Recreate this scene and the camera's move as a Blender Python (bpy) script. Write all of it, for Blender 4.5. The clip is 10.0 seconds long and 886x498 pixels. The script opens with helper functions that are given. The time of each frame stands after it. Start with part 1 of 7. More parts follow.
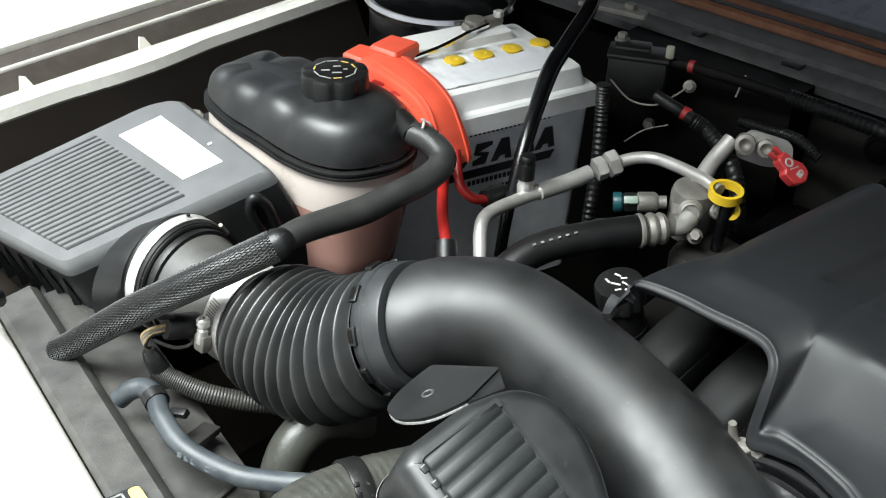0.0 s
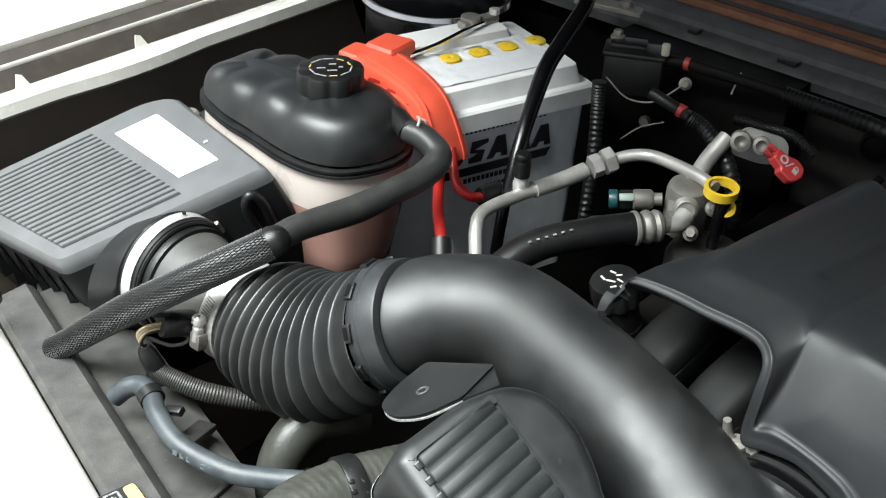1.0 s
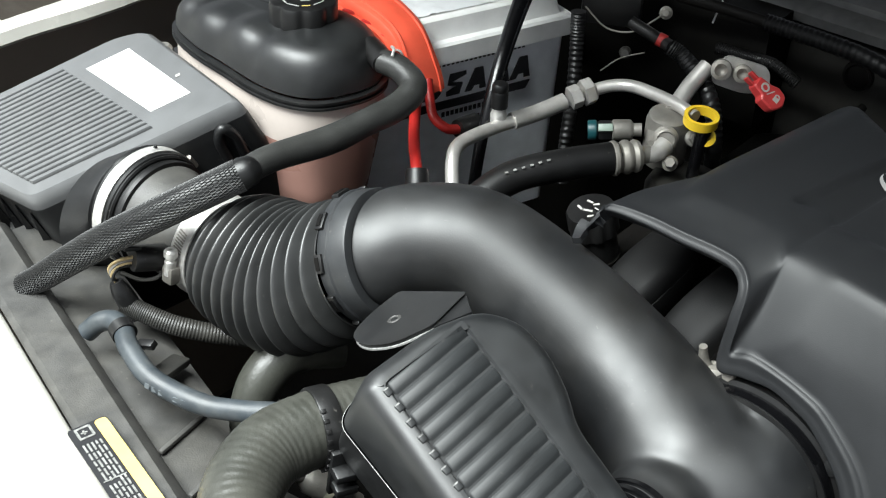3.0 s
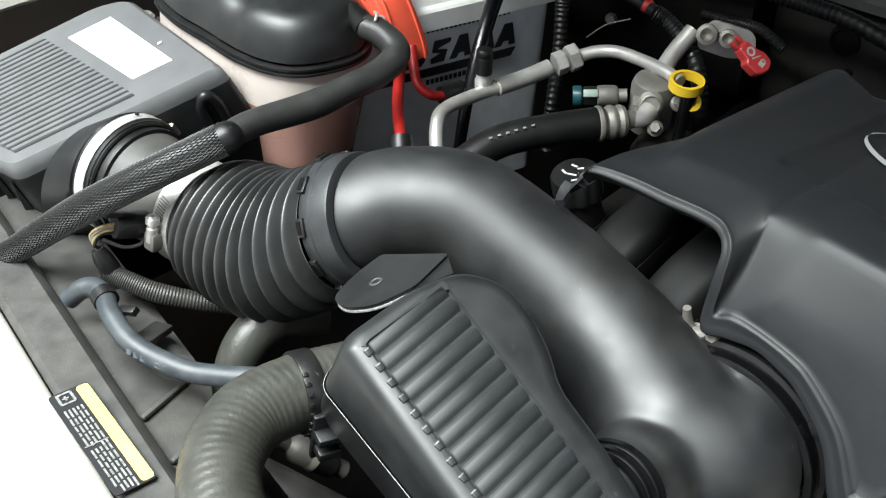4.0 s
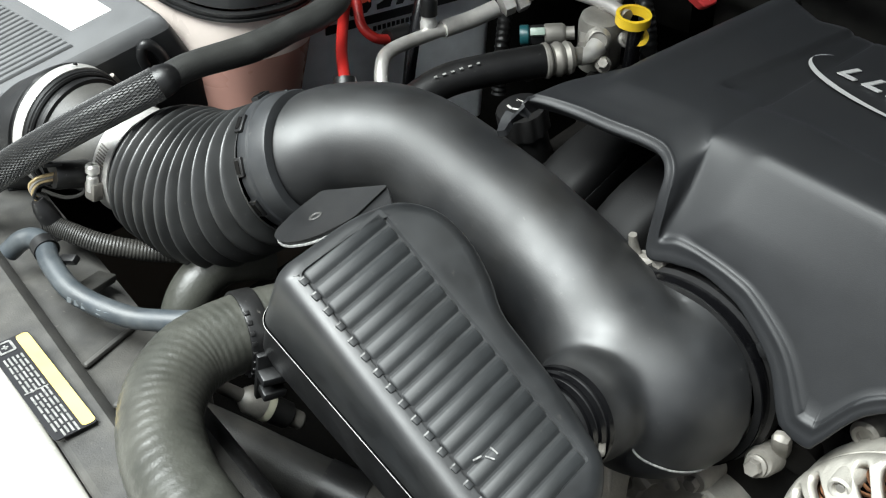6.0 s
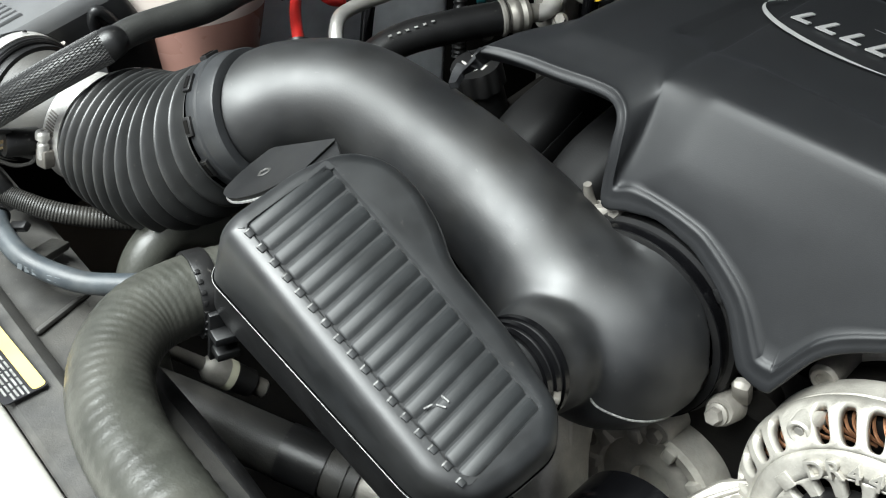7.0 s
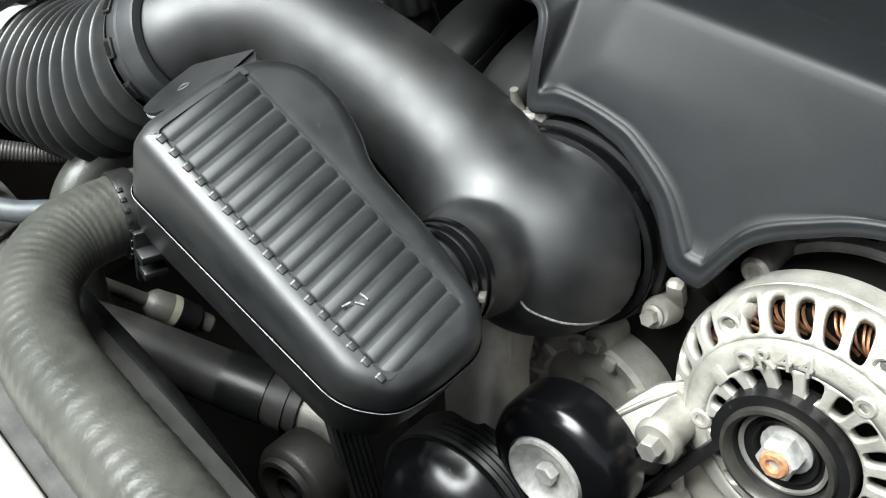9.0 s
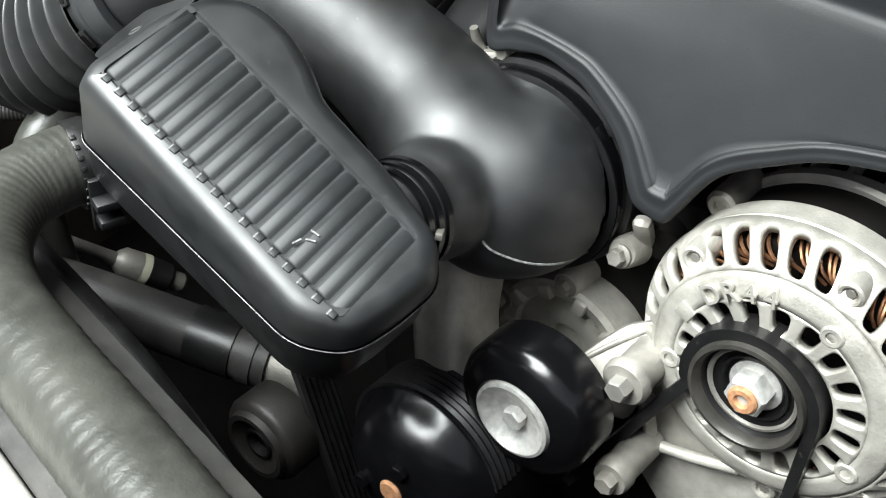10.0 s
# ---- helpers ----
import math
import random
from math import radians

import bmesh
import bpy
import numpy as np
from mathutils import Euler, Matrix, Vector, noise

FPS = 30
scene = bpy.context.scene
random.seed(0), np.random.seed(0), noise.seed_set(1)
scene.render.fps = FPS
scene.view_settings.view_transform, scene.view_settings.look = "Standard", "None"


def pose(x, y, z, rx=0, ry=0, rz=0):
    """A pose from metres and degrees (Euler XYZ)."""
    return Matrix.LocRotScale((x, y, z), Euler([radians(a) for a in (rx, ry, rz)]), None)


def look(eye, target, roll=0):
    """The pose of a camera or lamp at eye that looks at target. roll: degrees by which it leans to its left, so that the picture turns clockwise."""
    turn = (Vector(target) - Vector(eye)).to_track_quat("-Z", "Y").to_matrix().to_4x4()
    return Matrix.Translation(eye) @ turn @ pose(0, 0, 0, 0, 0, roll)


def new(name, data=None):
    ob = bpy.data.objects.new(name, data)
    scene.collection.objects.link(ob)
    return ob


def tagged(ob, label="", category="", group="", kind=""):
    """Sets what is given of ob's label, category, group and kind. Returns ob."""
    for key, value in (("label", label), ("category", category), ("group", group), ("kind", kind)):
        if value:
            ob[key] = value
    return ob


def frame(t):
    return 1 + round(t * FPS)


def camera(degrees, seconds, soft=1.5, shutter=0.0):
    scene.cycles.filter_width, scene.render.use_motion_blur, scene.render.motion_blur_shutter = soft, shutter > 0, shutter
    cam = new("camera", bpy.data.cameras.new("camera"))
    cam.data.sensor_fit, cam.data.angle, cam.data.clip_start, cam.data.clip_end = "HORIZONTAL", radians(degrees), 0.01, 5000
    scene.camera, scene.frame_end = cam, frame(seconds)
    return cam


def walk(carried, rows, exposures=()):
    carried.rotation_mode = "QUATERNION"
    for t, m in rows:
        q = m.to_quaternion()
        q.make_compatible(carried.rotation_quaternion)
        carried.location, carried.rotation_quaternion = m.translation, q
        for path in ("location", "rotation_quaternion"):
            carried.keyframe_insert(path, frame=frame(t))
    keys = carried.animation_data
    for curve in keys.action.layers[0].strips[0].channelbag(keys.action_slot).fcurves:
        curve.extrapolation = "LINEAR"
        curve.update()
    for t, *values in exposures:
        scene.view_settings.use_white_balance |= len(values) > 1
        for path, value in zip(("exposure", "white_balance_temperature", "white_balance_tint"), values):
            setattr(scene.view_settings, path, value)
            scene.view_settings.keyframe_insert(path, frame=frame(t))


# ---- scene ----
cam = camera(40.20, 10.0, soft=1.15)
# seconds, eye, target, roll
PATH = [
    (0, (0.01826, 0.03336, 1.39957), (0.66359, 0.57356, 0.85945), 2.619),
    (0.5, (0.01798, 0.03090, 1.39985), (0.66424, 0.57089, 0.86063), 2.567),
    (1, (0.01958, 0.03049, 1.39916), (0.66466, 0.57017, 0.85822), 2.537),
    (1.5, (0.02062, 0.02852, 1.39883), (0.66483, 0.56684, 0.85550), 2.524),
    (2, (0.02296, 0.02580, 1.39270), (0.66294, 0.55790, 0.83836), 2.464),
    (2.5, (0.02754, 0.02387, 1.38758), (0.66189, 0.55118, 0.82229), 2.372),
    (3, (0.02993, 0.02010, 1.38148), (0.66147, 0.54215, 0.80823), 2.212),
    (4.5, (0.03353, 0.00799, 1.36410), (0.66262, 0.51763, 0.77714), 2.021),
    (5, (0.03552, 0.00360, 1.35960), (0.66737, 0.50858, 0.77158), 1.855),
    (5.5, (0.03745, -0.00314, 1.35097), (0.66938, 0.49890, 0.76051), 1.465),
    (7, (0.04852, -0.03171, 1.31698), (0.68318, 0.45681, 0.71817), -0.146),
    (7.5, (0.05139, -0.04137, 1.30925), (0.68518, 0.44471, 0.70756), -0.589),
    (8, (0.05302, -0.05384, 1.29626), (0.68414, 0.43026, 0.69017), -1.237),
    (8.5, (0.05379, -0.06080, 1.28840), (0.68549, 0.42029, 0.68053), -1.532),
    (9, (0.05487, -0.07218, 1.27881), (0.68572, 0.40876, 0.66993), -2.142),
    (9.5, (0.05737, -0.08286, 1.26605), (0.68408, 0.39991, 0.65437), -3.052),
    (10, (0.06571, -0.09538, 1.25128), (0.68564, 0.38898, 0.63396), -3.809),
]
walk(cam, [(t, look(eye, target, roll)) for t, eye, target, roll in PATH], [(0, 1.55), (3, 1.56), (5.5, 1.57), (7.5, 1.61), (9, 1.71), (10, 1.74)])

# ---- world, sun, exposure ----
world = bpy.data.worlds.new("daylight")
scene.world = world
world.use_nodes = True
wn = world.node_tree.nodes
sky = wn.new("ShaderNodeTexSky")
sky.sky_type = "NISHITA"
sky.sun_disc = False
sky.sun_elevation = radians(62)
sky.sun_rotation = radians(285)
cloud = wn.new("ShaderNodeHueSaturation")          # a hazy, almost white sky
cloud.inputs["Saturation"].default_value = 0.25
world.node_tree.links.new(sky.outputs[0], cloud.inputs["Color"])
world.node_tree.links.new(cloud.outputs[0], wn["Background"].inputs[0])
wn["Background"].inputs[1].default_value = 0.036

sun_data = bpy.data.lights.new("sun", "SUN")
sun_data.energy, sun_data.angle, sun_data.color = 4.8, radians(46), (0.925, 0.985, 0.975)
sun = new("sun", sun_data)
sun.matrix_world = look((-3.5, 2.3, 9.4), (0.5, 0.4, 0.9))


# ---- materials ----
def material(name, colour, rough=0.5, metal=0.0, spots=0.25, scale=60.0, bump=0.15, grain=900.0, coat=0.0, dirt=None, dirt_amount=0.0,
             rough_spread=0.12, dirt_scale=14.0, gleam=0.5, scratch=0.0, specks=0.0):
    """A worn surface: colour varied at two scales, grain relief and, where given, dust or dirt in patches."""
    m = bpy.data.materials.new(name)
    m.use_nodes = True
    n, link = m.node_tree.nodes, m.node_tree.links.new
    bsdf = n["Principled BSDF"]
    where = n.new("ShaderNodeTexCoord")
    big, fine = n.new("ShaderNodeTexNoise"), n.new("ShaderNodeTexNoise")
    big.inputs["Scale"].default_value, big.inputs["Detail"].default_value = scale, 6
    fine.inputs["Scale"].default_value, fine.inputs["Detail"].default_value = grain, 3
    for tex in (big, fine):
        link(where.outputs["Object"], tex.inputs["Vector"])
    ramp = n.new("ShaderNodeMapRange")
    ramp.inputs["From Min"].default_value, ramp.inputs["From Max"].default_value = 0.3, 0.7
    ramp.inputs["To Min"].default_value, ramp.inputs["To Max"].default_value = 1 - spots, 1 + spots
    link(big.outputs["Fac"], ramp.inputs["Value"])
    tint = n.new("ShaderNodeVectorMath")
    tint.operation = "SCALE"
    tint.inputs[0].default_value = colour
    link(ramp.outputs[0], tint.inputs["Scale"])
    last = tint.outputs[0]
    if dirt:
        patch = n.new("ShaderNodeTexNoise")
        patch.inputs["Scale"].default_value, patch.inputs["Detail"].default_value = dirt_scale, 8
        patch.inputs["Roughness"].default_value = 0.65
        link(where.outputs["Object"], patch.inputs["Vector"])
        cut = n.new("ShaderNodeMapRange")
        cut.inputs["From Min"].default_value, cut.inputs["From Max"].default_value = 0.42, 0.72
        cut.inputs["To Max"].default_value = dirt_amount
        link(patch.outputs["Fac"], cut.inputs["Value"])
        mix = n.new("ShaderNodeMix")
        mix.data_type = "RGBA"
        link(cut.outputs[0], mix.inputs["Factor"])
        link(last, mix.inputs["A"])
        mix.inputs["B"].default_value = (*dirt, 1)
        last = mix.outputs["Result"]
    if specks:                                        # scattered pale dust specks
        crumbs, keep = n.new("ShaderNodeTexNoise"), n.new("ShaderNodeMapRange")
        crumbs.inputs["Scale"].default_value, crumbs.inputs["Detail"].default_value = 260.0, 5
        crumbs.inputs["Roughness"].default_value = 0.7
        link(where.outputs["Object"], crumbs.inputs["Vector"])
        keep.inputs["From Min"].default_value, keep.inputs["From Max"].default_value = 0.64, 0.72
        keep.inputs["To Max"].default_value = specks
        link(crumbs.outputs["Fac"], keep.inputs["Value"])
        dusty = n.new("ShaderNodeMix")
        dusty.data_type = "RGBA"
        link(keep.outputs[0], dusty.inputs["Factor"])
        link(last, dusty.inputs["A"])
        dusty.inputs["B"].default_value = (0.16, 0.15, 0.135, 1)
        last = dusty.outputs["Result"]
    link(last, bsdf.inputs["Base Color"])
    gloss = n.new("ShaderNodeMapRange")
    gloss.inputs["To Min"].default_value, gloss.inputs["To Max"].default_value = max(0.02, rough - rough_spread), min(1, rough + rough_spread)
    link(big.outputs["Fac"], gloss.inputs["Value"])
    link(gloss.outputs[0], bsdf.inputs["Roughness"])
    bsdf.inputs["Metallic"].default_value = metal
    bsdf.inputs["Specular IOR Level"].default_value = gleam
    bsdf.inputs["Coat Weight"].default_value = coat
    if bump:
        relief = n.new("ShaderNodeBump")
        relief.inputs["Strength"].default_value, relief.inputs["Distance"].default_value = bump, 0.0006
        link(fine.outputs["Fac"], relief.inputs["Height"])
        if scratch:                                   # long thin scuffs
            lines = n.new("ShaderNodeTexNoise")
            lines.inputs["Scale"].default_value, lines.inputs["Detail"].default_value = 1.0, 4
            stretch = n.new("ShaderNodeMapping")
            stretch.inputs["Rotation"].default_value, stretch.inputs["Scale"].default_value = (0.3, 0.5, 0.7), (40, 900, 500)
            link(where.outputs["Object"], stretch.inputs["Vector"])
            link(stretch.outputs[0], lines.inputs["Vector"])
            both = n.new("ShaderNodeMath")
            both.operation = "MULTIPLY_ADD"
            link(lines.outputs["Fac"], both.inputs[0])
            both.inputs[1].default_value = scratch
            link(fine.outputs["Fac"], both.inputs[2])
            link(both.outputs[0], relief.inputs["Height"])
        link(relief.outputs[0], bsdf.inputs["Normal"])
    return m


DUST = (0.10, 0.09, 0.075)
duct_plastic = material("dusty_duct_plastic", (0.0066, 0.0072, 0.0082), 0.51, spots=0.3, scale=38, bump=0.07, dirt=DUST, dirt_amount=0.10, rough_spread=0.16, gleam=0.85, scratch=0.35, specks=0.16)
moulded = material("moulded_black_plastic", (0.0076, 0.0085, 0.0094), 0.46, spots=0.25, bump=0.05, dirt=DUST, dirt_amount=0.06, rough_spread=0.10, gleam=0.85, scratch=0.25, specks=0.14)
ribbed_plastic = material("dull_resonator_plastic", (0.0125, 0.0138, 0.0148), 0.56, spots=0.2, bump=0.10, grain=1200, dirt=DUST, dirt_amount=0.06, rough_spread=0.06, gleam=0.55, scratch=0.3, specks=0.18)
satin = material("satin_black_plastic", (0.0085, 0.0088, 0.0094), 0.42, bump=0.12, dirt=DUST, dirt_amount=0.07, specks=0.4)
cover_plastic = material("grained_cover_plastic", (0.0125, 0.0132, 0.0145), 0.50, gleam=0.42, scratch=0.1, bump=0.09, grain=1500, dirt=DUST, dirt_amount=0.02, rough_spread=0.02, spots=0.10)
lid_plastic = material("filter_box_plastic", (0.118, 0.120, 0.122), 0.40, spots=0.08, bump=0.15, grain=1300, dirt=DUST, dirt_amount=0.10, specks=0.2)
rubber = material("black_rubber", (0.0065, 0.0065, 0.0068), 0.40, bump=0.12, dirt=DUST, dirt_amount=0.05, specks=0.35)
bellows_rubber = material("dusty_bellows_rubber", (0.0255, 0.0262, 0.0264), 0.43, bump=0.10, dirt=DUST, dirt_amount=0.08, gleam=0.9, specks=0.35)
collar_rubber = material("blue_grey_collar_plastic", (0.025, 0.0265, 0.0285), 0.46, bump=0.1, dirt=DUST, dirt_amount=0.1, specks=0.3)
old_rubber = material("dusty_rubber", (0.038, 0.039, 0.033), 0.37, bump=0.35, grain=450, dirt=(0.11, 0.105, 0.09), dirt_amount=0.3)
hose_rubber = material("hose_rubber", (0.030, 0.0305, 0.029), 0.44, bump=0.35, grain=700, dirt=(0.07, 0.066, 0.058), dirt_amount=0.25, specks=0.4)
blue_rubber = material("blue_grey_rubber", (0.030, 0.038, 0.045), 0.48, bump=0.1, dirt=(0.15, 0.15, 0.14), dirt_amount=0.35, dirt_scale=40)
shroud_plastic = material("dusty_shroud_plastic", (0.048, 0.047, 0.045), 0.52, bump=0.3, dirt=(0.13, 0.122, 0.105), dirt_amount=0.4, dirt_scale=22, specks=0.6)
dusty_plastic = material("dusty_black_plastic", (0.022, 0.0215, 0.020), 0.5, bump=0.25, dirt=(0.10, 0.092, 0.078), dirt_amount=0.4)
gloss_black = material("gloss_black_paint", (0.003, 0.003, 0.0035), 0.22, bump=0.02, spots=0.1)
dark_paint = material("dark_body_paint", (0.0035, 0.0033, 0.003), 0.6, bump=0.1, dirt=(0.012, 0.011, 0.009), dirt_amount=0.3, gleam=0.06)
inner_paint = material("dusty_inner_fender_paint", (0.17, 0.142, 0.115), 0.42, spots=0.35, scale=7, bump=0.1, dirt=(0.09, 0.075, 0.06), dirt_amount=0.4, gleam=0.4)
# near-black tone that carries the deep shade of the gaps between parts
engine_dark = material("near_black_gap_shade", (0.0035, 0.0032, 0.003), 0.65, gleam=0.12, bump=0.5, grain=300, dirt=(0.012, 0.010, 0.008), dirt_amount=0.4)
braid = material("woven_nylon", (0.016, 0.016, 0.016), 0.48, spots=0.3, bump=0.1, gleam=0.6)
# brown-grey base puts the body paint's dark reflection into the colour
gutter_paint = material("dusty_dark_reflection_paint", (0.045, 0.038, 0.032), 0.45, spots=0.15, scale=20, bump=0.1, dirt=(0.12, 0.11, 0.10), dirt_amount=0.2, dirt_scale=60, gleam=0.3)
cast_alu = material("cast_aluminium", (0.46, 0.440, 0.395), 0.52, 0.5, spots=0.18, bump=0.5, grain=600, dirt=(0.17, 0.15, 0.12), dirt_amount=0.40, dirt_scale=45)
dull_alu = material("dull_cast_aluminium", (0.27, 0.258, 0.235), 0.55, 0.6, spots=0.2, bump=0.4, grain=500, dirt=(0.18, 0.15, 0.12), dirt_amount=0.45)
dirty_alu = material("oily_cast_aluminium", (0.27, 0.255, 0.228), 0.55, 0.4, spots=0.3, bump=0.5, grain=400, dirt=(0.06, 0.05, 0.04), dirt_amount=0.6)
pipe_alu = material("drawn_aluminium", (0.62, 0.60, 0.57), 0.42, 0.6, spots=0.15, bump=0.08, dirt=(0.2, 0.18, 0.15), dirt_amount=0.3, dirt_scale=40)
zinc = material("zinc_plated_steel", (0.60, 0.59, 0.565), 0.36, 0.5, spots=0.2, scale=250, bump=0.1, dirt=(0.3, 0.25, 0.2), dirt_amount=0.25)
chrome = material("bright_steel", (0.85, 0.85, 0.85), 0.14, 1.0, spots=0.05, bump=0.03)
copper = material("copper_winding", (0.26, 0.125, 0.065), 0.4, 0.7, spots=0.3, scale=200, bump=0.2)
rust = material("light_rust", (0.40, 0.20, 0.10), 0.7, 0.2, spots=0.3, scale=300, bump=0.3)
brass_wire = material("brass_coloured_wire", (0.42, 0.32, 0.17), 0.45, 0.3, spots=0.3, scale=300, bump=0.1)
red_plastic = material("red_plastic", (0.80, 0.105, 0.055), 0.42, spots=0.08, bump=0.05)
red_cable = material("red_cable_sleeve", (0.36, 0.016, 0.013), 0.4, spots=0.15, bump=0.06)
dull_red = material("faded_red_tape", (0.30, 0.022, 0.020), 0.5, spots=0.2, bump=0.1)
yellow_plastic = material("yellow_plastic", (0.78, 0.52, 0.03), 0.35, spots=0.08, bump=0.04)
yellow_print = material("yellow_print", (0.74, 0.54, 0.16), 0.5, spots=0.08, bump=0.0)
teal_plastic = material("teal_plastic", (0.008, 0.062, 0.070), 0.4, spots=0.1, bump=0.05)
battery_white = material("battery_white_plastic", (0.86, 0.86, 0.84), 0.35, spots=0.06, bump=0.05, dirt=(0.5, 0.47, 0.4), dirt_amount=0.15)
battery_case = material("battery_grey_case", (0.80, 0.83, 0.86), 0.4, spots=0.08, bump=0.05)
wrap_film = material("crumpled_film", (0.80, 0.81, 0.82), 0.12, spots=0.05, bump=0.3, grain=150, gleam=0.9)
white_paper = material("white_label", (0.84, 0.84, 0.82), 0.5, spots=0.03, bump=0.0)
black_print = material("black_print", (0.012, 0.012, 0.014), 0.5, spots=0.05, bump=0.0)
white_print = material("white_print", (0.50, 0.49, 0.46), 0.5, spots=0.15, scale=400, bump=0.0)
grey_print = material("silver_print", (0.55, 0.55, 0.54), 0.35, 0.3, spots=0.05, bump=0.0)
tag_print = material("worn_tag_print", (0.22, 0.22, 0.21), 0.5, spots=0.4, scale=300, bump=0.0)
tank_clear = material("milky_tank_plastic", (0.62, 0.545, 0.495), 0.3, spots=0.10, scale=25, bump=0.03)
tank_coolant = material("tank_filled_with_coolant", (0.46, 0.255, 0.21), 0.28, spots=0.12, scale=12, bump=0.03)
body_cream = material("pale_body_paint", (0.70, 0.68, 0.62), 0.25, spots=0.03, bump=0.0, coat=0.5)
seam_white = material("scuffed_edge", (0.22, 0.22, 0.21), 0.6, spots=0.8, scale=500, bump=0.2, dirt=(0.35, 0.35, 0.34), dirt_amount=0.5, dirt_scale=120)
# pale tone for painted rib-end glints, rib scuffs and the bracket's lower edge
pale_edge = material("pale_plastic_edge", (0.20, 0.20, 0.195), 0.45, spots=0.6, scale=600, bump=0.1)
seal_brown = material("brown_seal", (0.30, 0.14, 0.08), 0.5, gleam=0.2, spots=0.2, bump=0.1)
cowl_grey = material("grey_cowl_plastic", (0.085, 0.085, 0.086), 0.5, bump=0.2, dirt=DUST, dirt_amount=0.15, gleam=0.25)
glass_dark = material("dark_windscreen", (0.21, 0.22, 0.25), 0.3, spots=0.05, bump=0.0)
asphalt = material("dark_asphalt", (0.055, 0.054, 0.052), 0.85, spots=0.2, scale=4, bump=0.3, grain=120)


# ---- mesh helpers ----
def part(name, bm, mat, parent=None, label="", sharp=38):
    """Links a bmesh, laid out in world metres, as one mesh object under a thing or a part."""
    bmesh.ops.recalc_face_normals(bm, faces=bm.faces)
    for f in bm.faces:
        f.smooth = True
    for e in bm.edges:
        if len(e.link_faces) == 2 and e.calc_face_angle(0) > radians(sharp):
            e.smooth = False
    me = bpy.data.meshes.new(name)
    bm.to_mesh(me)
    bm.free()
    me.materials.append(mat)
    ob = new(name, me)
    if parent:
        ob.parent = parent
        ob.matrix_parent_inverse = parent.matrix_basis.inverted() if parent.parent is None else Matrix.Identity(4)
    if label:
        tagged(ob, label)
    return ob


def thing(name, at, label, category, group="", kind=""):
    ob = new(name)
    ob.empty_display_size = 0.02
    ob.matrix_basis = Matrix.Translation(at)
    return tagged(ob, label, category, group, kind)


def single(name, bm, mat, label, category, kind="", group=""):
    return tagged(part(name, bm, mat), label, category, group, kind)


def spline(points, steps=8, closed=False):
    """A smooth line through the points (Catmull-Rom), as vectors with the share of the way."""
    pts = [Vector(p) for p in points]
    out, count = [], len(pts)
    spans = count if closed else count - 1
    for i in range(spans):
        if closed:
            p0, p1, p2, p3 = (pts[(i + k - 1) % count] for k in range(4))
        else:
            p1, p2 = pts[i], pts[i + 1]
            p0 = pts[i - 1] if i else p1 * 2 - p2
            p3 = pts[i + 2] if i + 2 < count else p2 * 2 - p1
        for s in range(steps):
            t = s / steps
            out.append(((p1 * 2 + (p2 - p0) * t + (p0 * 2 - p1 * 5 + p2 * 4 - p3) * t * t + (p1 * 3 - p0 - p2 * 3 + p3) * t ** 3) * 0.5, i + t))
    if not closed:
        out.append((pts[-1], float(spans)))
    return out


def frames_along(line):
    """Tangent, side and up at each vector of a line, without twist."""
    res, side = [], None
    for i, p in enumerate(line):
        a, b = line[max(0, i - 1)], line[min(len(line) - 1, i + 1)]
        tangent = (b - a).normalized()
        if side is None:
            side = tangent.cross(Vector((0, 0, 1)))
            if side.length < 1e-3:
                side = Vector((1, 0, 0))
        side = (side - tangent * side.dot(tangent)).normalized()
        res.append((tangent, side, side.cross(tangent)))
    return res


def sweep(points, radius, seg=16, steps=8, bm=None, shape=None, caps=True):
    """A round bar or hose along a smooth line. radius: one number or one a point. shape(way, angle): a factor on the radius."""
    bm = bm or bmesh.new()
    line = spline(points, steps)
    frames = frames_along([p for p, _ in line])
    rings = []
    for (p, s), (_, side, up) in zip(line, frames):
        if isinstance(radius, (int, float)):
            r = radius
        else:
            k = min(int(s), len(radius) - 2)
            u = s - k
            u = u * u * (3 - 2 * u)
            r = radius[k] * (1 - u) + radius[k + 1] * u
        ring = []
        for j in range(seg):
            a = 2 * math.pi * j / seg
            q = r * (shape(s, a) if shape else 1)
            ring.append(bm.verts.new(p + side * (math.cos(a) * q) + up * (math.sin(a) * q)))
        rings.append(ring)
    for r0, r1 in zip(rings, rings[1:]):
        for j in range(seg):
            bm.faces.new((r0[j], r0[(j + 1) % seg], r1[(j + 1) % seg], r1[j]))
    if caps:
        bm.faces.new(rings[0][::-1])
        bm.faces.new(rings[-1])
    return bm


def turn_to(axis, twist=0.0):
    """The turn that brings +z onto the axis."""
    return Vector(axis).normalized().to_track_quat("Z", "Y").to_matrix().to_4x4() @ pose(0, 0, 0, 0, 0, twist)


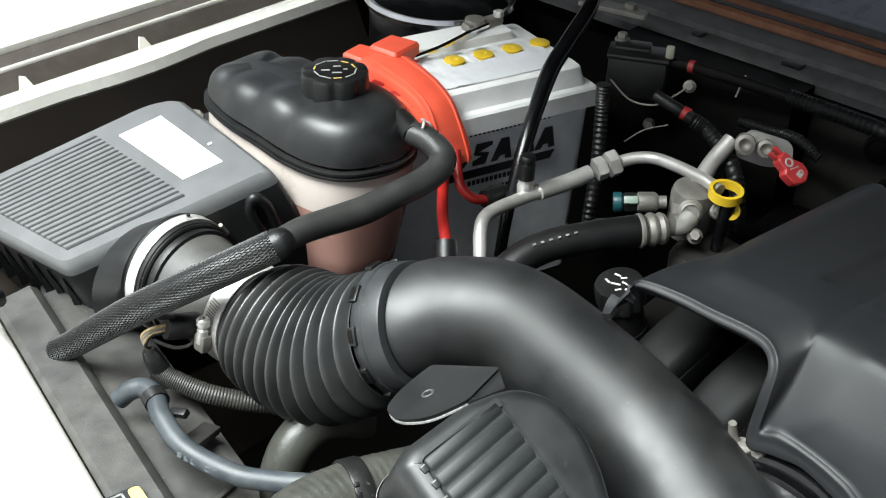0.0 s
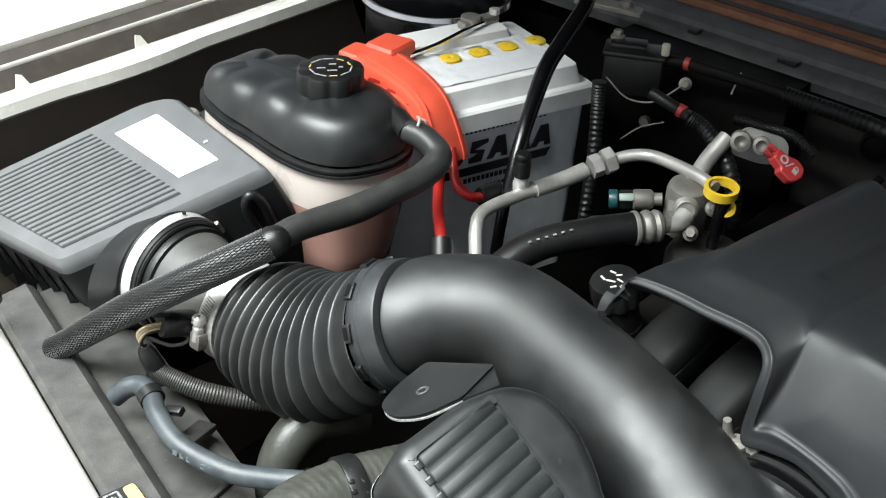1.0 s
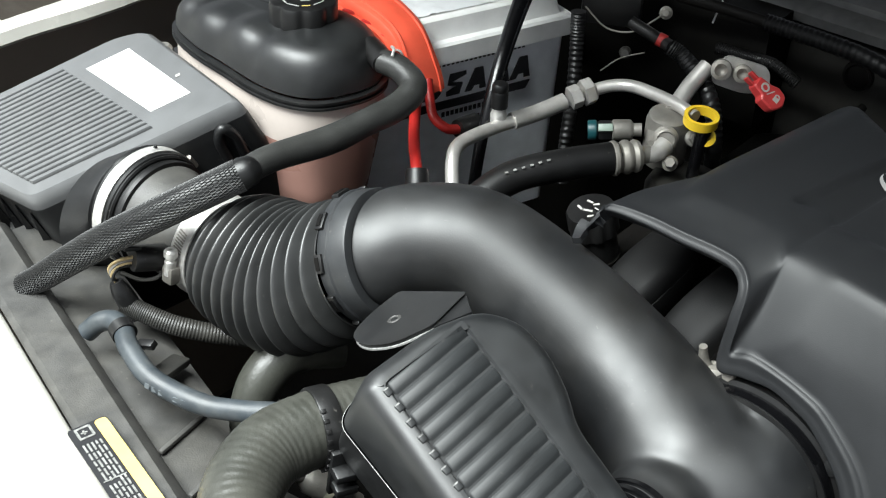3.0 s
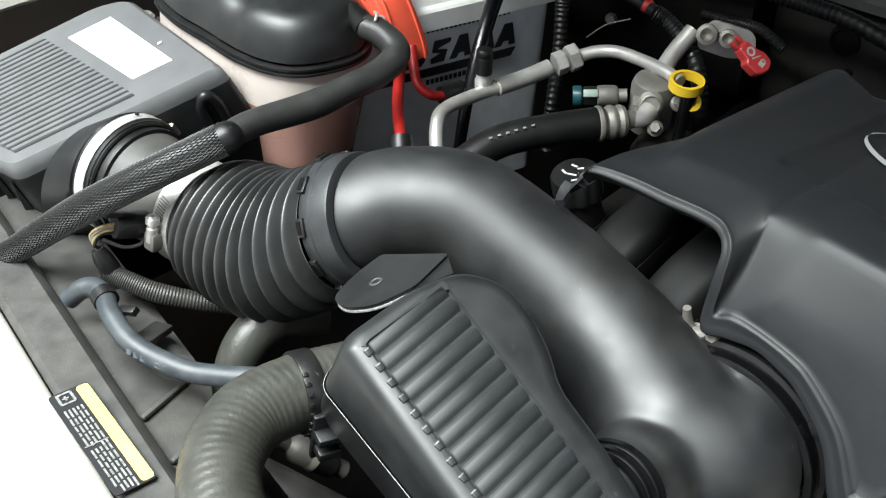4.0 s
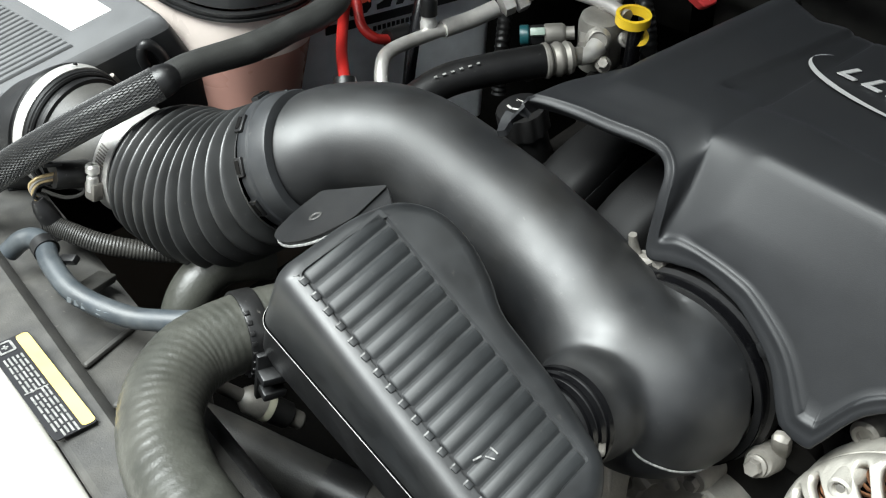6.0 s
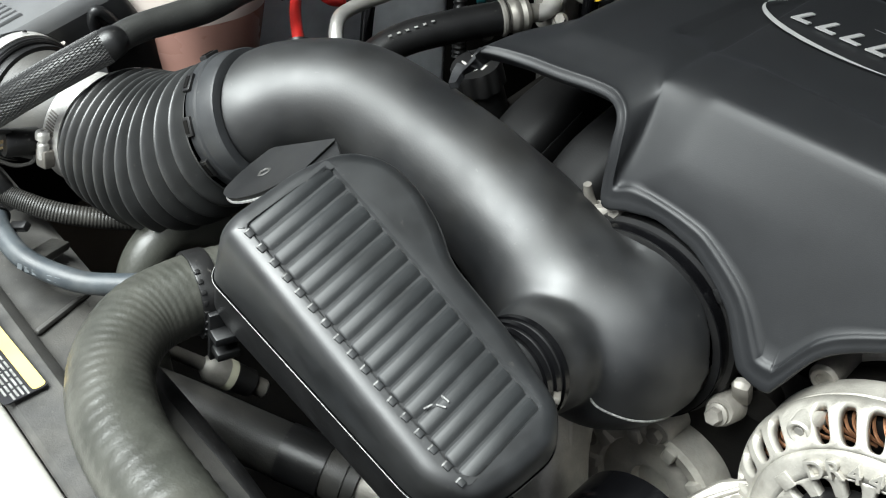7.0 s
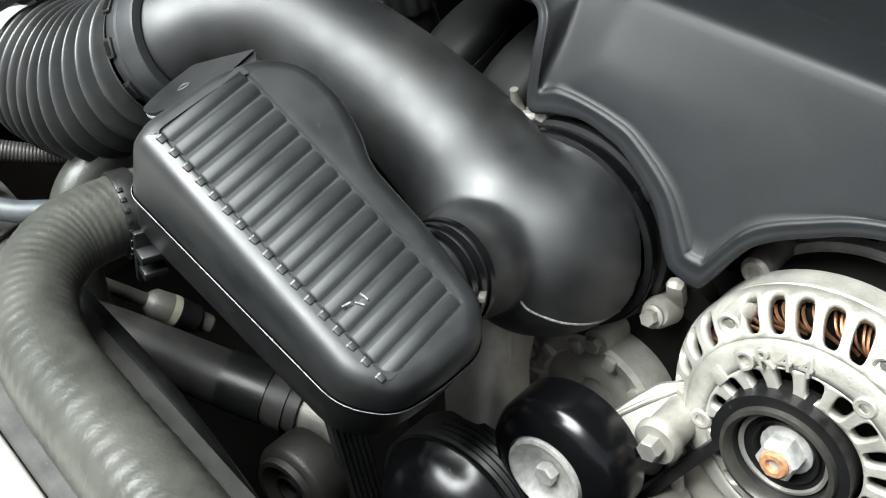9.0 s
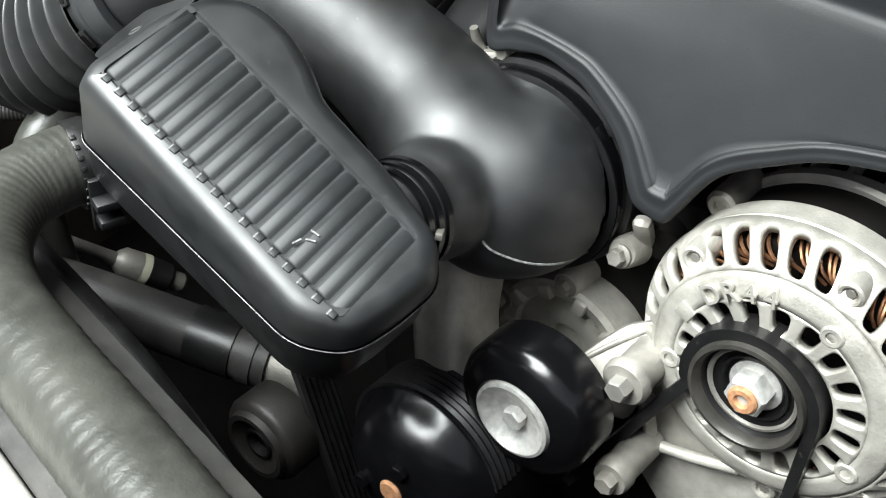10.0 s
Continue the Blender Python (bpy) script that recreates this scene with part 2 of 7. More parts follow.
def lathe(at, axis, profile, seg=48, bm=None, closed=False, lobes=None):
    """Turns a profile of (radius, height) about an axis through at. lobes(radius, angle): a changed radius."""
    bm = bm or bmesh.new()
    m = Matrix.Translation(at) @ turn_to(axis)
    rings = []
    for r, h in profile:
        if r < 1e-6:
            rings.append([bm.verts.new(m @ Vector((0, 0, h)))])
        else:
            ring = []
            for j in range(seg):
                a = 2 * math.pi * j / seg
                q = lobes(r, a) if lobes else r
                ring.append(bm.verts.new(m @ Vector((q * math.cos(a), q * math.sin(a), h))))
            rings.append(ring)
    pairs = list(zip(rings, rings[1:])) + ([(rings[-1], rings[0])] if closed else [])
    for r0, r1 in pairs:
        for j in range(seg):
            k = (j + 1) % seg
            if len(r0) == 1 and len(r1) > 1:
                bm.faces.new((r0[0], r1[j], r1[k]))
            elif len(r1) == 1 and len(r0) > 1:
                bm.faces.new((r0[j], r0[k], r1[0]))
            elif len(r0) > 1:
                bm.faces.new((r0[j], r0[k], r1[k], r1[j]))
    return bm


def block(m, sx, sy, sz, bevel=0.002, bm=None, segments=2):
    """A box with rounded edges, its middle at m."""
    own = bmesh.new()
    bmesh.ops.create_cube(own, size=1)
    bmesh.ops.scale(own, vec=(sx, sy, sz), verts=own.verts)
    if bevel:
        bmesh.ops.bevel(own, geom=own.edges[:], offset=min(bevel, 0.49 * min(sx, sy, sz)), segments=segments, affect="EDGES", profile=0.5)
    bmesh.ops.transform(own, matrix=m, verts=own.verts)
    if bm is None:
        return own
    me = bpy.data.meshes.new("tmp")
    own.to_mesh(me)
    own.free()
    bm.from_mesh(me)
    bpy.data.meshes.remove(me)
    return bm


def rounded(poly, r, n=5):
    """A polygon with its corners rounded."""
    out, count = [], len(poly)
    for i in range(count):
        p, a, b = Vector(poly[i]), Vector(poly[i - 1]), Vector(poly[(i + 1) % count])
        rr = r[i] if isinstance(r, (list, tuple)) else r
        d = min(rr, 0.45 * (a - p).length, 0.45 * (b - p).length)
        p0, p1 = p + (a - p).normalized() * d, p + (b - p).normalized() * d
        for k in range(n + 1):
            t = k / n
            out.append(p0 * (1 - t) ** 2 + p * 2 * t * (1 - t) + p1 * t * t)
    return out


def inset(poly, d):
    """A polygon drawn in by d (counter-clockwise order)."""
    out, count = [], len(poly)
    for i in range(count):
        a, p, b = poly[i - 1], poly[i], poly[(i + 1) % count]
        e = (b - a)
        nrm = Vector((-e.y, e.x)).normalized() if e.length > 1e-9 else Vector((0, 0))
        out.append(p + nrm * d)
    return out


def stack(m, layers, bm=None, cap=True):
    """Skins layers of (polygon, height) with the same number of corners."""
    bm = bm or bmesh.new()
    rings = [[bm.verts.new(m @ Vector((p.x, p.y, h))) for p in poly] for poly, h in layers]
    n = len(rings[0])
    for r0, r1 in zip(rings, rings[1:]):
        for j in range(n):
            bm.faces.new((r0[j], r0[(j + 1) % n], r1[(j + 1) % n], r1[j]))
    if cap:
        bm.faces.new(rings[0][::-1])
        bm.faces.new(rings[-1])
    return bm


def frame_of(origin, ex, ey):
    """A pose with its x along ex and its y near ey."""
    x = Vector(ex).normalized()
    z = x.cross(Vector(ey)).normalized()
    y = z.cross(x)
    m = Matrix((x, y, z)).transposed().to_4x4()
    return Matrix.Translation(origin) @ m


def hexagon(at, axis, across, height, washer=0.0, socket=False, twist=0.0):
    """A hexagon bolt head with an optional flange under it."""
    bm = bmesh.new()
    m = Matrix.Translation(at) @ turn_to(axis, twist)
    r = across / 2 / math.cos(math.pi / 6)
    hexa = [Vector((r * math.cos(k * math.pi / 3), r * math.sin(k * math.pi / 3))) for k in range(6)]
    stack(m, [(hexa, 0), (hexa, height * 0.85), ([p * 0.86 for p in hexa], height)], bm)
    if washer:
        lathe(at, axis, [(0, -0.0025), (washer * 0.97, -0.0025), (washer, -0.002), (washer, 0), (r * 0.98, 0.0012), (0, 0.0012)], 24, bm)
    return bm


def bolt(name, at, axis, across, height, mat, label, parent=None, washer=0.0, twist=0.0):
    bm = hexagon(at, axis, across, height, washer, twist=twist)
    if parent:
        return part(name, bm, mat, parent, label)
    return single(name, bm, mat, label, "bolt")


def bars(m, rows, mat, name, parent, thick=0.0004):
    """Plain bars (x, y, width, height) that stand for writing."""
    for x, y, w, h in rows:
        part(name, block(m @ pose(x, y, thick / 2), w, h, thick, 0), mat, parent)


# ---- the setting: ground, body panels, firewall ----
def ground():
    bm = bmesh.new()
    bmesh.ops.create_grid(bm, x_segments=8, y_segments=8, size=60)
    return single("ground", bm, asphalt, "dark asphalt ground under the car", "ground", "structure")


ground()


def strip(y0, y1, profile, mat, name, label, category, along="y"):
    """A panel drawn along y (or x) with a closed profile of (x or y, z)."""
    bm = bmesh.new()
    ends = []
    for v in (y0, y1):
        ends.append([bm.verts.new((a, v, z) if along == "y" else (v, a, z)) for a, z in profile])
    n = len(profile)
    for j in range(n):
        bm.faces.new((ends[0][j], ends[0][(j + 1) % n], ends[1][(j + 1) % n], ends[1][j]))
    bm.faces.new(ends[0][::-1])
    bm.faces.new(ends[1])
    return single(name, bm, mat, label, category, "structure")


# passenger-side fender: inner wall, ledge with a bright lip, gutter, outer skin
strip(0.12, 1.15, [(0.86, 0.40), (0.880, 0.780), (0.940, 0.900), (0.942, 0.912), (0.944, 0.917), (1.02, 0.89), (1.02, 0.40)], inner_paint, "wall_fender_inner",
      "black painted inner fender wall of the engine bay", "wall", "x")


def fender():
    top = thing("fender", (0.6, 0.95, 0.9), "pale car fender with a bright folded lip", "fender", kind="structure")
    bm = bmesh.new()
    prof = [(0.9121, 0.9198), (0.9166, 0.9288), (0.9381, 0.9266), (0.9584, 0.9187), (0.9584, 0.9096), (0.9426, 0.9130), (0.9166, 0.9153)]
    xs = [0.12 + 1.03 * k / 60 for k in range(61)]
    rings = []
    for x in xs:
        wob = 0.006 * max(0.0, math.sin((x - 0.54) * 19.5)) if 0.52 < x < 0.70 else 0.0
        rings.append([bm.verts.new((x, y - (wob if i < 2 or i == 6 else 0), z)) for i, (y, z) in enumerate(prof)])
    n = len(prof)
    for r0, r1 in zip(rings, rings[1:]):
        for j in range(n):
            bm.faces.new((r0[j], r0[(j + 1) % n], r1[(j + 1) % n], r1[j]))
    part("lip", bm, body_cream, top, "bright painted lip")
    def rail(prof, mat, name, label=""):
        bm = bmesh.new()
        rings = [[bm.verts.new((x, y, z)) for y, z in prof] for x in (0.12, 1.15)]
        n = len(prof)
        for j in range(n):
            bm.faces.new((rings[0][j], rings[0][(j + 1) % n], rings[1][(j + 1) % n], rings[1][j]))
        part(name, bm, mat, top, label)
    rail([(0.9562, 0.9175), (0.9742, 0.9317), (0.9788, 0.9198), (0.9618, 0.9029)], gutter_paint, "gutter", "dusty gutter beside the lip, brown-grey for its dark reflection")
    rail([(0.9765, 0.9290), (0.9770, 0.9325), (0.9785, 0.9342), (0.9802, 0.9338), (0.9810, 0.9255), (0.9770, 0.9232)], body_cream, "ridge", "bright painted ridge")
    rail([(0.9798, 0.9325), (1.0010, 0.9365), (1.0040, 0.9240), (0.9810, 0.9225)], gutter_paint, "gap_seal", "dusty gap beside the ridge in the same dark reflection colour")
    rail([(1.0000, 0.9360), (1.0020, 0.9420), (1.0180, 0.9480), (1.0900, 0.9520), (1.2000, 0.9450), (1.2700, 0.8916), (1.2850, 0.60), (1.2500, 0.60), (1.2350, 0.8690), (1.1900, 0.9200), (1.0020, 0.9280)], body_cream, "skin")
    for x in (0.529, 0.659):
        bm = bmesh.new()
        poly = [Vector((-0.008, 0)), Vector((0.008, 0)), Vector((0.0025, 0.012)), Vector((-0.0025, 0.014))]
        stack(frame_of((x, 0.956, 0.9175), (1, 0, 0), (0, 0.5, 1)), [(poly, -0.0008), (poly, 0.0008)], bm)
        part("tab", bm, body_cream, top)
    return top


fender()

# firewall and cowl
strip(-0.9, 0.957, [(0.935, 0.40), (0.93, 0.960), (0.96, 0.975), (1.0, 0.975), (1.0, 0.40)], dark_paint, "wall_firewall", "black sound-deadened firewall behind the engine", "wall")
strip(-0.9, 0.95, [(0.904, 0.984), (0.903, 0.992), (0.907, 0.996), (0.922, 0.998), (0.924, 1.003), (0.946, 1.006), (0.948, 1.000), (0.952, 0.985)], cowl_grey, "cowl_ledge",
      "dark grey cowl ledge above the firewall", "cowl")
strip(-0.9, 0.80, [(0.950, 1.000), (0.952, 1.010), (0.957, 1.012), (0.962, 1.009), (0.963, 1.000)], seal_brown, "cowl_seal", "brown rubber weather seal along the cowl", "seal")
strip(-0.9, 0.80, [(0.963, 1.000), (0.966, 1.009), (0.971, 1.010), (0.973, 1.000)], gloss_black, "cowl_trim", "black trim strip beside the weather seal", "trim")
strip(-0.9, 0.80, [(0.973, 1.000), (0.974, 1.012), (0.978, 1.014), (0.982, 1.012), (0.984, 1.000)], seal_brown, "cowl_seal_rear", "brown rubber edge under the windscreen", "seal")
strip(-0.9, 0.80, [(0.984, 1.000), (0.988, 1.012), (0.996, 1.014), (1.000, 1.000)], cowl_grey, "cowl_trim_rear", "grey trim strip under the windscreen", "trim")
strip(-0.9, 0.80, [(1.000, 0.99), (1.002, 1.016), (1.5, 1.30), (1.5, 1.24), (1.03, 0.98)], glass_dark, "windscreen", "dark grey-blue windscreen base behind the cowl", "windscreen")
for y, s in ((0.505, 0.010), (0.415, 0.018), (0.60, 0.012)):
    single("cowl_clip", block(pose(0.914, y, 0.9985), 0.010, s, 0.004, 0.001), satin, "small dark clip on the cowl ledge", "clip", "structure")
# added tray closes the bay; its near-black colour stands for deep shade
strip(-0.9, 0.957, [(0.10, 0.42), (1.0, 0.42), (1.0, 0.45), (0.10, 0.45)], engine_dark, "undertray", "near-black tray under the engine, deep shade put into its colour", "tray")
strip(0.15, 1.05, [(-0.62, 0.40), (-0.62, 0.95), (-0.55, 0.95), (-0.55, 0.40)], dark_paint, "wall_fender_driver", "black inner fender wall on the driver side", "wall", "x")
strip(-0.6, 0.957, [(0.12, 0.40), (0.12, 0.80), (0.17, 0.80), (0.17, 0.40)], dark_paint, "wall_radiator", "black radiator support wall at the front", "wall")
strip(-0.9, 1.06, [(1.02, 1.07), (0.36, 1.545), (0.37, 1.565), (1.04, 1.09)], dark_paint, "hood_panel", "raised hood with a dark underside", "hood")


# ---- front panel, radiator cover, caution tag ----
def edge_x(y):
    return 0.2680 + (y - 0.423) * 0.271


def front_panel():
    bm = bmesh.new()
    rows = []
    for k in range(25):
        y = -0.35 + 1.20 * k / 24
        x = edge_x(y)
        rows.append([bm.verts.new((x + a, y, z)) for a, z in ((0.004, 0.845), (0.004, 0.862), (0.001, 0.869), (-0.006, 0.873), (-0.05, 0.876), (-0.10, 0.872), (-0.14, 0.855), (-0.15, 0.80))])
    for r0, r1 in zip(rows, rows[1:]):
        for j in range(7):
            bm.faces.new((r0[j], r0[j + 1], r1[j + 1], r1[j]))
    return single("front_panel", bm, body_cream, "pale cream painted front panel above the grille", "panel", "structure")


front_panel()


def radiator_cover():
    top = thing("radiator_cover", (0.33, 0.5, 0.85), "dusty black plastic cover behind the front panel", "cover")
    bm = bmesh.new()
    rows = []
    for k in range(33):
        y = -0.30 + 1.05 * k / 32
        x = edge_x(y)
        wide = 0.070 if y > 0.47 else 0.055
        hi = 0.868 + 0.010 * max(0, y - 0.5)
        rows.append([bm.verts.new((x + a, y, z)) for a, z in
                     ((0.004, hi - 0.004), (0.008, hi), (0.034, hi + 0.001), (0.040, hi - 0.004), (0.044, hi - 0.012), (wide + 0.02, hi - 0.016), (wide + 0.030, hi - 0.022), (wide + 0.034, 0.80))])
    for r0, r1 in zip(rows, rows[1:]):
        for j in range(7):
            bm.faces.new((r0[j], r0[j + 1], r1[j + 1], r1[j]))
    part("body", bm, shroud_plastic, top)
    for y in (0.486, 0.445):
        part("ridge", block(pose(edge_x(y) + 0.066, y, 0.856, 0, 6, 14), 0.05, 0.004, 0.004, 0.0018), shroud_plastic, top)
    return top


radiator_cover()


def caution_tag():
    top = thing("caution_tag", (0.293, 0.472, 0.871), "black and yellow printed caution label on the radiator cover", "label")
    m = frame_of((0.2945, 0.4738, 0.8716), (-0.22, -0.975, -0.01), (0.975, -0.22, 0.02))
    plate = rounded([(-0.047, -0.0125), (0.047, -0.0125), (0.047, 0.0125), (-0.047, 0.0125)], 0.003)
    part("plate", stack(m, [(plate, 0), (plate, 0.0008)]), black_print, top)
    gold = rounded([(-0.046, 0.0042), (0.046, 0.0042), (0.046, 0.0120), (-0.046, 0.0120)], 0.003)
    part("yellow_band", stack(m, [(gold, 0.0008), (gold, 0.0012)]), yellow_print, top, "yellow printed band")
    face = m @ pose(0, 0, 0.0009)
    rnd = random.Random(3)
    rows = []
    for half, x0 in ((0, -0.030), (1, 0.008)):
        for line in range(5):
            x = x0
            y = 0.0015 - line * 0.0026
            while x < x0 + 0.034:
                w = rnd.uniform(0.003, 0.008)
                rows.append((x + w / 2, y, w, 0.0012))
                x += w + 0.0014
    rows += [(-0.040, 0.0005, 0.009, 0.0015), (-0.040, -0.008, 0.009, 0.0015), (-0.0445, -0.004, 0.0015, 0.009), (-0.0355, -0.004, 0.0015, 0.009), (-0.040, -0.004, 0.004, 0.0012), (-0.040, -0.004, 0.0012, 0.004),
             (0.004, -0.004, 0.0008, 0.014)]
    bars(face, rows, tag_print, "print_bar", top)
    return top


caution_tag()


# ---- air filter box ----
LID_N, LID_U, LID_U2, LID_V = Vector((0.4034, 0.7178, 0.9012)), Vector((0.1256, -0.0847, 0.0624)), Vector((0.1585, -0.1034, 0.0783)), Vector((0.0036, 0.1801, -0.0233))
LID_UP = LID_U.cross(LID_V).normalized()


def lid_at(u, v, h=0.0):
    """A place on the lid, which widens from its near side (v = 0) to its far side."""
    return LID_N + LID_U.lerp(LID_U2, v) * u + LID_V * v + LID_UP * h


def lid_slab(u0, u1, v0, v1, h0, h1, chamfer):
    """A flat slab on the lid, with its sides along the lid's own sides."""
    bm = bmesh.new()
    rings = []
    for c, h in ((0, h0), (0, h1 * 0.6 + h0 * 0.4), (chamfer, h1)):
        rings.append([bm.verts.new(lid_at(u, v, h)) for u, v in ((u0 + c, v0 + c), (u1 - c, v0 + c), (u1 - c, v1 - c), (u0 + c, v1 - c))])
    for r0, r1 in zip(rings, rings[1:]):
        for j in range(4):
            bm.faces.new((r0[j], r0[(j + 1) % 4], r1[(j + 1) % 4], r1[j]))
    bm.faces.new(rings[-1])
    return bm


def air_filter_box():
    top = thing("air_filter_box", (0.48, 0.76, 0.80), "grey-black plastic air filter box with a ribbed lid", "filter box")
    corner = rounded([(0, 0), (1, 0), (1, 0.93), (0.90, 1), (0, 1)], [0.05, 0.05, 0.06, 0.06, 0.05])
    # lid with a rounded shoulder and a deep skirt
    bm = bmesh.new()
    rings = []
    for grow, drop in ((0.0, 0.0), (0.030, -0.0035), (0.042, -0.009), (0.045, -0.013)):
        ring = []
        for p in corner:
            u, v = 0.5 + (p.x - 0.5) * (1 + grow * 1.2) , 0.5 + (p.y - 0.5) * (1 + grow * 1.2)
            ring.append(bm.verts.new(lid_at(u, v, drop)))
        rings.append(ring)
    n = len(corner)
    for r0, r1 in zip(rings, rings[1:]):
        for j in range(n):
            bm.faces.new((r0[j], r0[(j + 1) % n], r1[(j + 1) % n], r1[j]))
    bm.faces.new(rings[0])
    lid = part("lid", bm, lid_plastic, top)
    # skirt is the lid's own plastic; the shaded side is painted black
    bm = bmesh.new()
    rings = []
    for grow, drop in ((0.046, -0.0125), (0.049, -0.014), (0.062, -0.040), (0.066, -0.057)):
        rings.append([bm.verts.new(lid_at(0.5 + (p.x - 0.5) * (1 + grow * 1.2), 0.5 + (p.y - 0.5) * (1 + grow * 1.2), drop)) for p in corner])
    for r0, r1 in zip(rings, rings[1:]):
        for j in range(len(corner)):
            bm.faces.new((r0[j], r0[(j + 1) % len(corner)], r1[(j + 1) % len(corner)], r1[j]))
    part("skirt", bm, satin, lid, "skirt of the lid, its shade put in as black")
    # lower half
    bm = bmesh.new()
    rings = []
    for grow, drop in ((0.045, -0.052), (0.02, -0.075), (-0.05, -0.16)):
        rings.append([bm.verts.new(lid_at(0.5 + (p.x - 0.5) * (1 + grow * 2), 0.5 + (p.y - 0.5) * (1 + grow * 2), drop)) for p in corner])
    for r0, r1 in zip(rings, rings[1:]):
        for j in range(n):
            bm.faces.new((r0[j], r0[(j + 1) % n], r1[(j + 1) % n], r1[j]))
    part("base", bm, satin, top, "black lower half")
    # ridges on the lid
    for k in range(20):
        v = 0.095 + 0.83 * k / 19
        part("ridge", lid_slab(0.070, 0.645, v - 0.0150, v + 0.0150, 0.0, 0.0026, 0.004), lid_plastic, lid)
    # white sticker with its small mark
    part("sticker", lid_slab(0.708, 0.898, 0.212, 0.838, 0.0, 0.0006, 0.0), white_paper, lid, "blank white paper sticker")
    part("mark", block(frame_of(lid_at(0.93, 0.40, 0.0006), LID_U, LID_V), 0.0035, 0.003, 0.0004, 0), white_print, lid)
    # seam line, gussets on the front wall
    for k in range(8):
        base = lid_at(-0.036, 0.035 + 0.115 * k, -0.016)
        poly = [Vector((0, 0)), Vector((0.008, -0.040)), Vector((0, -0.040))]
        part("gusset", stack(frame_of(base, -LID_U, LID_UP), [(poly, -0.0016), (poly, 0.0016)]), satin, lid)
    part("seam_ledge", stack(frame_of(lid_at(0.5, 0.5, -0.053), LID_U, LID_V), [(rounded([(-0.088, -0.112), (0.088, -0.112), (0.088, 0.112), (-0.088, 0.112)], 0.010), h) for h in (-0.003, 0.002)]), satin, lid, "flange between the halves")
    # loop handle and bolt
    p = lid_at(0.955, -0.035, -0.020)
    q = [p, p + Vector((0, 0, -0.006)) , p + Vector((0, 0, -0.03))]
    loop = [lid_at(0.83, -0.045, -0.045), lid_at(0.83, -0.055, -0.022), lid_at(0.87, -0.06, -0.012), lid_at(0.905, -0.055, -0.022), lid_at(0.905, -0.045, -0.045)]
    part("loop", sweep(loop, 0.0042, 10, 6), satin, top, "moulded loop on the side")
    bolt_at = Vector((0.568, 0.766, 0.945))
    part("boss", lathe(bolt_at, (0, 0, 1), [(0, -0.05), (0.010, -0.05), (0.009, -0.004), (0.008, 0), (0, 0)], 24), satin, top)
    part("screw", lathe(bolt_at, (0, 0, 1), [(0.0072, 0), (0.0072, 0.002), (0.005, 0.0045), (0.0018, 0.0045), (0.0014, 0.003), (0, 0.003)], 24), dull_alu, top, "dull metal screw")
    return top


air_filter_box()


# ---- intake: sensor tube, clamps, bellows, collar, duct ----
OUT_A, OUT_B = Vector((0.4555, 0.6490, 0.8985)), Vector((0.4570, 0.5740, 0.8985))
DUCT = [(0.4745, 0.4545, 0.9375), (0.4830, 0.4430, 0.9455), (0.5000, 0.4275, 0.9520), (0.5188, 0.3954, 0.9524), (0.5273, 0.3569, 0.9374), (0.5310, 0.3121, 0.9184), (0.5240, 0.2695, 0.9010),
        (0.5120, 0.2330, 0.8830), (0.5180, 0.2120, 0.8700), (0.5360, 0.2080, 0.8665)]
DUCT_R = [0.0360, 0.0362, 0.0364, 0.0370, 0.0382, 0.0390, 0.0420, 0.0490, 0.0560, 0.0580]


def band(at, axis, r, width, thick, mat, name, parent, label=""):
    prof = [(r, -width / 2), (r + thick, -width / 2), (r + thick, width / 2), (r, width / 2)]
    return part(name, lathe(at, axis, prof, 64, closed=True), mat, parent, label)


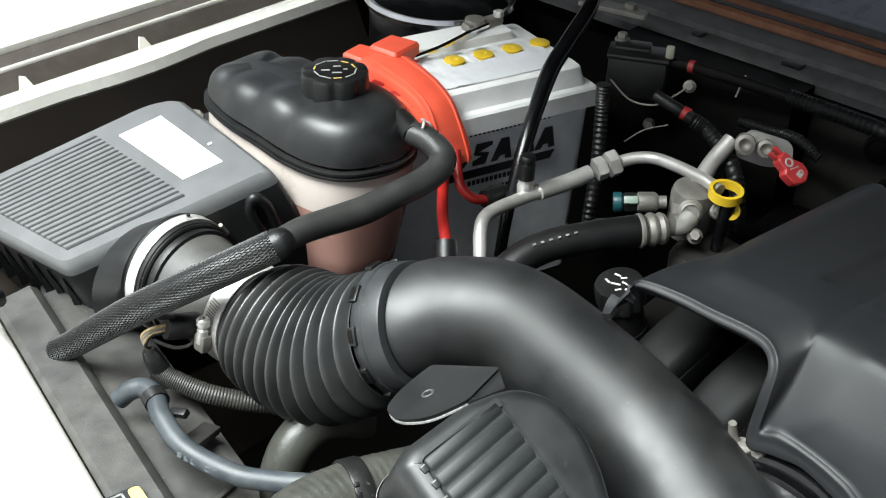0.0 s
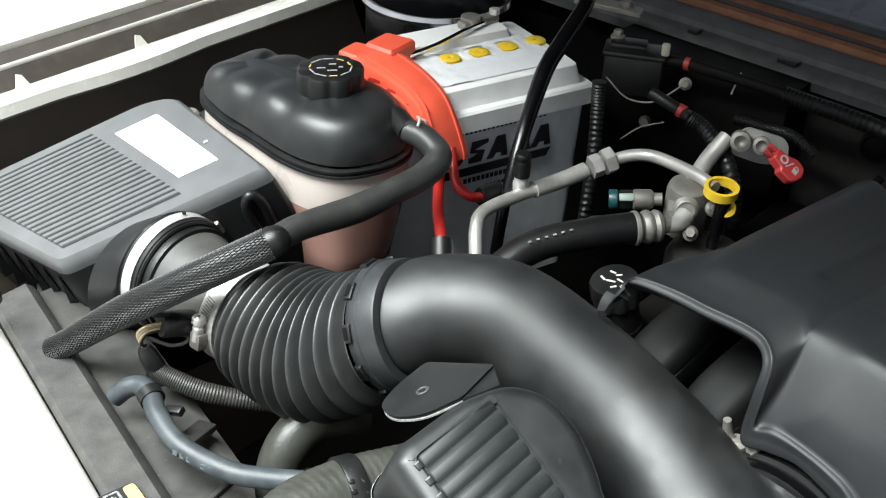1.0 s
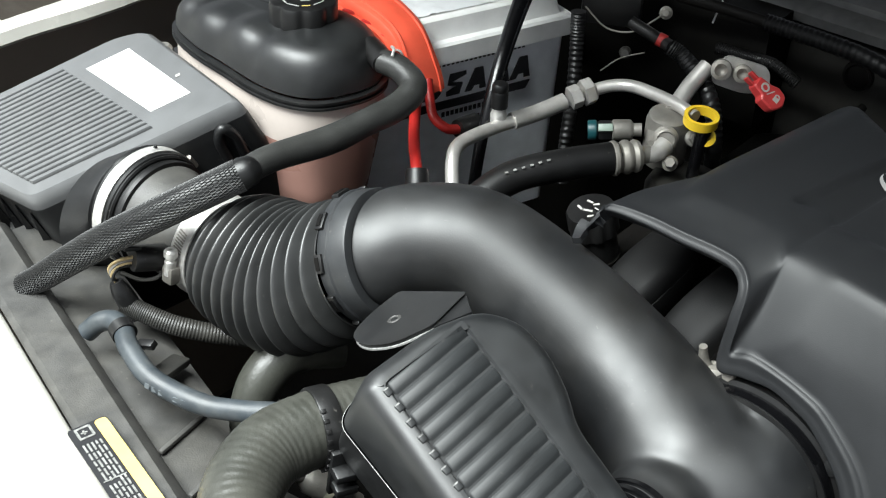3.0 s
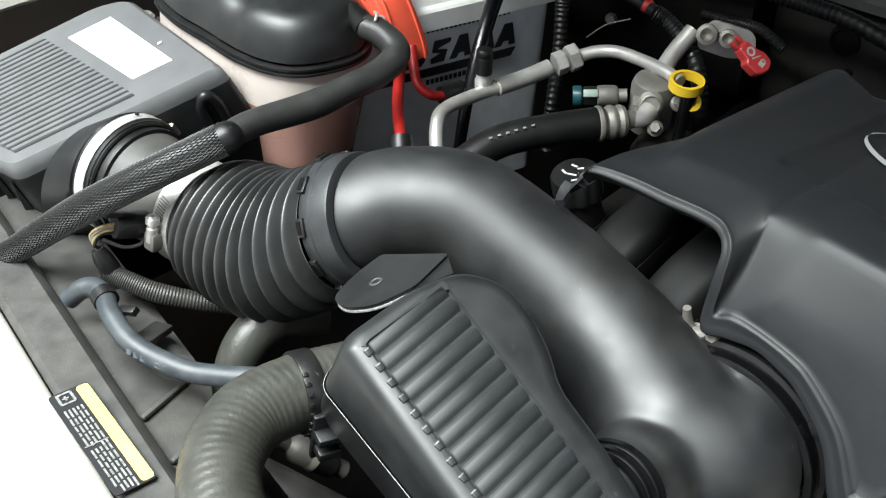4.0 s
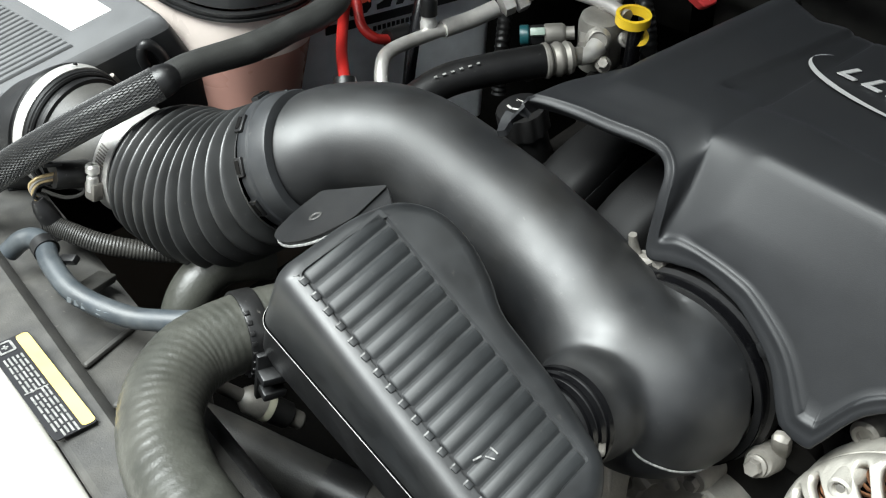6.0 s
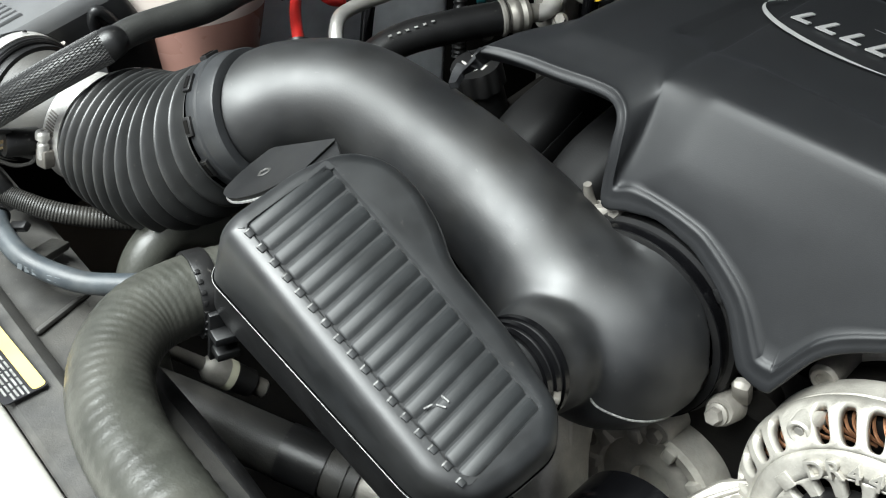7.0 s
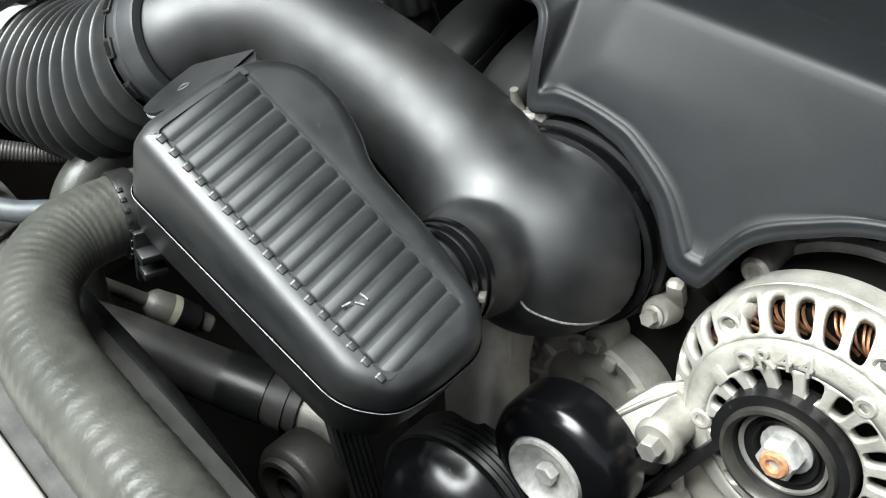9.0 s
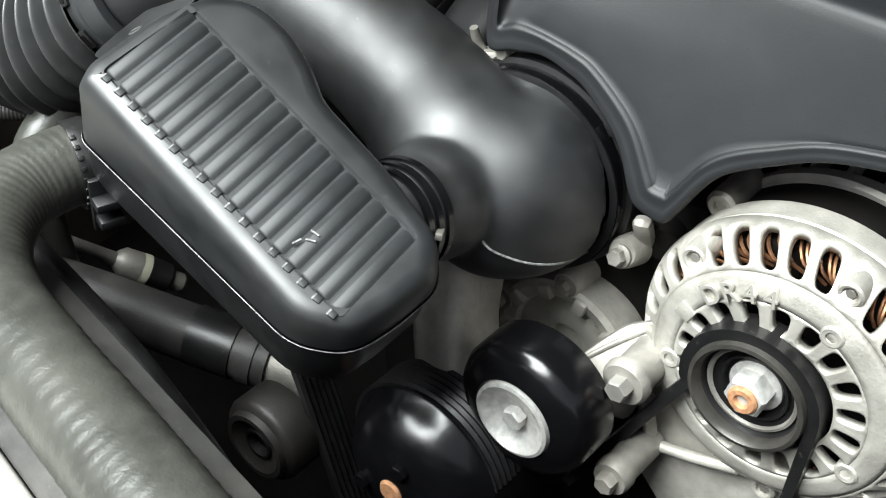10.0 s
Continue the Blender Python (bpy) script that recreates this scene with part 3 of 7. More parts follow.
def intake_sensor_tube():
    top = thing("intake_sensor_tube", OUT_A, "grey plastic air sensor tube leaving the filter box", "intake tube")
    ax = (OUT_B - OUT_A).normalized()
    # the socket flares back into the side wall, its rings all facing the same way
    bm = bmesh.new()
    turn, rings = turn_to(ax), []
    for r, back, sink in ((0.0425, -0.009, 0.0), (0.0440, -0.008, 0.0), (0.0440, 0.008, 0.0), (0.0455, 0.009, 0.001), (0.0462, 0.012, 0.003), (0.0465, 0.022, 0.010), (0.0460, 0.036, 0.019)):
        mid = OUT_A - ax * back + Vector((-0.35, 0, -0.9)) * sink
        rings.append([bm.verts.new(mid + turn @ Vector((math.cos(2 * math.pi * k / 72) * r, math.sin(2 * math.pi * k / 72) * r, 0))) for k in range(72)])
    for r0, r1 in zip(rings, rings[1:]):
        for k in range(72):
            bm.faces.new((r0[k], r0[(k + 1) % 72], r1[(k + 1) % 72], r1[k]))
    part("socket", bm, satin, top, "black moulded socket on the filter box")
    part("ring", lathe(OUT_A, ax, [(0.0430, 0.008), (0.0432, 0.010), (0.0420, 0.011), (0.0405, 0.011), (0.0405, 0.014), (0.0415, 0.015), (0.0412, 0.018), (0.036, 0.019)], 72), rubber, top, "black sealing ring")
    part("tube", lathe(OUT_A, ax, [(0.0385, 0.010), (0.0385, 0.022), (0.0372, 0.024), (0.0362, 0.050), (0.0345, 0.056), (0.0342, 0.095)], 72), shroud_plastic, top)
    clamp = band(OUT_A, ax, 0.0441, 0.0095, 0.0011, zinc, "clamp_band", top, "bright steel clamp band")
    at = OUT_A + Vector((0.012, 0, 0.0447))
    part("rivet", lathe(at, (0.2, 0, 1), [(0, 0), (0.0016, 0), (0.0012, 0.0012), (0, 0.0014)], 12), rubber, clamp)
    part("clamp_screw", lathe(OUT_A + Vector((0.0395, -0.002, 0.0235)), (0.5, 0, -0.8), [(0, -0.003), (0.0022, -0.003), (0.0022, 0.008), (0, 0.008)], 14), dull_alu, top)
    plug = part("plug", lathe((0.4000, 0.5930, 0.9090), (0.90, -0.30, -0.25), [(0, 0), (0.0085, 0), (0.0092, 0.002), (0.0092, 0.022), (0.0080, 0.024), (0.0070, 0.034), (0, 0.034)], 28), rubber, top, "black round sensor plug")
    part("plug_clip", block(frame_of((0.4000, 0.5920, 0.9180), (0.90, -0.30, -0.25), (0, 1, 0)), 0.012, 0.005, 0.003, 0.0008), satin, plug)
    return top


intake_sensor_tube()


def bellows():
    top = thing("intake_bellows", OUT_B, "black rubber bellows hose in the air intake", "intake hose")
    axis0 = (OUT_B - OUT_A).normalized()
    # stations: middle, direction, radius
    stations = [(OUT_B - axis0 * 0.006, axis0, 0.0372), (OUT_B + axis0 * 0.012, axis0, 0.0388), ((0.4555, 0.5500, 0.9030), (0.02, -0.99, -0.02), 0.0455), ((0.4545, 0.5280, 0.9065), (0.06, -0.99, 0.00), 0.0490),
                ((0.4540, 0.5060, 0.9090), (0.10, -0.98, 0.08), 0.0505), ((0.4560, 0.4860, 0.9150), (0.13, -0.95, 0.22), 0.0495), ((0.4650, 0.4660, 0.9265), (0.14, -0.91, 0.38), 0.0465), ((0.4750, 0.4520, 0.9385), (0.15, -0.88, 0.46), 0.0425)]
    mids = spline([s[0] for s in stations], 40)
    dirs = spline([s[1] for s in stations], 40)
    rads = spline([(s[2], 0, 0) for s in stations], 40)
    run = [0.0]
    for (p, _), (q, _) in zip(mids, mids[1:]):
        run.append(run[-1] + (q - p).length)
    bm = bmesh.new()
    loops = []
    for (p, _), (d, _), (r, _), w in zip(mids, dirs, rads, run):
        w = w / run[-1]
        k = (w - 0.16) / 0.84 * 11.5
        f = 0.955 if w < 0.16 else 0.838 + 0.174 * abs(math.sin(math.pi * k)) ** 1.25
        turn = turn_to(d)
        loops.append([bm.verts.new(p + turn @ Vector((math.cos(2 * math.pi * j / 72), math.sin(2 * math.pi * j / 72), 0)) * (r.x * f)) for j in range(72)])
    for r0, r1 in zip(loops, loops[1:]):
        for j in range(72):
            bm.faces.new((r0[j], r0[(j + 1) % 72], r1[(j + 1) % 72], r1[j]))
    part("hose", bm, bellows_rubber, top, sharp=75)
    c = OUT_B + axis0 * 0.0005
    clamp = band(c, axis0, 0.0366, 0.0150, 0.0012, zinc, "clamp_band", top, "bright steel worm clamp")
    screw = Vector((0.4161, 0.5738, 0.9059))
    way = (screw - c).normalized()
    tangent = axis0.cross(way)
    tangent = tangent if tangent.z > 0 else -tangent
    for k in range(8):
        d = Matrix.Rotation(radians(12 + 3.0 * k) * (1 if (axis0.cross(way) - tangent).length < 0.1 else -1), 3, axis0) @ way
        part("thread_slot", block(frame_of(c + d * 0.0380, axis0 + axis0.cross(d) * 0.25, axis0.cross(d)), 0.0080, 0.0009, 0.0005, 0), dull_alu, clamp)
    at = c + way * 0.0418
    part("clamp_screw", lathe(at, tangent, [(0, -0.008), (0.0040, -0.008), (0.0040, 0.002), (0.0030, 0.003), (0.0030, 0.005), (0.0048, 0.0055), (0.0048, 0.0095), (0.0036, 0.011), (0.0012, 0.011), (0.0011, 0.009), (0, 0.009)], 24), zinc, top)
    part("clamp_housing", block(frame_of(at - tangent * 0.008 - way * 0.001, tangent, way), 0.013, 0.0085, 0.0105, 0.002), dull_alu, top)
    return top


bellows()


def duct():
    top = thing("intake_duct", DUCT[-1], "glossy black moulded intake duct running to the throttle body", "intake duct")
    n0, n1 = Vector((0.5200, 0.2190, 0.8720)), Vector((0.4200, 0.2220, 0.8950))
    bm = sweep(DUCT, DUCT_R, 56, 10)
    # a moulded shoulder along the upper side turns the round tube into a soft D
    ridge = Vector((0.42, 0.32, 0.85)).normalized()
    proud = (-0.006, 0.0005, 0.0035, 0.0055, 0.0070, 0.0060, -0.006)
    sweep([Vector(p) + ridge * (r - 0.018 + h) for p, r, h in zip(DUCT[2:9], DUCT_R[2:9], proud)], 0.018, 32, 10, bm)
    sweep([n0, n0.lerp(n1, 0.3), n0.lerp(n1, 0.55), n0.lerp(n1, 0.75), n1], [0.036, 0.034, 0.0310, 0.0285, 0.0265], 40, 8, bm)
    d = (n1 - n0).normalized()
    lathe(n0.lerp(n1, 0.66), d, [(0, -0.03), (0.0318, -0.03), (0.0318, -0.004), (0.0310, 0.0), (0.0285, 0.002), (0, 0.002)], 48, bm)
    main = part("duct", bm, duct_plastic, top)
    skin = main.modifiers.new("skin", "REMESH")
    skin.mode, skin.voxel_size, skin.use_smooth_shade = "VOXEL", 0.0022, True
    soft = main.modifiers.new("soft", "SMOOTH")
    soft.factor, soft.iterations = 0.5, 22
    a = Vector((0.20, -0.86, 0.46)).normalized()
    c = Vector((0.4785, 0.4480, 0.9420))
    prof = [(0.0370, -0.009), (0.0418, -0.009), (0.0428, -0.0075), (0.0428, -0.001), (0.0418, 0.000), (0.0414, 0.011), (0.0408, 0.0125), (0.0385, 0.0130), (0.0350, 0.0130)]
    collar = part("collar", lathe(c, a, prof, 80, closed=True), collar_rubber, top, "matt black collar with small catches")
    m = Matrix.Translation(c) @ turn_to(a)
    for k in range(10):
        spot = m @ pose(0, 0, 0, 0, 0, 36 * k + 12) @ pose(0.0425, 0, -0.0065)
        part("catch", block(spot, 0.0042, 0.0120, 0.0060, 0.0008), rubber, collar)
        part("catch_slot", block(spot @ pose(0.0020, 0, -0.0005), 0.0010, 0.0080, 0.0030, 0), engine_dark, collar)
    # seam along the duct and the throttle-end rings
    ax = Vector((0.995, -0.06, -0.05)).normalized()
    end = Vector(DUCT[-1])
    part("end_ring", lathe(end, ax, [(0.056, -0.004), (0.0605, -0.004), (0.0605, 0.003), (0.0590, 0.004), (0.0640, 0.006), (0.0650, 0.012), (0.0640, 0.020), (0.056, 0.020)], 72, closed=True), rubber, top)
    band(end + ax * 0.0005, ax, 0.0600, 0.008, 0.0012, gloss_black, "end_clamp", top, "dark steel clamp band")
    part("clamp_lug", block(frame_of(end + Vector((0.004, -0.050, 0.042)), ax, (0, 0.6, 0.8)), 0.007, 0.009, 0.006, 0.0015), satin, top)
    for k in range(3):
        band(n0.lerp(n1, 0.78 + 0.070 * k), d, 0.0268, 0.0040, 0.0030 - 0.0004 * k, gloss_black, "neck_ring", top)
    part("seam", sweep([(0.4560, 0.2000, 0.8800), (0.4634, 0.1985, 0.8740), (0.4655, 0.1930, 0.8745), (0.4665, 0.1897, 0.8660), (0.4705, 0.1828, 0.8600), (0.4815, 0.1725, 0.8513), (0.500, 0.165, 0.842), (0.525, 0.163, 0.834)], 0.0007, 6, 6), seam_white, top, "pale moulding seam")
    part("neck_clip", block(pose(0.432, 0.192, 0.8955, 10, 20, 30), 0.012, 0.004, 0.004, 0.001), dull_alu, top, "small metal clip")
    return top


duct()


# ---- resonator box ----
BOX_C = Vector((0.3804, 0.2548, 0.9430))
BOX_L, BOX_W, BOX_N = Vector((-0.0921, -0.8861, -0.4542)), Vector((-0.9760, 0.1707, -0.1351)), Vector((-0.1973, -0.4308, 0.8806))
# local x runs down the long side, y towards the front of the car
BOX_M = Matrix.Translation(BOX_C) @ Matrix((BOX_L, BOX_W, BOX_L.cross(BOX_W))).transposed().to_4x4()


def resonator():
    up = BOX_L.cross(BOX_W)
    sign = 1 if up.dot(BOX_N) > 0 else -1
    top = thing("resonator_box", BOX_C + Vector((0, 0, -0.07)), "black plastic intake resonator box with a ribbed top", "resonator")
    poly = rounded([(-0.094, 0.024), (-0.088, 0.034), (0.070, 0.037), (0.090, 0.022), (0.0935, 0.000), (0.0930, -0.029), (0.079, -0.0435), (0.040, -0.0500), (-0.010, -0.0520), (-0.026, -0.0600), (-0.050, -0.0660), (-0.074, -0.0640), (-0.092, -0.048), (-0.097, -0.020)],
                   [0.010, 0.012, 0.016, 0.014, 0.012, 0.008, 0.008, 0.014, 0.012, 0.012, 0.014, 0.014, 0.018, 0.010], 5)
    poly = poly[::-1]
    def skin(rows):
        """Rings drawn in by some metres; a height may depend on the place along the box."""
        bm = bmesh.new()
        rings = []
        for shrink, h in rows:
            ring = []
            for q in inset(poly, shrink):
                z = h(q.x) if callable(h) else h
                ring.append(bm.verts.new(BOX_M @ Vector((q.x, q.y, z * sign))))
            rings.append(ring)
        n = len(rings[0])
        for r0, r1 in zip(rings, rings[1:]):
            for j in range(n):
                bm.faces.new((r0[j], r0[(j + 1) % n], r1[(j + 1) % n], r1[j]))
        return bm, rings

    def seam_h(x):
        return -0.0365 + 0.19 * x
    bm, rings = skin([(0.0105, 0.0), (0.0070, -0.0006), (0.0040, -0.0022), (0.0018, -0.0050), (0.0005, -0.0090), (-0.0006, -0.0125), (-0.0014, seam_h)])
    # a sunken field for the ribs, its ends slanting like them
    slant = 0.122

    def on_top(x, y, h):
        return bm.verts.new(BOX_M @ Vector((x + slant * (y + 0.004), y, h * sign)))
    border = rounded([(-0.0866, -0.0335), (0.0775, -0.0330), (0.0775, 0.0222), (-0.0866, 0.0232)], 0.003, 3)
    brim, floor_ring = ([on_top(p.x, p.y, h) for p in shape] for shape, h in ((border, 0.0), (inset(border, 0.0010), -0.0015)))
    count = len(brim)
    for j in range(count):
        bm.faces.new((brim[j], brim[(j + 1) % count], floor_ring[(j + 1) % count], floor_ring[j]))
    bm.faces.new(floor_ring)
    edges = [bm.edges.get((r[j], r[(j + 1) % len(r)])) for r in (rings[0], brim) for j in range(len(r))]
    edges = [e if e else bm.edges.new(pair) for e, pair in zip(edges, [(r[j], r[(j + 1) % len(r)]) for r in (rings[0], brim) for j in range(len(r))])]
    bmesh.ops.triangle_fill(bm, use_beauty=True, edges=edges)
    lid = part("lid", bm, moulded, top)
    bm, rings = skin([(-0.0022, seam_h), (-0.0022, lambda x: seam_h(x) - 0.0025), (-0.0006, lambda x: seam_h(x) - 0.0032), (0.0008, lambda x: seam_h(x) - 0.034), (0.004, lambda x: seam_h(x) - 0.050), (0.014, lambda x: seam_h(x) - 0.055)])
    bm.faces.new(rings[-1])
    part("body", bm, satin, top, "black lower half below the seam")
    bm, rings = skin([(-0.0022, lambda x: seam_h(x) - 0.0008), (-0.0025, lambda x: seam_h(x) - 0.0010), (-0.0022, lambda x: seam_h(x) - 0.0012)])
    part("seam", bm, seam_white, top, "scuffed pale seam line")
    # ribs across the sunken field, one flank steeper than the other, with small catches at their front ends whose edge
    # glints are pale bars
    pitch = 0.1650 / 17
    for k in range(17):
        x = -0.0868 + pitch * (k + 0.5)
        y0, y1 = 0.0216 - 0.0006 * k / 16, -0.0320 + 0.0004 * k / 16
        bm = bmesh.new()
        ends = []
        for y, dip in ((y0, 0.0012), (y0 - 0.0015, 0.0), (y1 + 0.0015, 0.0), (y1, 0.0012)):
            ends.append([bm.verts.new(BOX_M @ Vector((x + dx + slant * (y + 0.004), y, (h - dip * (h > -0.0014)) * sign)))
                         for dx, h in ((-0.0045, -0.0016), (-0.0040, -0.0011), (-0.0033, -0.0004), (-0.0024, 0.0), (0.0010, 0.0), (0.0022, -0.0003), (0.0033, -0.0009), (0.0042, -0.0016))])
        for r0, r1 in zip(ends, ends[1:]):
            for j in range(7):
                bm.faces.new((r0[j], r0[j + 1], r1[j + 1], r1[j]))
        bm.faces.new(ends[0])
        bm.faces.new(ends[-1])
        part("rib", bm, ribbed_plastic, lid, sharp=60)
        spot = BOX_M @ pose(x + 0.0006 + slant * (y0 + 0.004), y0 + 0.0024, 0.0, 0, 0, -7)
        notch = part("notch", block(spot, 0.0040, 0.0038, 0.0016, 0.0006), ribbed_plastic, lid)
        part("scuff_glint", block(spot @ pose(-0.0019, 0.0004, 0.0005 * sign), 0.0008, 0.0032, 0.0009, 0), pale_edge, notch, "edge glint put in as a pale bar")
    for x, y, r in ((0.0405, 0.012, 10), (0.0440, 0.007, 55), (0.0425, 0.003, 80)):
        part("scuff_glint", block(BOX_M @ pose(x, y, 0.0006 * sign, 0, 0, r), 0.0008, 0.0046, 0.0008, 0), pale_edge, lid, "pale scuff on the ribs")
    return top


resonator()


def bracket():
    top = thing("resonator_bracket", (0.43, 0.37, 0.95), "flat black bracket with a bolt hole beside the resonator", "bracket")
    m = frame_of((0.4265, 0.3815, 0.9570), (0.1002, -0.9016, 0.4209), (0.9821, 0.1575, 0.1036))
    poly = rounded([(-0.0225, 0.0050), (-0.0165, 0.0268), (0.0345, 0.0256), (0.0316, -0.0040), (0.0150, -0.0215), (-0.0060, -0.0240), (-0.0215, -0.0150)],
                   [0.010, 0.003, 0.002, 0.004, 0.012, 0.012, 0.012], 6)
    part("plate", stack(m, [(inset(poly, 0.0006), -0.0035), (poly, -0.0028), (poly, -0.0008), (inset(poly, 0.0008), 0.0)]), satin, top)
    bead = [m @ Vector((p.x, p.y, -0.0034)) for p in poly[22:]]
    part("edge_bead", sweep(bead, 0.0009, 6, 1), pale_edge, top, "pale lower edge")
    flange = [Vector((0.0345, 0.0256)), Vector((0.0490, 0.0095)), Vector((0.0400, 0.0020)), Vector((0.0316, -0.0046))]
    part("flange", stack(m @ pose(0, 0, -0.0016), [(flange, -0.004), (flange, 0.0)]), satin, top, "bent-down flange")
    up = m.to_3x3() @ Vector((0, 0, 1))
    part("eyelet", lathe(m @ Vector((0, 0, 0)), up, [(0.0022, -0.001), (0.0022, 0.0002), (0.0032, 0.0007), (0.0042, 0.0002)], 24), shroud_plastic, top, "worn eyelet")
    return top


bracket()


# ---- coolant tank, cap, hose ----
def tank():
    top = thing("coolant_tank", (0.60, 0.67, 0.85), "coolant tank with a lobed black top and milky pink body", "tank")
    outline = [(0.5650, 0.746), (0.5535, 0.708), (0.5490, 0.670), (0.5440, 0.632), (0.5470, 0.599), (0.5620, 0.576), (0.5940, 0.5640), (0.6220, 0.570), (0.6420, 0.595), (0.6500, 0.640), (0.6500, 0.690),
               (0.6480, 0.735), (0.6360, 0.758), (0.6060, 0.768), (0.5820, 0.763)]
    ring = [p for p, _ in spline([(x, y, 0) for x, y in outline], 5, closed=True)]
    if sum(a.x * b.y - b.x * a.y for a, b in zip(ring, ring[1:] + ring[:1])) < 0:
        ring = ring[::-1]
    ring = [Vector((p.x, p.y)) for p in ring]
    mid = Vector((0.598, 0.672))

    spine_a, spine_b = Vector((0.596, 0.618)), Vector((0.602, 0.722))

    def towards(p, f):
        w = min(1.0, max(0.0, (p - spine_a).dot(spine_b - spine_a) / (spine_b - spine_a).length_squared))
        return p.lerp(spine_a.lerp(spine_b, w), f)

    def lobe(p):
        """Swellings along the far two thirds of the dome: 1 in a valley."""
        if p.y < 0.632:
            return 0.0
        return (0.5 - 0.5 * math.cos((p.y - 0.660) / 0.0465 * 2 * math.pi)) ** 1.5
    layers = []
    for k in range(12):
        a = k / 11 * math.pi / 2
        low = 0.012
        rows = []
        for q in inset(ring, 0.0018):
            f = 1 - math.cos(a) ** 0.33 * 0.985 if k < 11 else 0.98
            rows.append(towards(q, min(0.98, f + 0.12 * lobe(q) * math.sin(a) ** 0.35 * math.cos(a) ** 0.25)))
        layers.append((rows, 0.970 + 0.036 * math.sin(a)))
    bm = bmesh.new()
    rings = []
    for rows, h in layers:
        rings.append([bm.verts.new((q.x, q.y, h - 0.0045 * lobe(base) * (h - 0.97) / 0.036 - 0.13 * max(0.0, q.y - 0.66) * (h - 0.97) / 0.036)) for q, base in zip(rows, ring)])
    n = len(ring)
    for r0, r1 in zip(rings, rings[1:]):
        for j in range(n):
            bm.faces.new((r0[j], r0[(j + 1) % n], r1[(j + 1) % n], r1[j]))
    bm.faces.new(rings[-1])
    dome = part("dome", bm, moulded, top, "black lobed dome", sharp=80)
    soft = dome.modifiers.new("soft", "SMOOTH")
    soft.factor, soft.iterations = 0.5, 5
    seam = [(inset(ring, 0.003), 0.9625), (inset(ring, -0.0008), 0.963), (inset(ring, -0.0008), 0.9648), (inset(ring, 0.0012), 0.9653), (inset(ring, 0.0012), 0.9665), (inset(ring, -0.0004), 0.967), (inset(ring, -0.0004), 0.9688), (inset(ring, 0.004), 0.9695)]
    part("seam_flange", stack(Matrix.Identity(4), seam, cap=False), satin, top, "shiny welded seam flange")
    part("upper_body", stack(Matrix.Identity(4), [(inset(ring, 0.004), 0.930), (inset(ring, 0.002), 0.945), (inset(ring, 0.003), 0.963)], cap=False), tank_clear, top, "milky upper body")
    low = [(inset(ring, 0.030), 0.850), (inset(ring, 0.017), 0.864), (inset(ring, 0.013), 0.885), (inset(ring, 0.007), 0.915), (inset(ring, 0.004), 0.930)]
    part("lower_body", stack(Matrix.Identity(4), low), tank_coolant, top, "pinkish body filled with coolant")
    part("foot", block(pose(0.59, 0.66, 0.825), 0.06, 0.12, 0.06, 0.01), engine_dark, top)
    c = Vector((0.6025, 0.6360, 0.998))

    def grip(r, a):
        return r * (1 - 0.09 * (0.5 + 0.5 * math.cos(a * 8)) ** 3) if r > 0.02 else r
    cap = part("cap", lathe(c, (0, 0, 1), [(0.020, -0.006), (0.0235, -0.005), (0.0235, 0.002), (0.0262, 0.002), (0.0262, 0.018), (0.0250, 0.0205), (0.0235, 0.0212), (0, 0.0212)], 96, lobes=grip), rubber, top, "black lobed pressure cap")
    for k in range(10):
        a = 0.3 + 2 * math.pi * k / 10
        part("print_bar", block(pose(c.x + 0.0155 * math.cos(a), c.y + 0.0155 * math.sin(a), c.z + 0.0214, 0, 0, math.degrees(a) + 90), 0.006 + 0.002 * (k % 3), 0.0011, 0.0003, 0), yellow_print if k % 3 == 0 else grey_print, cap)
    for dx, dy, w in ((-0.006, 0.004, 0.008), (0.005, 0.003, 0.007), (-0.003, -0.005, 0.009), (0.006, -0.005, 0.004)):
        part("print_bar", block(pose(c.x + dx, c.y + dy, c.z + 0.0214, 0, 0, -40), w * 0.8, 0.0016, 0.0003, 0), grey_print, cap)
    part("outlet", sweep([(0.615, 0.580, 0.994), (0.609, 0.566, 0.9935), (0.604, 0.556, 0.9925)], 0.0085, 20, 4), rubber, top, "outlet stub")
    return top


tank()


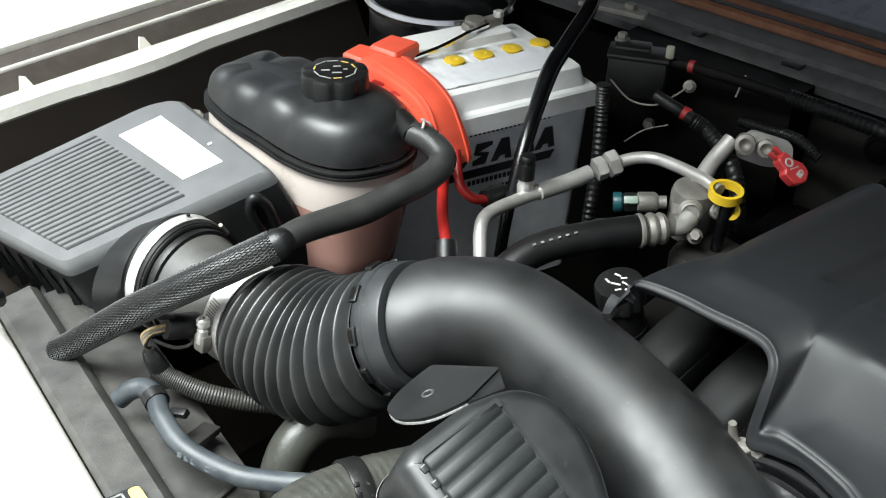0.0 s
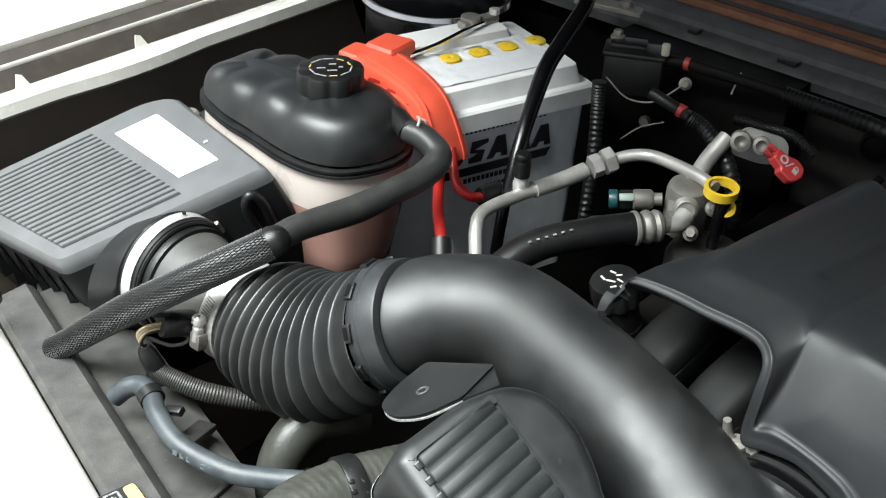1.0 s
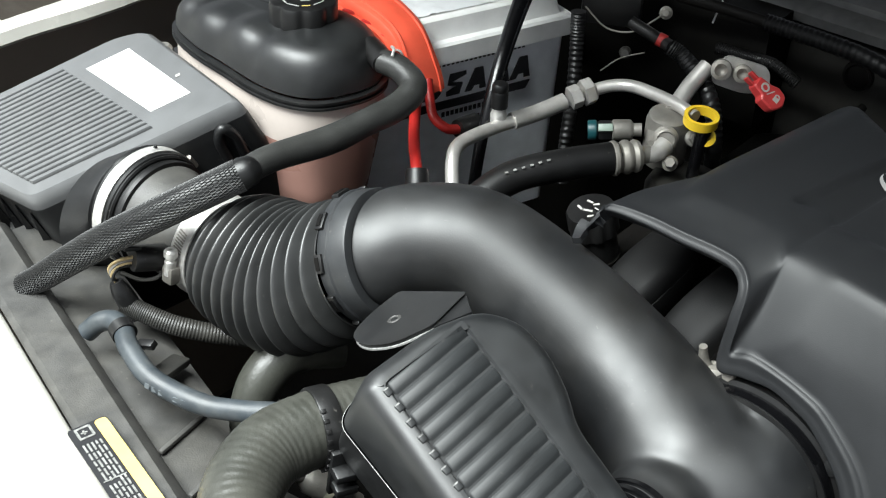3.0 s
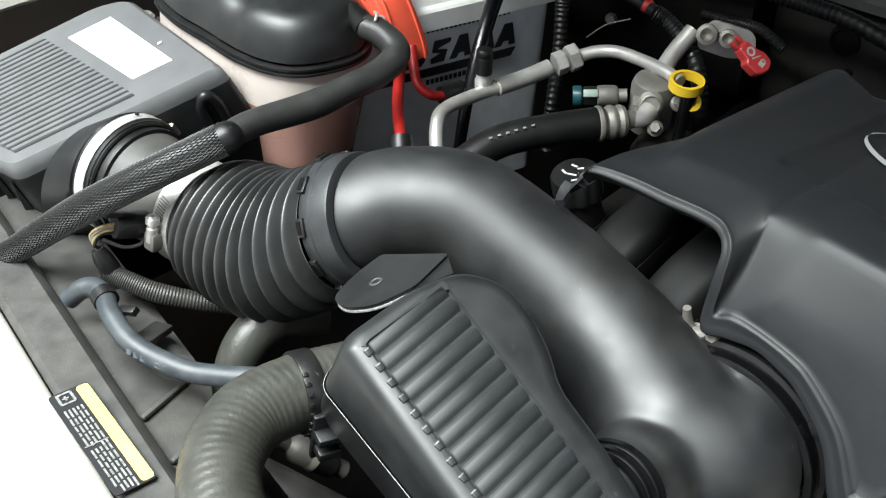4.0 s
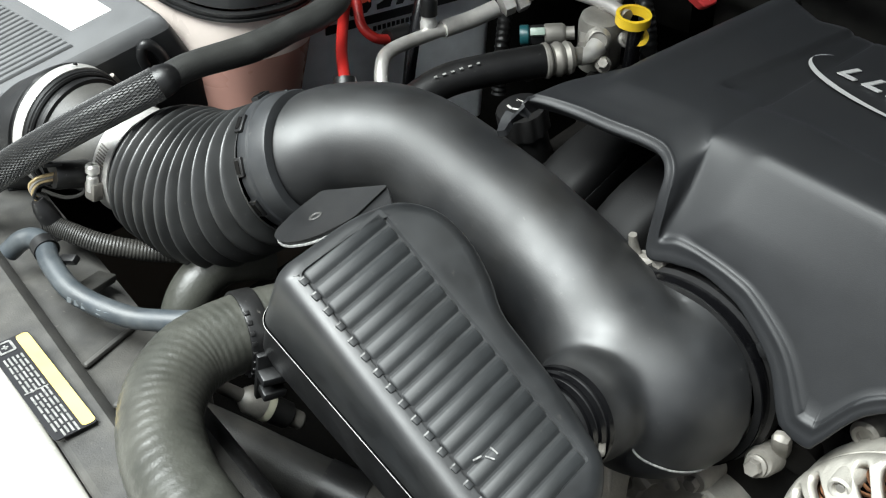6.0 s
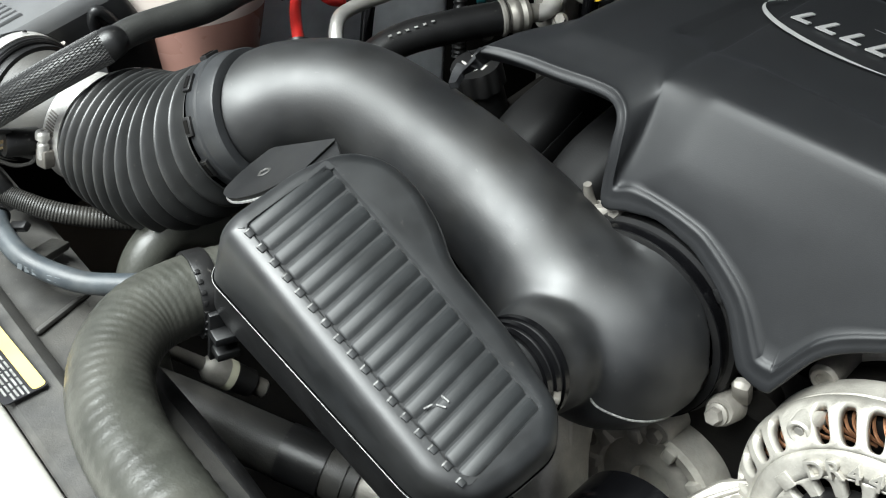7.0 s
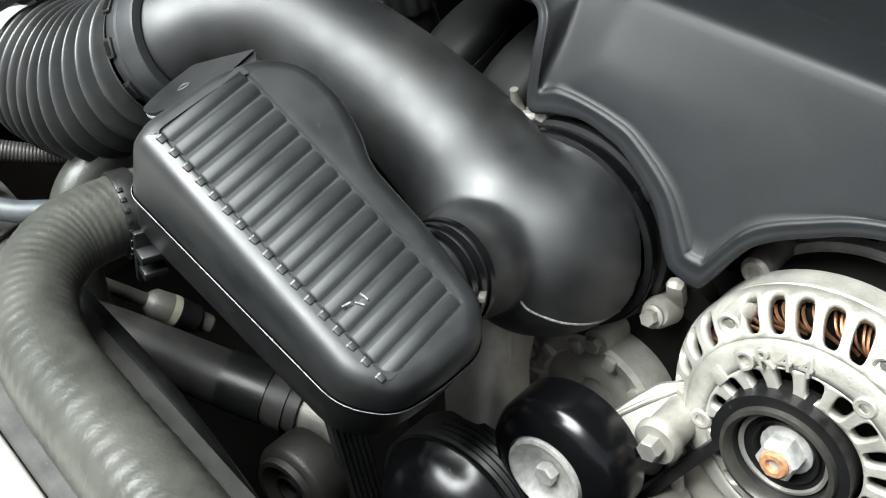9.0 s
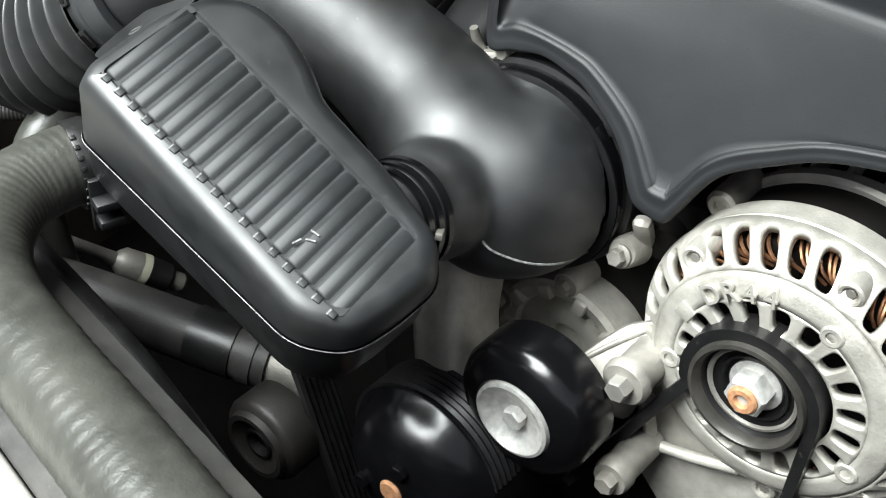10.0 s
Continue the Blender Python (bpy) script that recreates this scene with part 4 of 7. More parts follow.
def vent_hose():
    top = thing("tank_hose", (0.6, 0.55, 0.98), "black rubber hose with a braided sleeve from the coolant tank", "hose")
    pts = [(0.6060, 0.5600, 0.9930), (0.6085, 0.5440, 0.9905), (0.6035, 0.5270, 0.9840), (0.5840, 0.5251, 0.9770), (0.5553, 0.5282, 0.9745), (0.5255, 0.5330, 0.9715), (0.4800, 0.5400, 0.9740), (0.4560, 0.5420, 0.9716)]
    part("hose", sweep(pts, [0.0090, 0.0095, 0.0100, 0.0098, 0.0095, 0.0100, 0.0092, 0.0090], 24, 10), hose_rubber, top)
    part("clip", sweep([(0.6120, 0.5560, 1.0030), (0.6090, 0.5510, 1.0040), (0.6040, 0.5480, 1.0010)], 0.0012, 8, 4), zinc, top, "spring wire clip")
    sleeve_pts = [(0.4600, 0.5416, 0.9720), (0.4560, 0.5420, 0.9716), (0.4250, 0.5630, 0.9560), (0.4020, 0.5880, 0.9370), (0.3880, 0.6120, 0.9180), (0.3760, 0.6340, 0.8990), (0.3660, 0.6530, 0.8820), (0.3600, 0.6680, 0.8700)]
    sleeve = part("sleeve", sweep(sleeve_pts, [0.0095, 0.0106, 0.0108, 0.0108, 0.0106, 0.0100, 0.0092, 0.0085], 24, 12), rubber, top, "woven black sleeve")
    part("sleeve_end", lathe((0.4585, 0.5418, 0.9722), (0.8, -0.2, 0.3), [(0.0095, -0.002), (0.0106, -0.001), (0.0106, 0.001), (0.0095, 0.002)], 28, closed=True), rubber, sleeve)
    # woven strands wound both ways
    line = spline(sleeve_pts, 40)
    fr = frames_along([p for p, _ in line])
    n = len(line)
    for way in (1, -1):
        for k in range(34):
            bm = bmesh.new()
            prev = None
            for i in range(42, n, 2):
                (p, s), (t, side, upv) = line[i], fr[i]
                a = 2 * math.pi * k / 34 + way * i * 0.030
                r = 0.0108
                if s > 4.2:
                    r -= 0.00075 * (s - 4.2)
                quad = []
                for da, lift in ((-0.050, -0.0003), (0.0, 0.0003), (0.050, -0.0003)):
                    b = a + da
                    quad.append(bm.verts.new(p + (side * math.cos(b) + upv * math.sin(b)) * (r + lift)))
                if prev:
                    bm.faces.new((prev[0], prev[1], quad[1], quad[0]))
                    bm.faces.new((prev[1], prev[2], quad[2], quad[1]))
                prev = quad
            part("strand", bm, braid, sleeve)
    return top


vent_hose()


# ---- battery ----
BAT_YAW = -18.0
BAT_M = pose(0.8050, 0.5325, 0.006, 0, 0, BAT_YAW)          # front right corner; x runs back along -x


def b_hole(a):
    """Columns of the film that are cut out round the vent plugs."""
    return 9 <= a <= 13 or 15 <= a <= 19 or 22 <= a <= 26


def battery():
    top = thing("car_battery", (0.73, 0.62, 0.79), "white and grey car battery with a dark printed name", "battery")
    L, D = 0.205, 0.120
    def rect(m0, m1, m2, m3, r):
        return rounded([(-L + m0, m1), (-m2, m1), (-m2, D - m3), (-L + m0, D - m3)], r)
    case = part("case", stack(BAT_M, [(rect(0.008, 0.008, 0.008, 0.008, 0.008), 0.79), (rect(0.003, 0.003, 0.003, 0.003, 0.008), 0.955)]), battery_case, top, "blue-grey plastic case")
    rim = part("rim", stack(BAT_M, [(rect(-0.002, -0.002, -0.002, 0, 0.006), 0.952), (rect(-0.002, -0.002, -0.002, 0, 0.006), 0.967), (rect(0.0, 0.0, 0.0, 0, 0.006), 0.969)]), battery_white, top, "white rim")
    part("top_cover", stack(BAT_M, [(rect(0.006, 0.006, 0.006, 0.006, 0.006), 0.968), (rect(0.008, 0.010, 0.010, 0.008, 0.006), 0.984), (rect(0.010, 0.013, 0.012, 0.011, 0.006), 0.986)]), battery_white, top, "white top cover")
    part("raised_block", stack(BAT_M @ pose(0, 0, 0), [(rounded([(-0.14, 0.078), (-0.03, 0.078), (-0.03, 0.112), (-0.14, 0.112)], 0.006), 0.985), (rounded([(-0.137, 0.080), (-0.033, 0.080), (-0.033, 0.110), (-0.137, 0.110)], 0.006), 0.993)]), battery_white, top)
    for k in range(4):
        at = BAT_M @ Vector((-0.104 + 0.0283 * k, 0.060, 0.9876))
        part("vent_plug", lathe(at, (0, 0, 1), [(0.0088, -0.002), (0.0088, 0.0006), (0.0080, 0.0012), (0.0022, 0.0012), (0.0018, 0.0004), (0, 0.0004)], 24), yellow_plastic, top, "yellow vent plug")
    # crumpled clear film on the cover
    rnd = random.Random(8)
    bm = bmesh.new()
    rows = [[bm.verts.new(BAT_M @ Vector((-0.150 + 0.128 * a / 30, 0.016 + 0.060 * b / 14, 0.9868 + rnd.uniform(0, 0.0016) * (0.25 + 0.75 * (b > 6 or a < 9))))) for a in range(31)] for b in range(15)]
    for r0, r1 in zip(rows, rows[1:]):
        for a in range(30):
            if not (b_hole(a) and r0 in rows[8:13]):
                bm.faces.new((r0[a], r0[a + 1], r1[a + 1], r1[a]))
    part("film", bm, wrap_film, top, "crumpled shiny clear film")
    # terminal and clamp at the far corner
    at = BAT_M @ Vector((-0.060, 0.100, 0.990))
    part("terminal", lathe(at, (0, 0, 1), [(0.009, -0.004), (0.0085, 0.012), (0, 0.012)], 24), dull_alu, top, "lead terminal")
    part("terminal_clamp", block(BAT_M @ pose(-0.052, 0.100, 0.996, 0, 0, 8), 0.040, 0.012, 0.008, 0.003), dull_alu, top, "corroded metal clamp")
    part("terminal_bolt", hexagon(BAT_M @ Vector((-0.036, 0.100, 1.000)), (0, 0, 1), 0.008, 0.005), zinc, top)
    part("clear_tube", sweep([BAT_M @ Vector(p) for p in ((-0.142, 0.074, 0.988), (-0.138, 0.070, 0.992), (-0.11, 0.073, 0.995), (-0.075, 0.085, 0.997), (-0.05, 0.095, 0.996))], 0.0022, 8, 6), chrome, top, "shiny clear vent tube")
    # front print: a name drawn as plain slanted shapes, stripes and dashes
    face = BAT_M @ pose(0, 0.0012, -0.006) @ pose(0, 0, 0, 90, 0, 0)

    def shape(points, name="name_shape"):
        bm = stack(face, [([Vector(p) for p in points], -0.0004), ([Vector(p) for p in points], 0.0006)])
        part(name, bm, black_print, case)
    low, high = 0.9275, 0.9465
    mid = (low + high) / 2
    for x in (-0.158, -0.1385):
        shape([(x - 0.004, low), (x + 0.010, low), (x + 0.014, low + 0.004), (x + 0.015, high - 0.004), (x + 0.012, high), (x, high), (x - 0.003, high - 0.004), (x - 0.006, low + 0.004)])
    for x in (-0.1190,):
        shape([(x, low), (x + 0.012, low), (x + 0.015, mid), (x + 0.004, mid + 0.002), (x + 0.018, high - 0.003), (x + 0.018, high), (x + 0.003, high), (x + 0.001, mid), (x + 0.010, mid - 0.002), (x, low + 0.004)])
    for x in (-0.1015, -0.0790, -0.0585):
        shape([(x, low), (x + 0.006, low), (x + 0.0085, low + 0.004), (x + 0.014, low + 0.004), (x + 0.014, low), (x + 0.020, low), (x + 0.0165, high), (x + 0.009, high)])
    shape([(-0.165, 0.9170), (-0.042, 0.9170), (-0.038, 0.9240), (-0.165, 0.9240)], "stripe")
    shape([(-0.040, 0.9565), (-0.022, 0.9565), (-0.018, 0.9610), (-0.034, 0.9610)], "stripe")
    bars(face, [(-0.160 + 0.0042 * k, 0.9553, 0.0024, 0.0012) for k in range(28)], black_print, "dash", case)
    bars(face, [(-0.1215 + 0.0043 * k, 0.9118, 0.0030, 0.0042) for k in range(10)], black_print, "small_letter_bar", case)
    bars(face, [(-0.100 + 0.0040 * k, 0.9030, 0.0026, 0.0030) for k in range(6)], black_print, "small_letter_bar", case)
    return top


battery()


def smooth(a, b, v):
    t = min(1.0, max(0.0, (v - a) / (b - a)))
    return t * t * (3 - 2 * t)


def terminal_cover():
    top = thing("terminal_cover", (0.68, 0.64, 0.98), "bright red plastic cable cover over the battery terminal", "cover")
    spine = [(0.6720, 0.6560, 1.0050), (0.6667, 0.6396, 1.0060), (0.6610, 0.6135, 1.0050), (0.6570, 0.5909, 1.0010), (0.6530, 0.5735, 0.9930), (0.6510, 0.5625, 0.9780), (0.6530, 0.5565, 0.9600), (0.6540, 0.5550, 0.9500)]
    half_at = [0.0185, 0.0190, 0.0185, 0.0172, 0.0162, 0.0154, 0.0145, 0.0140]
    line = spline(spine, 8)
    bm = bmesh.new()
    rings = []
    for i, (p, s) in enumerate(line):
        w = i / (len(line) - 1)
        k = min(int(s), len(half_at) - 2)
        half = half_at[k] + (half_at[k + 1] - half_at[k]) * (s - k)
        a, b = line[max(0, i - 1)][0], line[min(len(line) - 1, i + 1)][0]
        t = (b - a).normalized()
        side = Vector((0.99, 0.08, 0.0)).lerp(Vector((0.90, -0.44, 0.0)), smooth(0.35, 1.0, w))
        side = (side - t * side.dot(t)).normalized()
        upv = side.cross(t)
        if upv.dot(Vector((-0.3, -0.5, 0.8))) < 0:
            upv = -upv
        deep = 0.015 - 0.004 * w
        rings.append([bm.verts.new(p + side * x + upv * y) for x, y in ((-half - 0.003, -deep), (-half - 0.003, -deep + 0.004), (-half, -deep + 0.0045), (-half, -0.003), (-half + 0.0012, -0.001), (-half + 0.004, 0.0), (0, 0.0012), (half - 0.004, 0.0), (half - 0.001, -0.0015), (half, -0.004), (half, -deep))])
    for r0, r1 in zip(rings, rings[1:]):
        for j in range(10):
            bm.faces.new((r0[j], r0[j + 1], r1[j + 1], r1[j]))
    bm.faces.new(rings[0])
    bm.faces.new(rings[-1])
    body = part("body", bm, red_plastic, top)
    for off, lift, thick in ((-0.0135, 0.0005, 0.0012), (0.0125, 0.0005, 0.0010)):
        pts = []
        for i, (p, s) in enumerate(line[4::4]):
            w = (4 + 4 * i) / (len(line) - 1)
            side = Vector((0.99, 0.08, 0.0)).lerp(Vector((0.90, -0.44, 0.0)), smooth(0.35, 1.0, w)).normalized()
            pts.append(p + side * (off * (1 - 0.25 * w)) + Vector((-0.2, -0.35, 0.9)).normalized() * lift)
        part("ridge", sweep(pts, thick, 8, 3), red_plastic, body)
    box = rounded([(-0.017, -0.016), (0.017, -0.017), (0.015, 0.012), (-0.015, 0.013)], 0.004)
    part("box", stack(pose(0.6850, 0.6550, 0, 0, 0, 8), [(box, 0.985), (box, 1.0080), (inset(box, 0.002), 1.0105)]), red_plastic, top, "raised end box")
    flap = rounded([(-0.016, -0.012), (0.014, -0.012), (0.010, 0.014), (-0.014, 0.014)], 0.004)
    part("flap", stack(pose(0.6720, 0.6720, 0, 0, 0, 8), [(flap, 0.985), (flap, 1.000), (inset(flap, 0.002), 1.002)]), red_plastic, top, "low flap behind the box")
    for k, p in enumerate(((0.6440, 0.6300, 0.9945), (0.6420, 0.6080, 0.9935), (0.6405, 0.5870, 0.9890))):
        part("latch", block(pose(*p, 0, 8, 6 + 4 * k), 0.004, 0.012, 0.007, 0.0012), red_cable, body)
    part("wire_clip", sweep([(0.6360, 0.5760, 0.9860), (0.6350, 0.5680, 0.9870), (0.6390, 0.5660, 0.9760), (0.6370, 0.5610, 0.9740)], 0.0009, 8, 5), zinc, top, "bent wire spring clip")
    return top


terminal_cover()


def cable(name, pts, r, mat, label, category="cable", seg=14):
    return single(name, sweep(pts, r, seg, 8), mat, label, category)


RED1 = [(0.6460, 0.5580, 0.9620), (0.6333, 0.5505, 0.9500), (0.6026, 0.5247, 0.9421), (0.5787, 0.5000, 0.9345), (0.568, 0.490, 0.915)]
cable("battery_cable", RED1, 0.0042, red_cable, "thick red battery cable going down beside the battery")
cable("battery_cable", [(0.6500, 0.5540, 0.9640), (0.6456, 0.5483, 0.9550), (0.6385, 0.5378, 0.9439), (0.6407, 0.5282, 0.9369), (0.6482, 0.5247, 0.9333), (0.6600, 0.5230, 0.9310)], 0.0038, red_cable, "red battery cable curling along the battery face")
single("cable_plug", lathe((0.5820, 0.5030, 0.9360), (-0.4, -0.4, -0.6), [(0, 0), (0.0078, 0), (0.0085, 0.004), (0.0085, 0.02), (0, 0.02)], 20), rubber, "black cable boot on the red cable", "boot")
single("cable_plug", lathe((0.6510, 0.5240, 0.9328), (0.95, -0.1, -0.1), [(0, 0), (0.0070, 0), (0.0080, 0.004), (0.0080, 0.02), (0, 0.02)], 20), rubber, "black cable boot on the red cable", "boot")

# slanting stay rod in front of the battery
single("stay_rod", sweep([(0.812, 0.550, 1.046), (0.795, 0.5440, 1.0385), (0.765, 0.541, 1.0200), (0.738, 0.536, 1.0050), (0.6933, 0.5194, 0.9720), (0.6650, 0.5100, 0.9320), (0.650, 0.505, 0.89)], [0.0062, 0.0066, 0.0070, 0.0070, 0.0058, 0.0048, 0.0045], 18, 8), gloss_black,
       "glossy black stay rod slanting across the battery", "rod")



def hood_hinge():
    top = thing("hood_hinge", (0.87, 0.568, 1.0), "bare metal hinge plate at the corner of the cowl", "hinge")
    m = pose(0.870, 0.568, 1.0170, 0, 0, -80)
    leaf = rounded([(-0.030, -0.009), (0.034, -0.007), (0.030, 0.008), (-0.026, 0.010)], 0.004)
    part("leaf", stack(m, [(leaf, -0.003), (leaf, 0.0), (inset(leaf, 0.0008), 0.0008)]), dull_alu, top)
    for x in (-0.016, 0.016):
        part("bolt", hexagon(m @ Vector((x, 0.001, 0.0008)), m.to_3x3() @ Vector((0, 0, 1)), 0.009, 0.005, 0.0070), dirty_alu, top)
    return top


hood_hinge()

# unidentified round black body with a chrome rim beyond the battery
def round_lid():
    top = thing("round_rimmed_body", (0.868, 0.757, 0.705), "unidentified round black body with a bright chrome rim", "canister")
    c = Vector((0.872, 0.765, 0.962))
    part("body", lathe(c, (0, 0, 1), [(0, -0.25), (0.070, -0.25), (0.070, 0.0), (0.068, 0.006), (0.05, 0.010), (0, 0.012)], 64), gloss_black, top)
    part("rim", lathe(c, (0, 0, 1), [(0.0700, 0.006), (0.0740, 0.004), (0.0755, 0.008), (0.0735, 0.012), (0.0690, 0.011)], 64, closed=True), chrome, top, "bright chrome rim")
    return top


round_lid()


# ---- air-conditioning pipes ----
def ac_pipe():
    top = thing("refrigerant_pipe", (0.70, 0.48, 0.93), "bent aluminium refrigerant pipe with a service valve", "pipe")
    low = [(0.5850, 0.4750, 0.880), (0.6000, 0.4850, 0.9180), (0.6120, 0.4956, 0.9337), (0.6290, 0.5020, 0.9390), (0.6700, 0.4992, 0.9375), (0.7062, 0.4889, 0.9388), (0.7260, 0.4800, 0.9440)]
    part("pipe", sweep(low, 0.0051, 20, 8), pipe_alu, top)
    part("sleeve", sweep([(0.682, 0.4962, 0.9380), (0.7062, 0.4889, 0.9392), (0.7260, 0.4800, 0.9440)], 0.0066, 20, 6), pipe_alu, top)
    ax = Vector((0.84, -0.46, 0.25)).normalized()
    nut = Vector((0.7300, 0.4780, 0.9455))
    part("nut", hexagon(nut, ax, 0.0160, 0.009), pipe_alu, top, "hexagon pipe nut")
    part("nut", hexagon(nut + ax * 0.0110, ax, 0.0188, 0.009, twist=15), pipe_alu, top, "hexagon pipe nut")
    bend = [(0.7440, 0.4690, 0.9500), (0.7550, 0.4590, 0.9540), (0.7625, 0.4460, 0.9560), (0.7600, 0.4260, 0.9585), (0.7530, 0.3980, 0.9610), (0.7480, 0.3800, 0.9600)]
    part("bend", sweep(bend, 0.0049, 20, 8), pipe_alu, top)
    v = Vector((0.6735, 0.5030, 0.9430))
    part("valve", lathe(v, (0, 0, 1), [(0, -0.008), (0.0064, -0.008), (0.0064, 0.002), (0.0054, 0.004), (0.0054, 0.008), (0, 0.008)], 20), zinc, top, "plated valve stem")
    part("valve_cap", lathe(v + Vector((0, 0, 0.008)), (0, 0, 1), [(0.0064, 0), (0.0064, 0.001), (0.0064, 0.012), (0.0058, 0.0135), (0.0062, 0.0145), (0.0062, 0.018), (0.0052, 0.0195), (0, 0.0200)], 20), rubber, top, "black valve cap")
    return top


ac_pipe()


def ac_hose():
    top = thing("refrigerant_hose", (0.65, 0.44, 0.93), "thick black rubber hose with a crimped metal end", "hose")
    pts = [(0.570, 0.470, 0.895), (0.592, 0.462, 0.9180), (0.6241, 0.4510, 0.9330), (0.6582, 0.4290, 0.9380), (0.6900, 0.4060, 0.9400)]
    hose = part("hose", sweep(pts, 0.0118, 28, 8), rubber, top)
    ax = Vector((0.80, -0.60, 0.03)).normalized()
    c = Vector((0.6840, 0.4100, 0.9395))
    part("ferrule", lathe(c, ax, [(0.0116, 0.002), (0.0128, 0.003), (0.0130, 0.005), (0.0114, 0.007), (0.0108, 0.009), (0.0126, 0.012), (0.0126, 0.014), (0.0108, 0.017), (0.0122, 0.020), (0.0110, 0.023), (0.007, 0.025), (0.0060, 0.032), (0, 0.032)], 32), dull_alu, top, "crimped aluminium ferrule")
    part("pipe", sweep([c + ax * 0.026, c + ax * 0.036, (0.7230, 0.3880, 0.9430)], [0.0062, 0.0062, 0.0075], 18, 6), pipe_alu, top)
    for k in range(6):
        p, q = Vector((0.6180, 0.4530, 0.9330)), Vector((0.6450, 0.4370, 0.9380))
        s = p.lerp(q, k / 5)
        part("print_bar", block(frame_of(s + Vector((-0.0042, -0.005, 0.0100)), q - p, (0.5, 0.8, 0.3)), 0.0024, 0.0016, 0.0006, 0), tag_print, hose)
    return top


ac_hose()


pale_latch = material("pale_green_latch", (0.26, 0.33, 0.28), 0.4, spots=0.1, bump=0.05)


def drier():
    top = thing("refrigerant_drier", (0.74, 0.39, 0.86), "grey metal refrigerant drier with fittings on its head", "drier")
    c = Vector((0.7470, 0.4005, 0.9440))
    part("can", lathe(Vector((0.735, 0.372, 0.80)), (0, 0, 1), [(0, 0), (0.030, 0), (0.030, 0.108), (0.026, 0.116), (0, 0.118)], 40), dusty_plastic, top)
    part("head", lathe(c, (-0.10, -0.06, 1), [(0, -0.030), (0.0150, -0.030), (0.0165, -0.026), (0.0165, 0.006), (0.0150, 0.011), (0.0120, 0.0125), (0, 0.0125)], 40), dull_alu, top, "cast metal head")
    part("head_lug", block(frame_of((0.7330, 0.3960, 0.9380), (0.80, 0.50, 0.1), (-0.1, 0.1, 1)), 0.022, 0.018, 0.022, 0.004), dull_alu, top)
    port = Vector((-0.70, -0.42, 0.30)).normalized()
    at = Vector((0.7320, 0.3930, 0.9440))
    part("port", lathe(at, port, [(0, -0.010), (0.0088, -0.010), (0.0088, 0.004), (0.0096, 0.005), (0.0096, 0.0075), (0.0080, 0.009), (0.0080, 0.011), (0.0064, 0.012), (0.0060, 0.0105), (0, 0.0105)], 28), dull_alu, top, "ringed port")
    part("port_collar", lathe(at + Vector((-0.0100, -0.0020, -0.0060)), (-0.62, 0.55, -0.05), [(0, -0.006), (0.0072, -0.006), (0.0072, 0.004), (0.0084, 0.005), (0.0084, 0.009), (0.0060, 0.010), (0, 0.010)], 24), dull_alu, top)
    part("port_bolt", hexagon((0.7175, 0.3785, 0.9345), (-0.7, -0.35, 0.6), 0.0075, 0.006, 0.0058), dirty_alu, top)
    part("port_bolt", hexagon((0.7455, 0.3775, 0.9440), (-0.5, -0.7, 0.5), 0.0075, 0.005, 0.0060), dull_alu, top)
    part("riser", sweep([(0.752, 0.400, 0.955), (0.772, 0.402, 0.966), (0.790, 0.398, 0.980)], [0.0070, 0.0066, 0.0066], 20, 6), pipe_alu, top)
    s, e = Vector((0.7150, 0.4425, 0.9380)), Vector((0.7310, 0.4200, 0.9405))
    ax = (e - s).normalized()
    sw = part("pressure_switch", lathe(s + ax * 0.012, ax, [(0.0068, 0), (0.0078, 0.001), (0.0078, 0.013), (0.0066, 0.015), (0.0050, 0.016), (0.0050, 0.022), (0, 0.022)], 24), dull_alu, top, "pressure switch on the drier")
    part("connector", lathe(s - ax * 0.006, ax, [(0, 0), (0.0070, 0), (0.0076, 0.001), (0.0076, 0.006), (0.0068, 0.007), (0, 0.007)], 24), teal_plastic, sw, "teal connector collar")
    part("connector_body", block(frame_of(s + ax * 0.007, ax, (0, 0, 1)), 0.013, 0.0125, 0.012, 0.003), satin, sw, "dark connector body")
    part("connector_latch", block(frame_of(s + ax * 0.007 + Vector((-0.0045, -0.003, 0.0048)), ax, (0.5, 0.4, 0.8)), 0.011, 0.006, 0.004, 0.001), pale_latch, sw, "pale latch")
    return top


drier()


def yellow_handle():
    top = thing("dipstick_handle", (0.745, 0.372, 0.955), "yellow plastic dipstick handle with a ring", "handle")
    bm = bmesh.new()
    c, ax = Vector((0.7450, 0.3735, 0.9620)), Vector((-0.08, -0.08, 0.99)).normalized()
    lathe(c, ax, [(0.0100, -0.0035), (0.0128, -0.0035), (0.0128, 0.0035), (0.0100, 0.0035)], 36, bm, closed=True)
    part("ring", bm, yellow_plastic, top)
    part("eye", lathe(c + Vector((0.000, -0.006, -0.013)), Vector((-0.6, -0.6, 0.5)), [(0.0030, -0.003), (0.0068, -0.003), (0.0068, 0.003), (0.0030, 0.003)], 28, closed=True), yellow_plastic, top)
    part("stem", sweep([c + Vector((0, -0.004, -0.006)), c + Vector((-0.006, -0.004, -0.03)), c + Vector((-0.012, -0.004, -0.09))], [0.006, 0.0045, 0.004], 14, 4), gloss_black, top, "black dipstick tube")
    return top


yellow_handle()


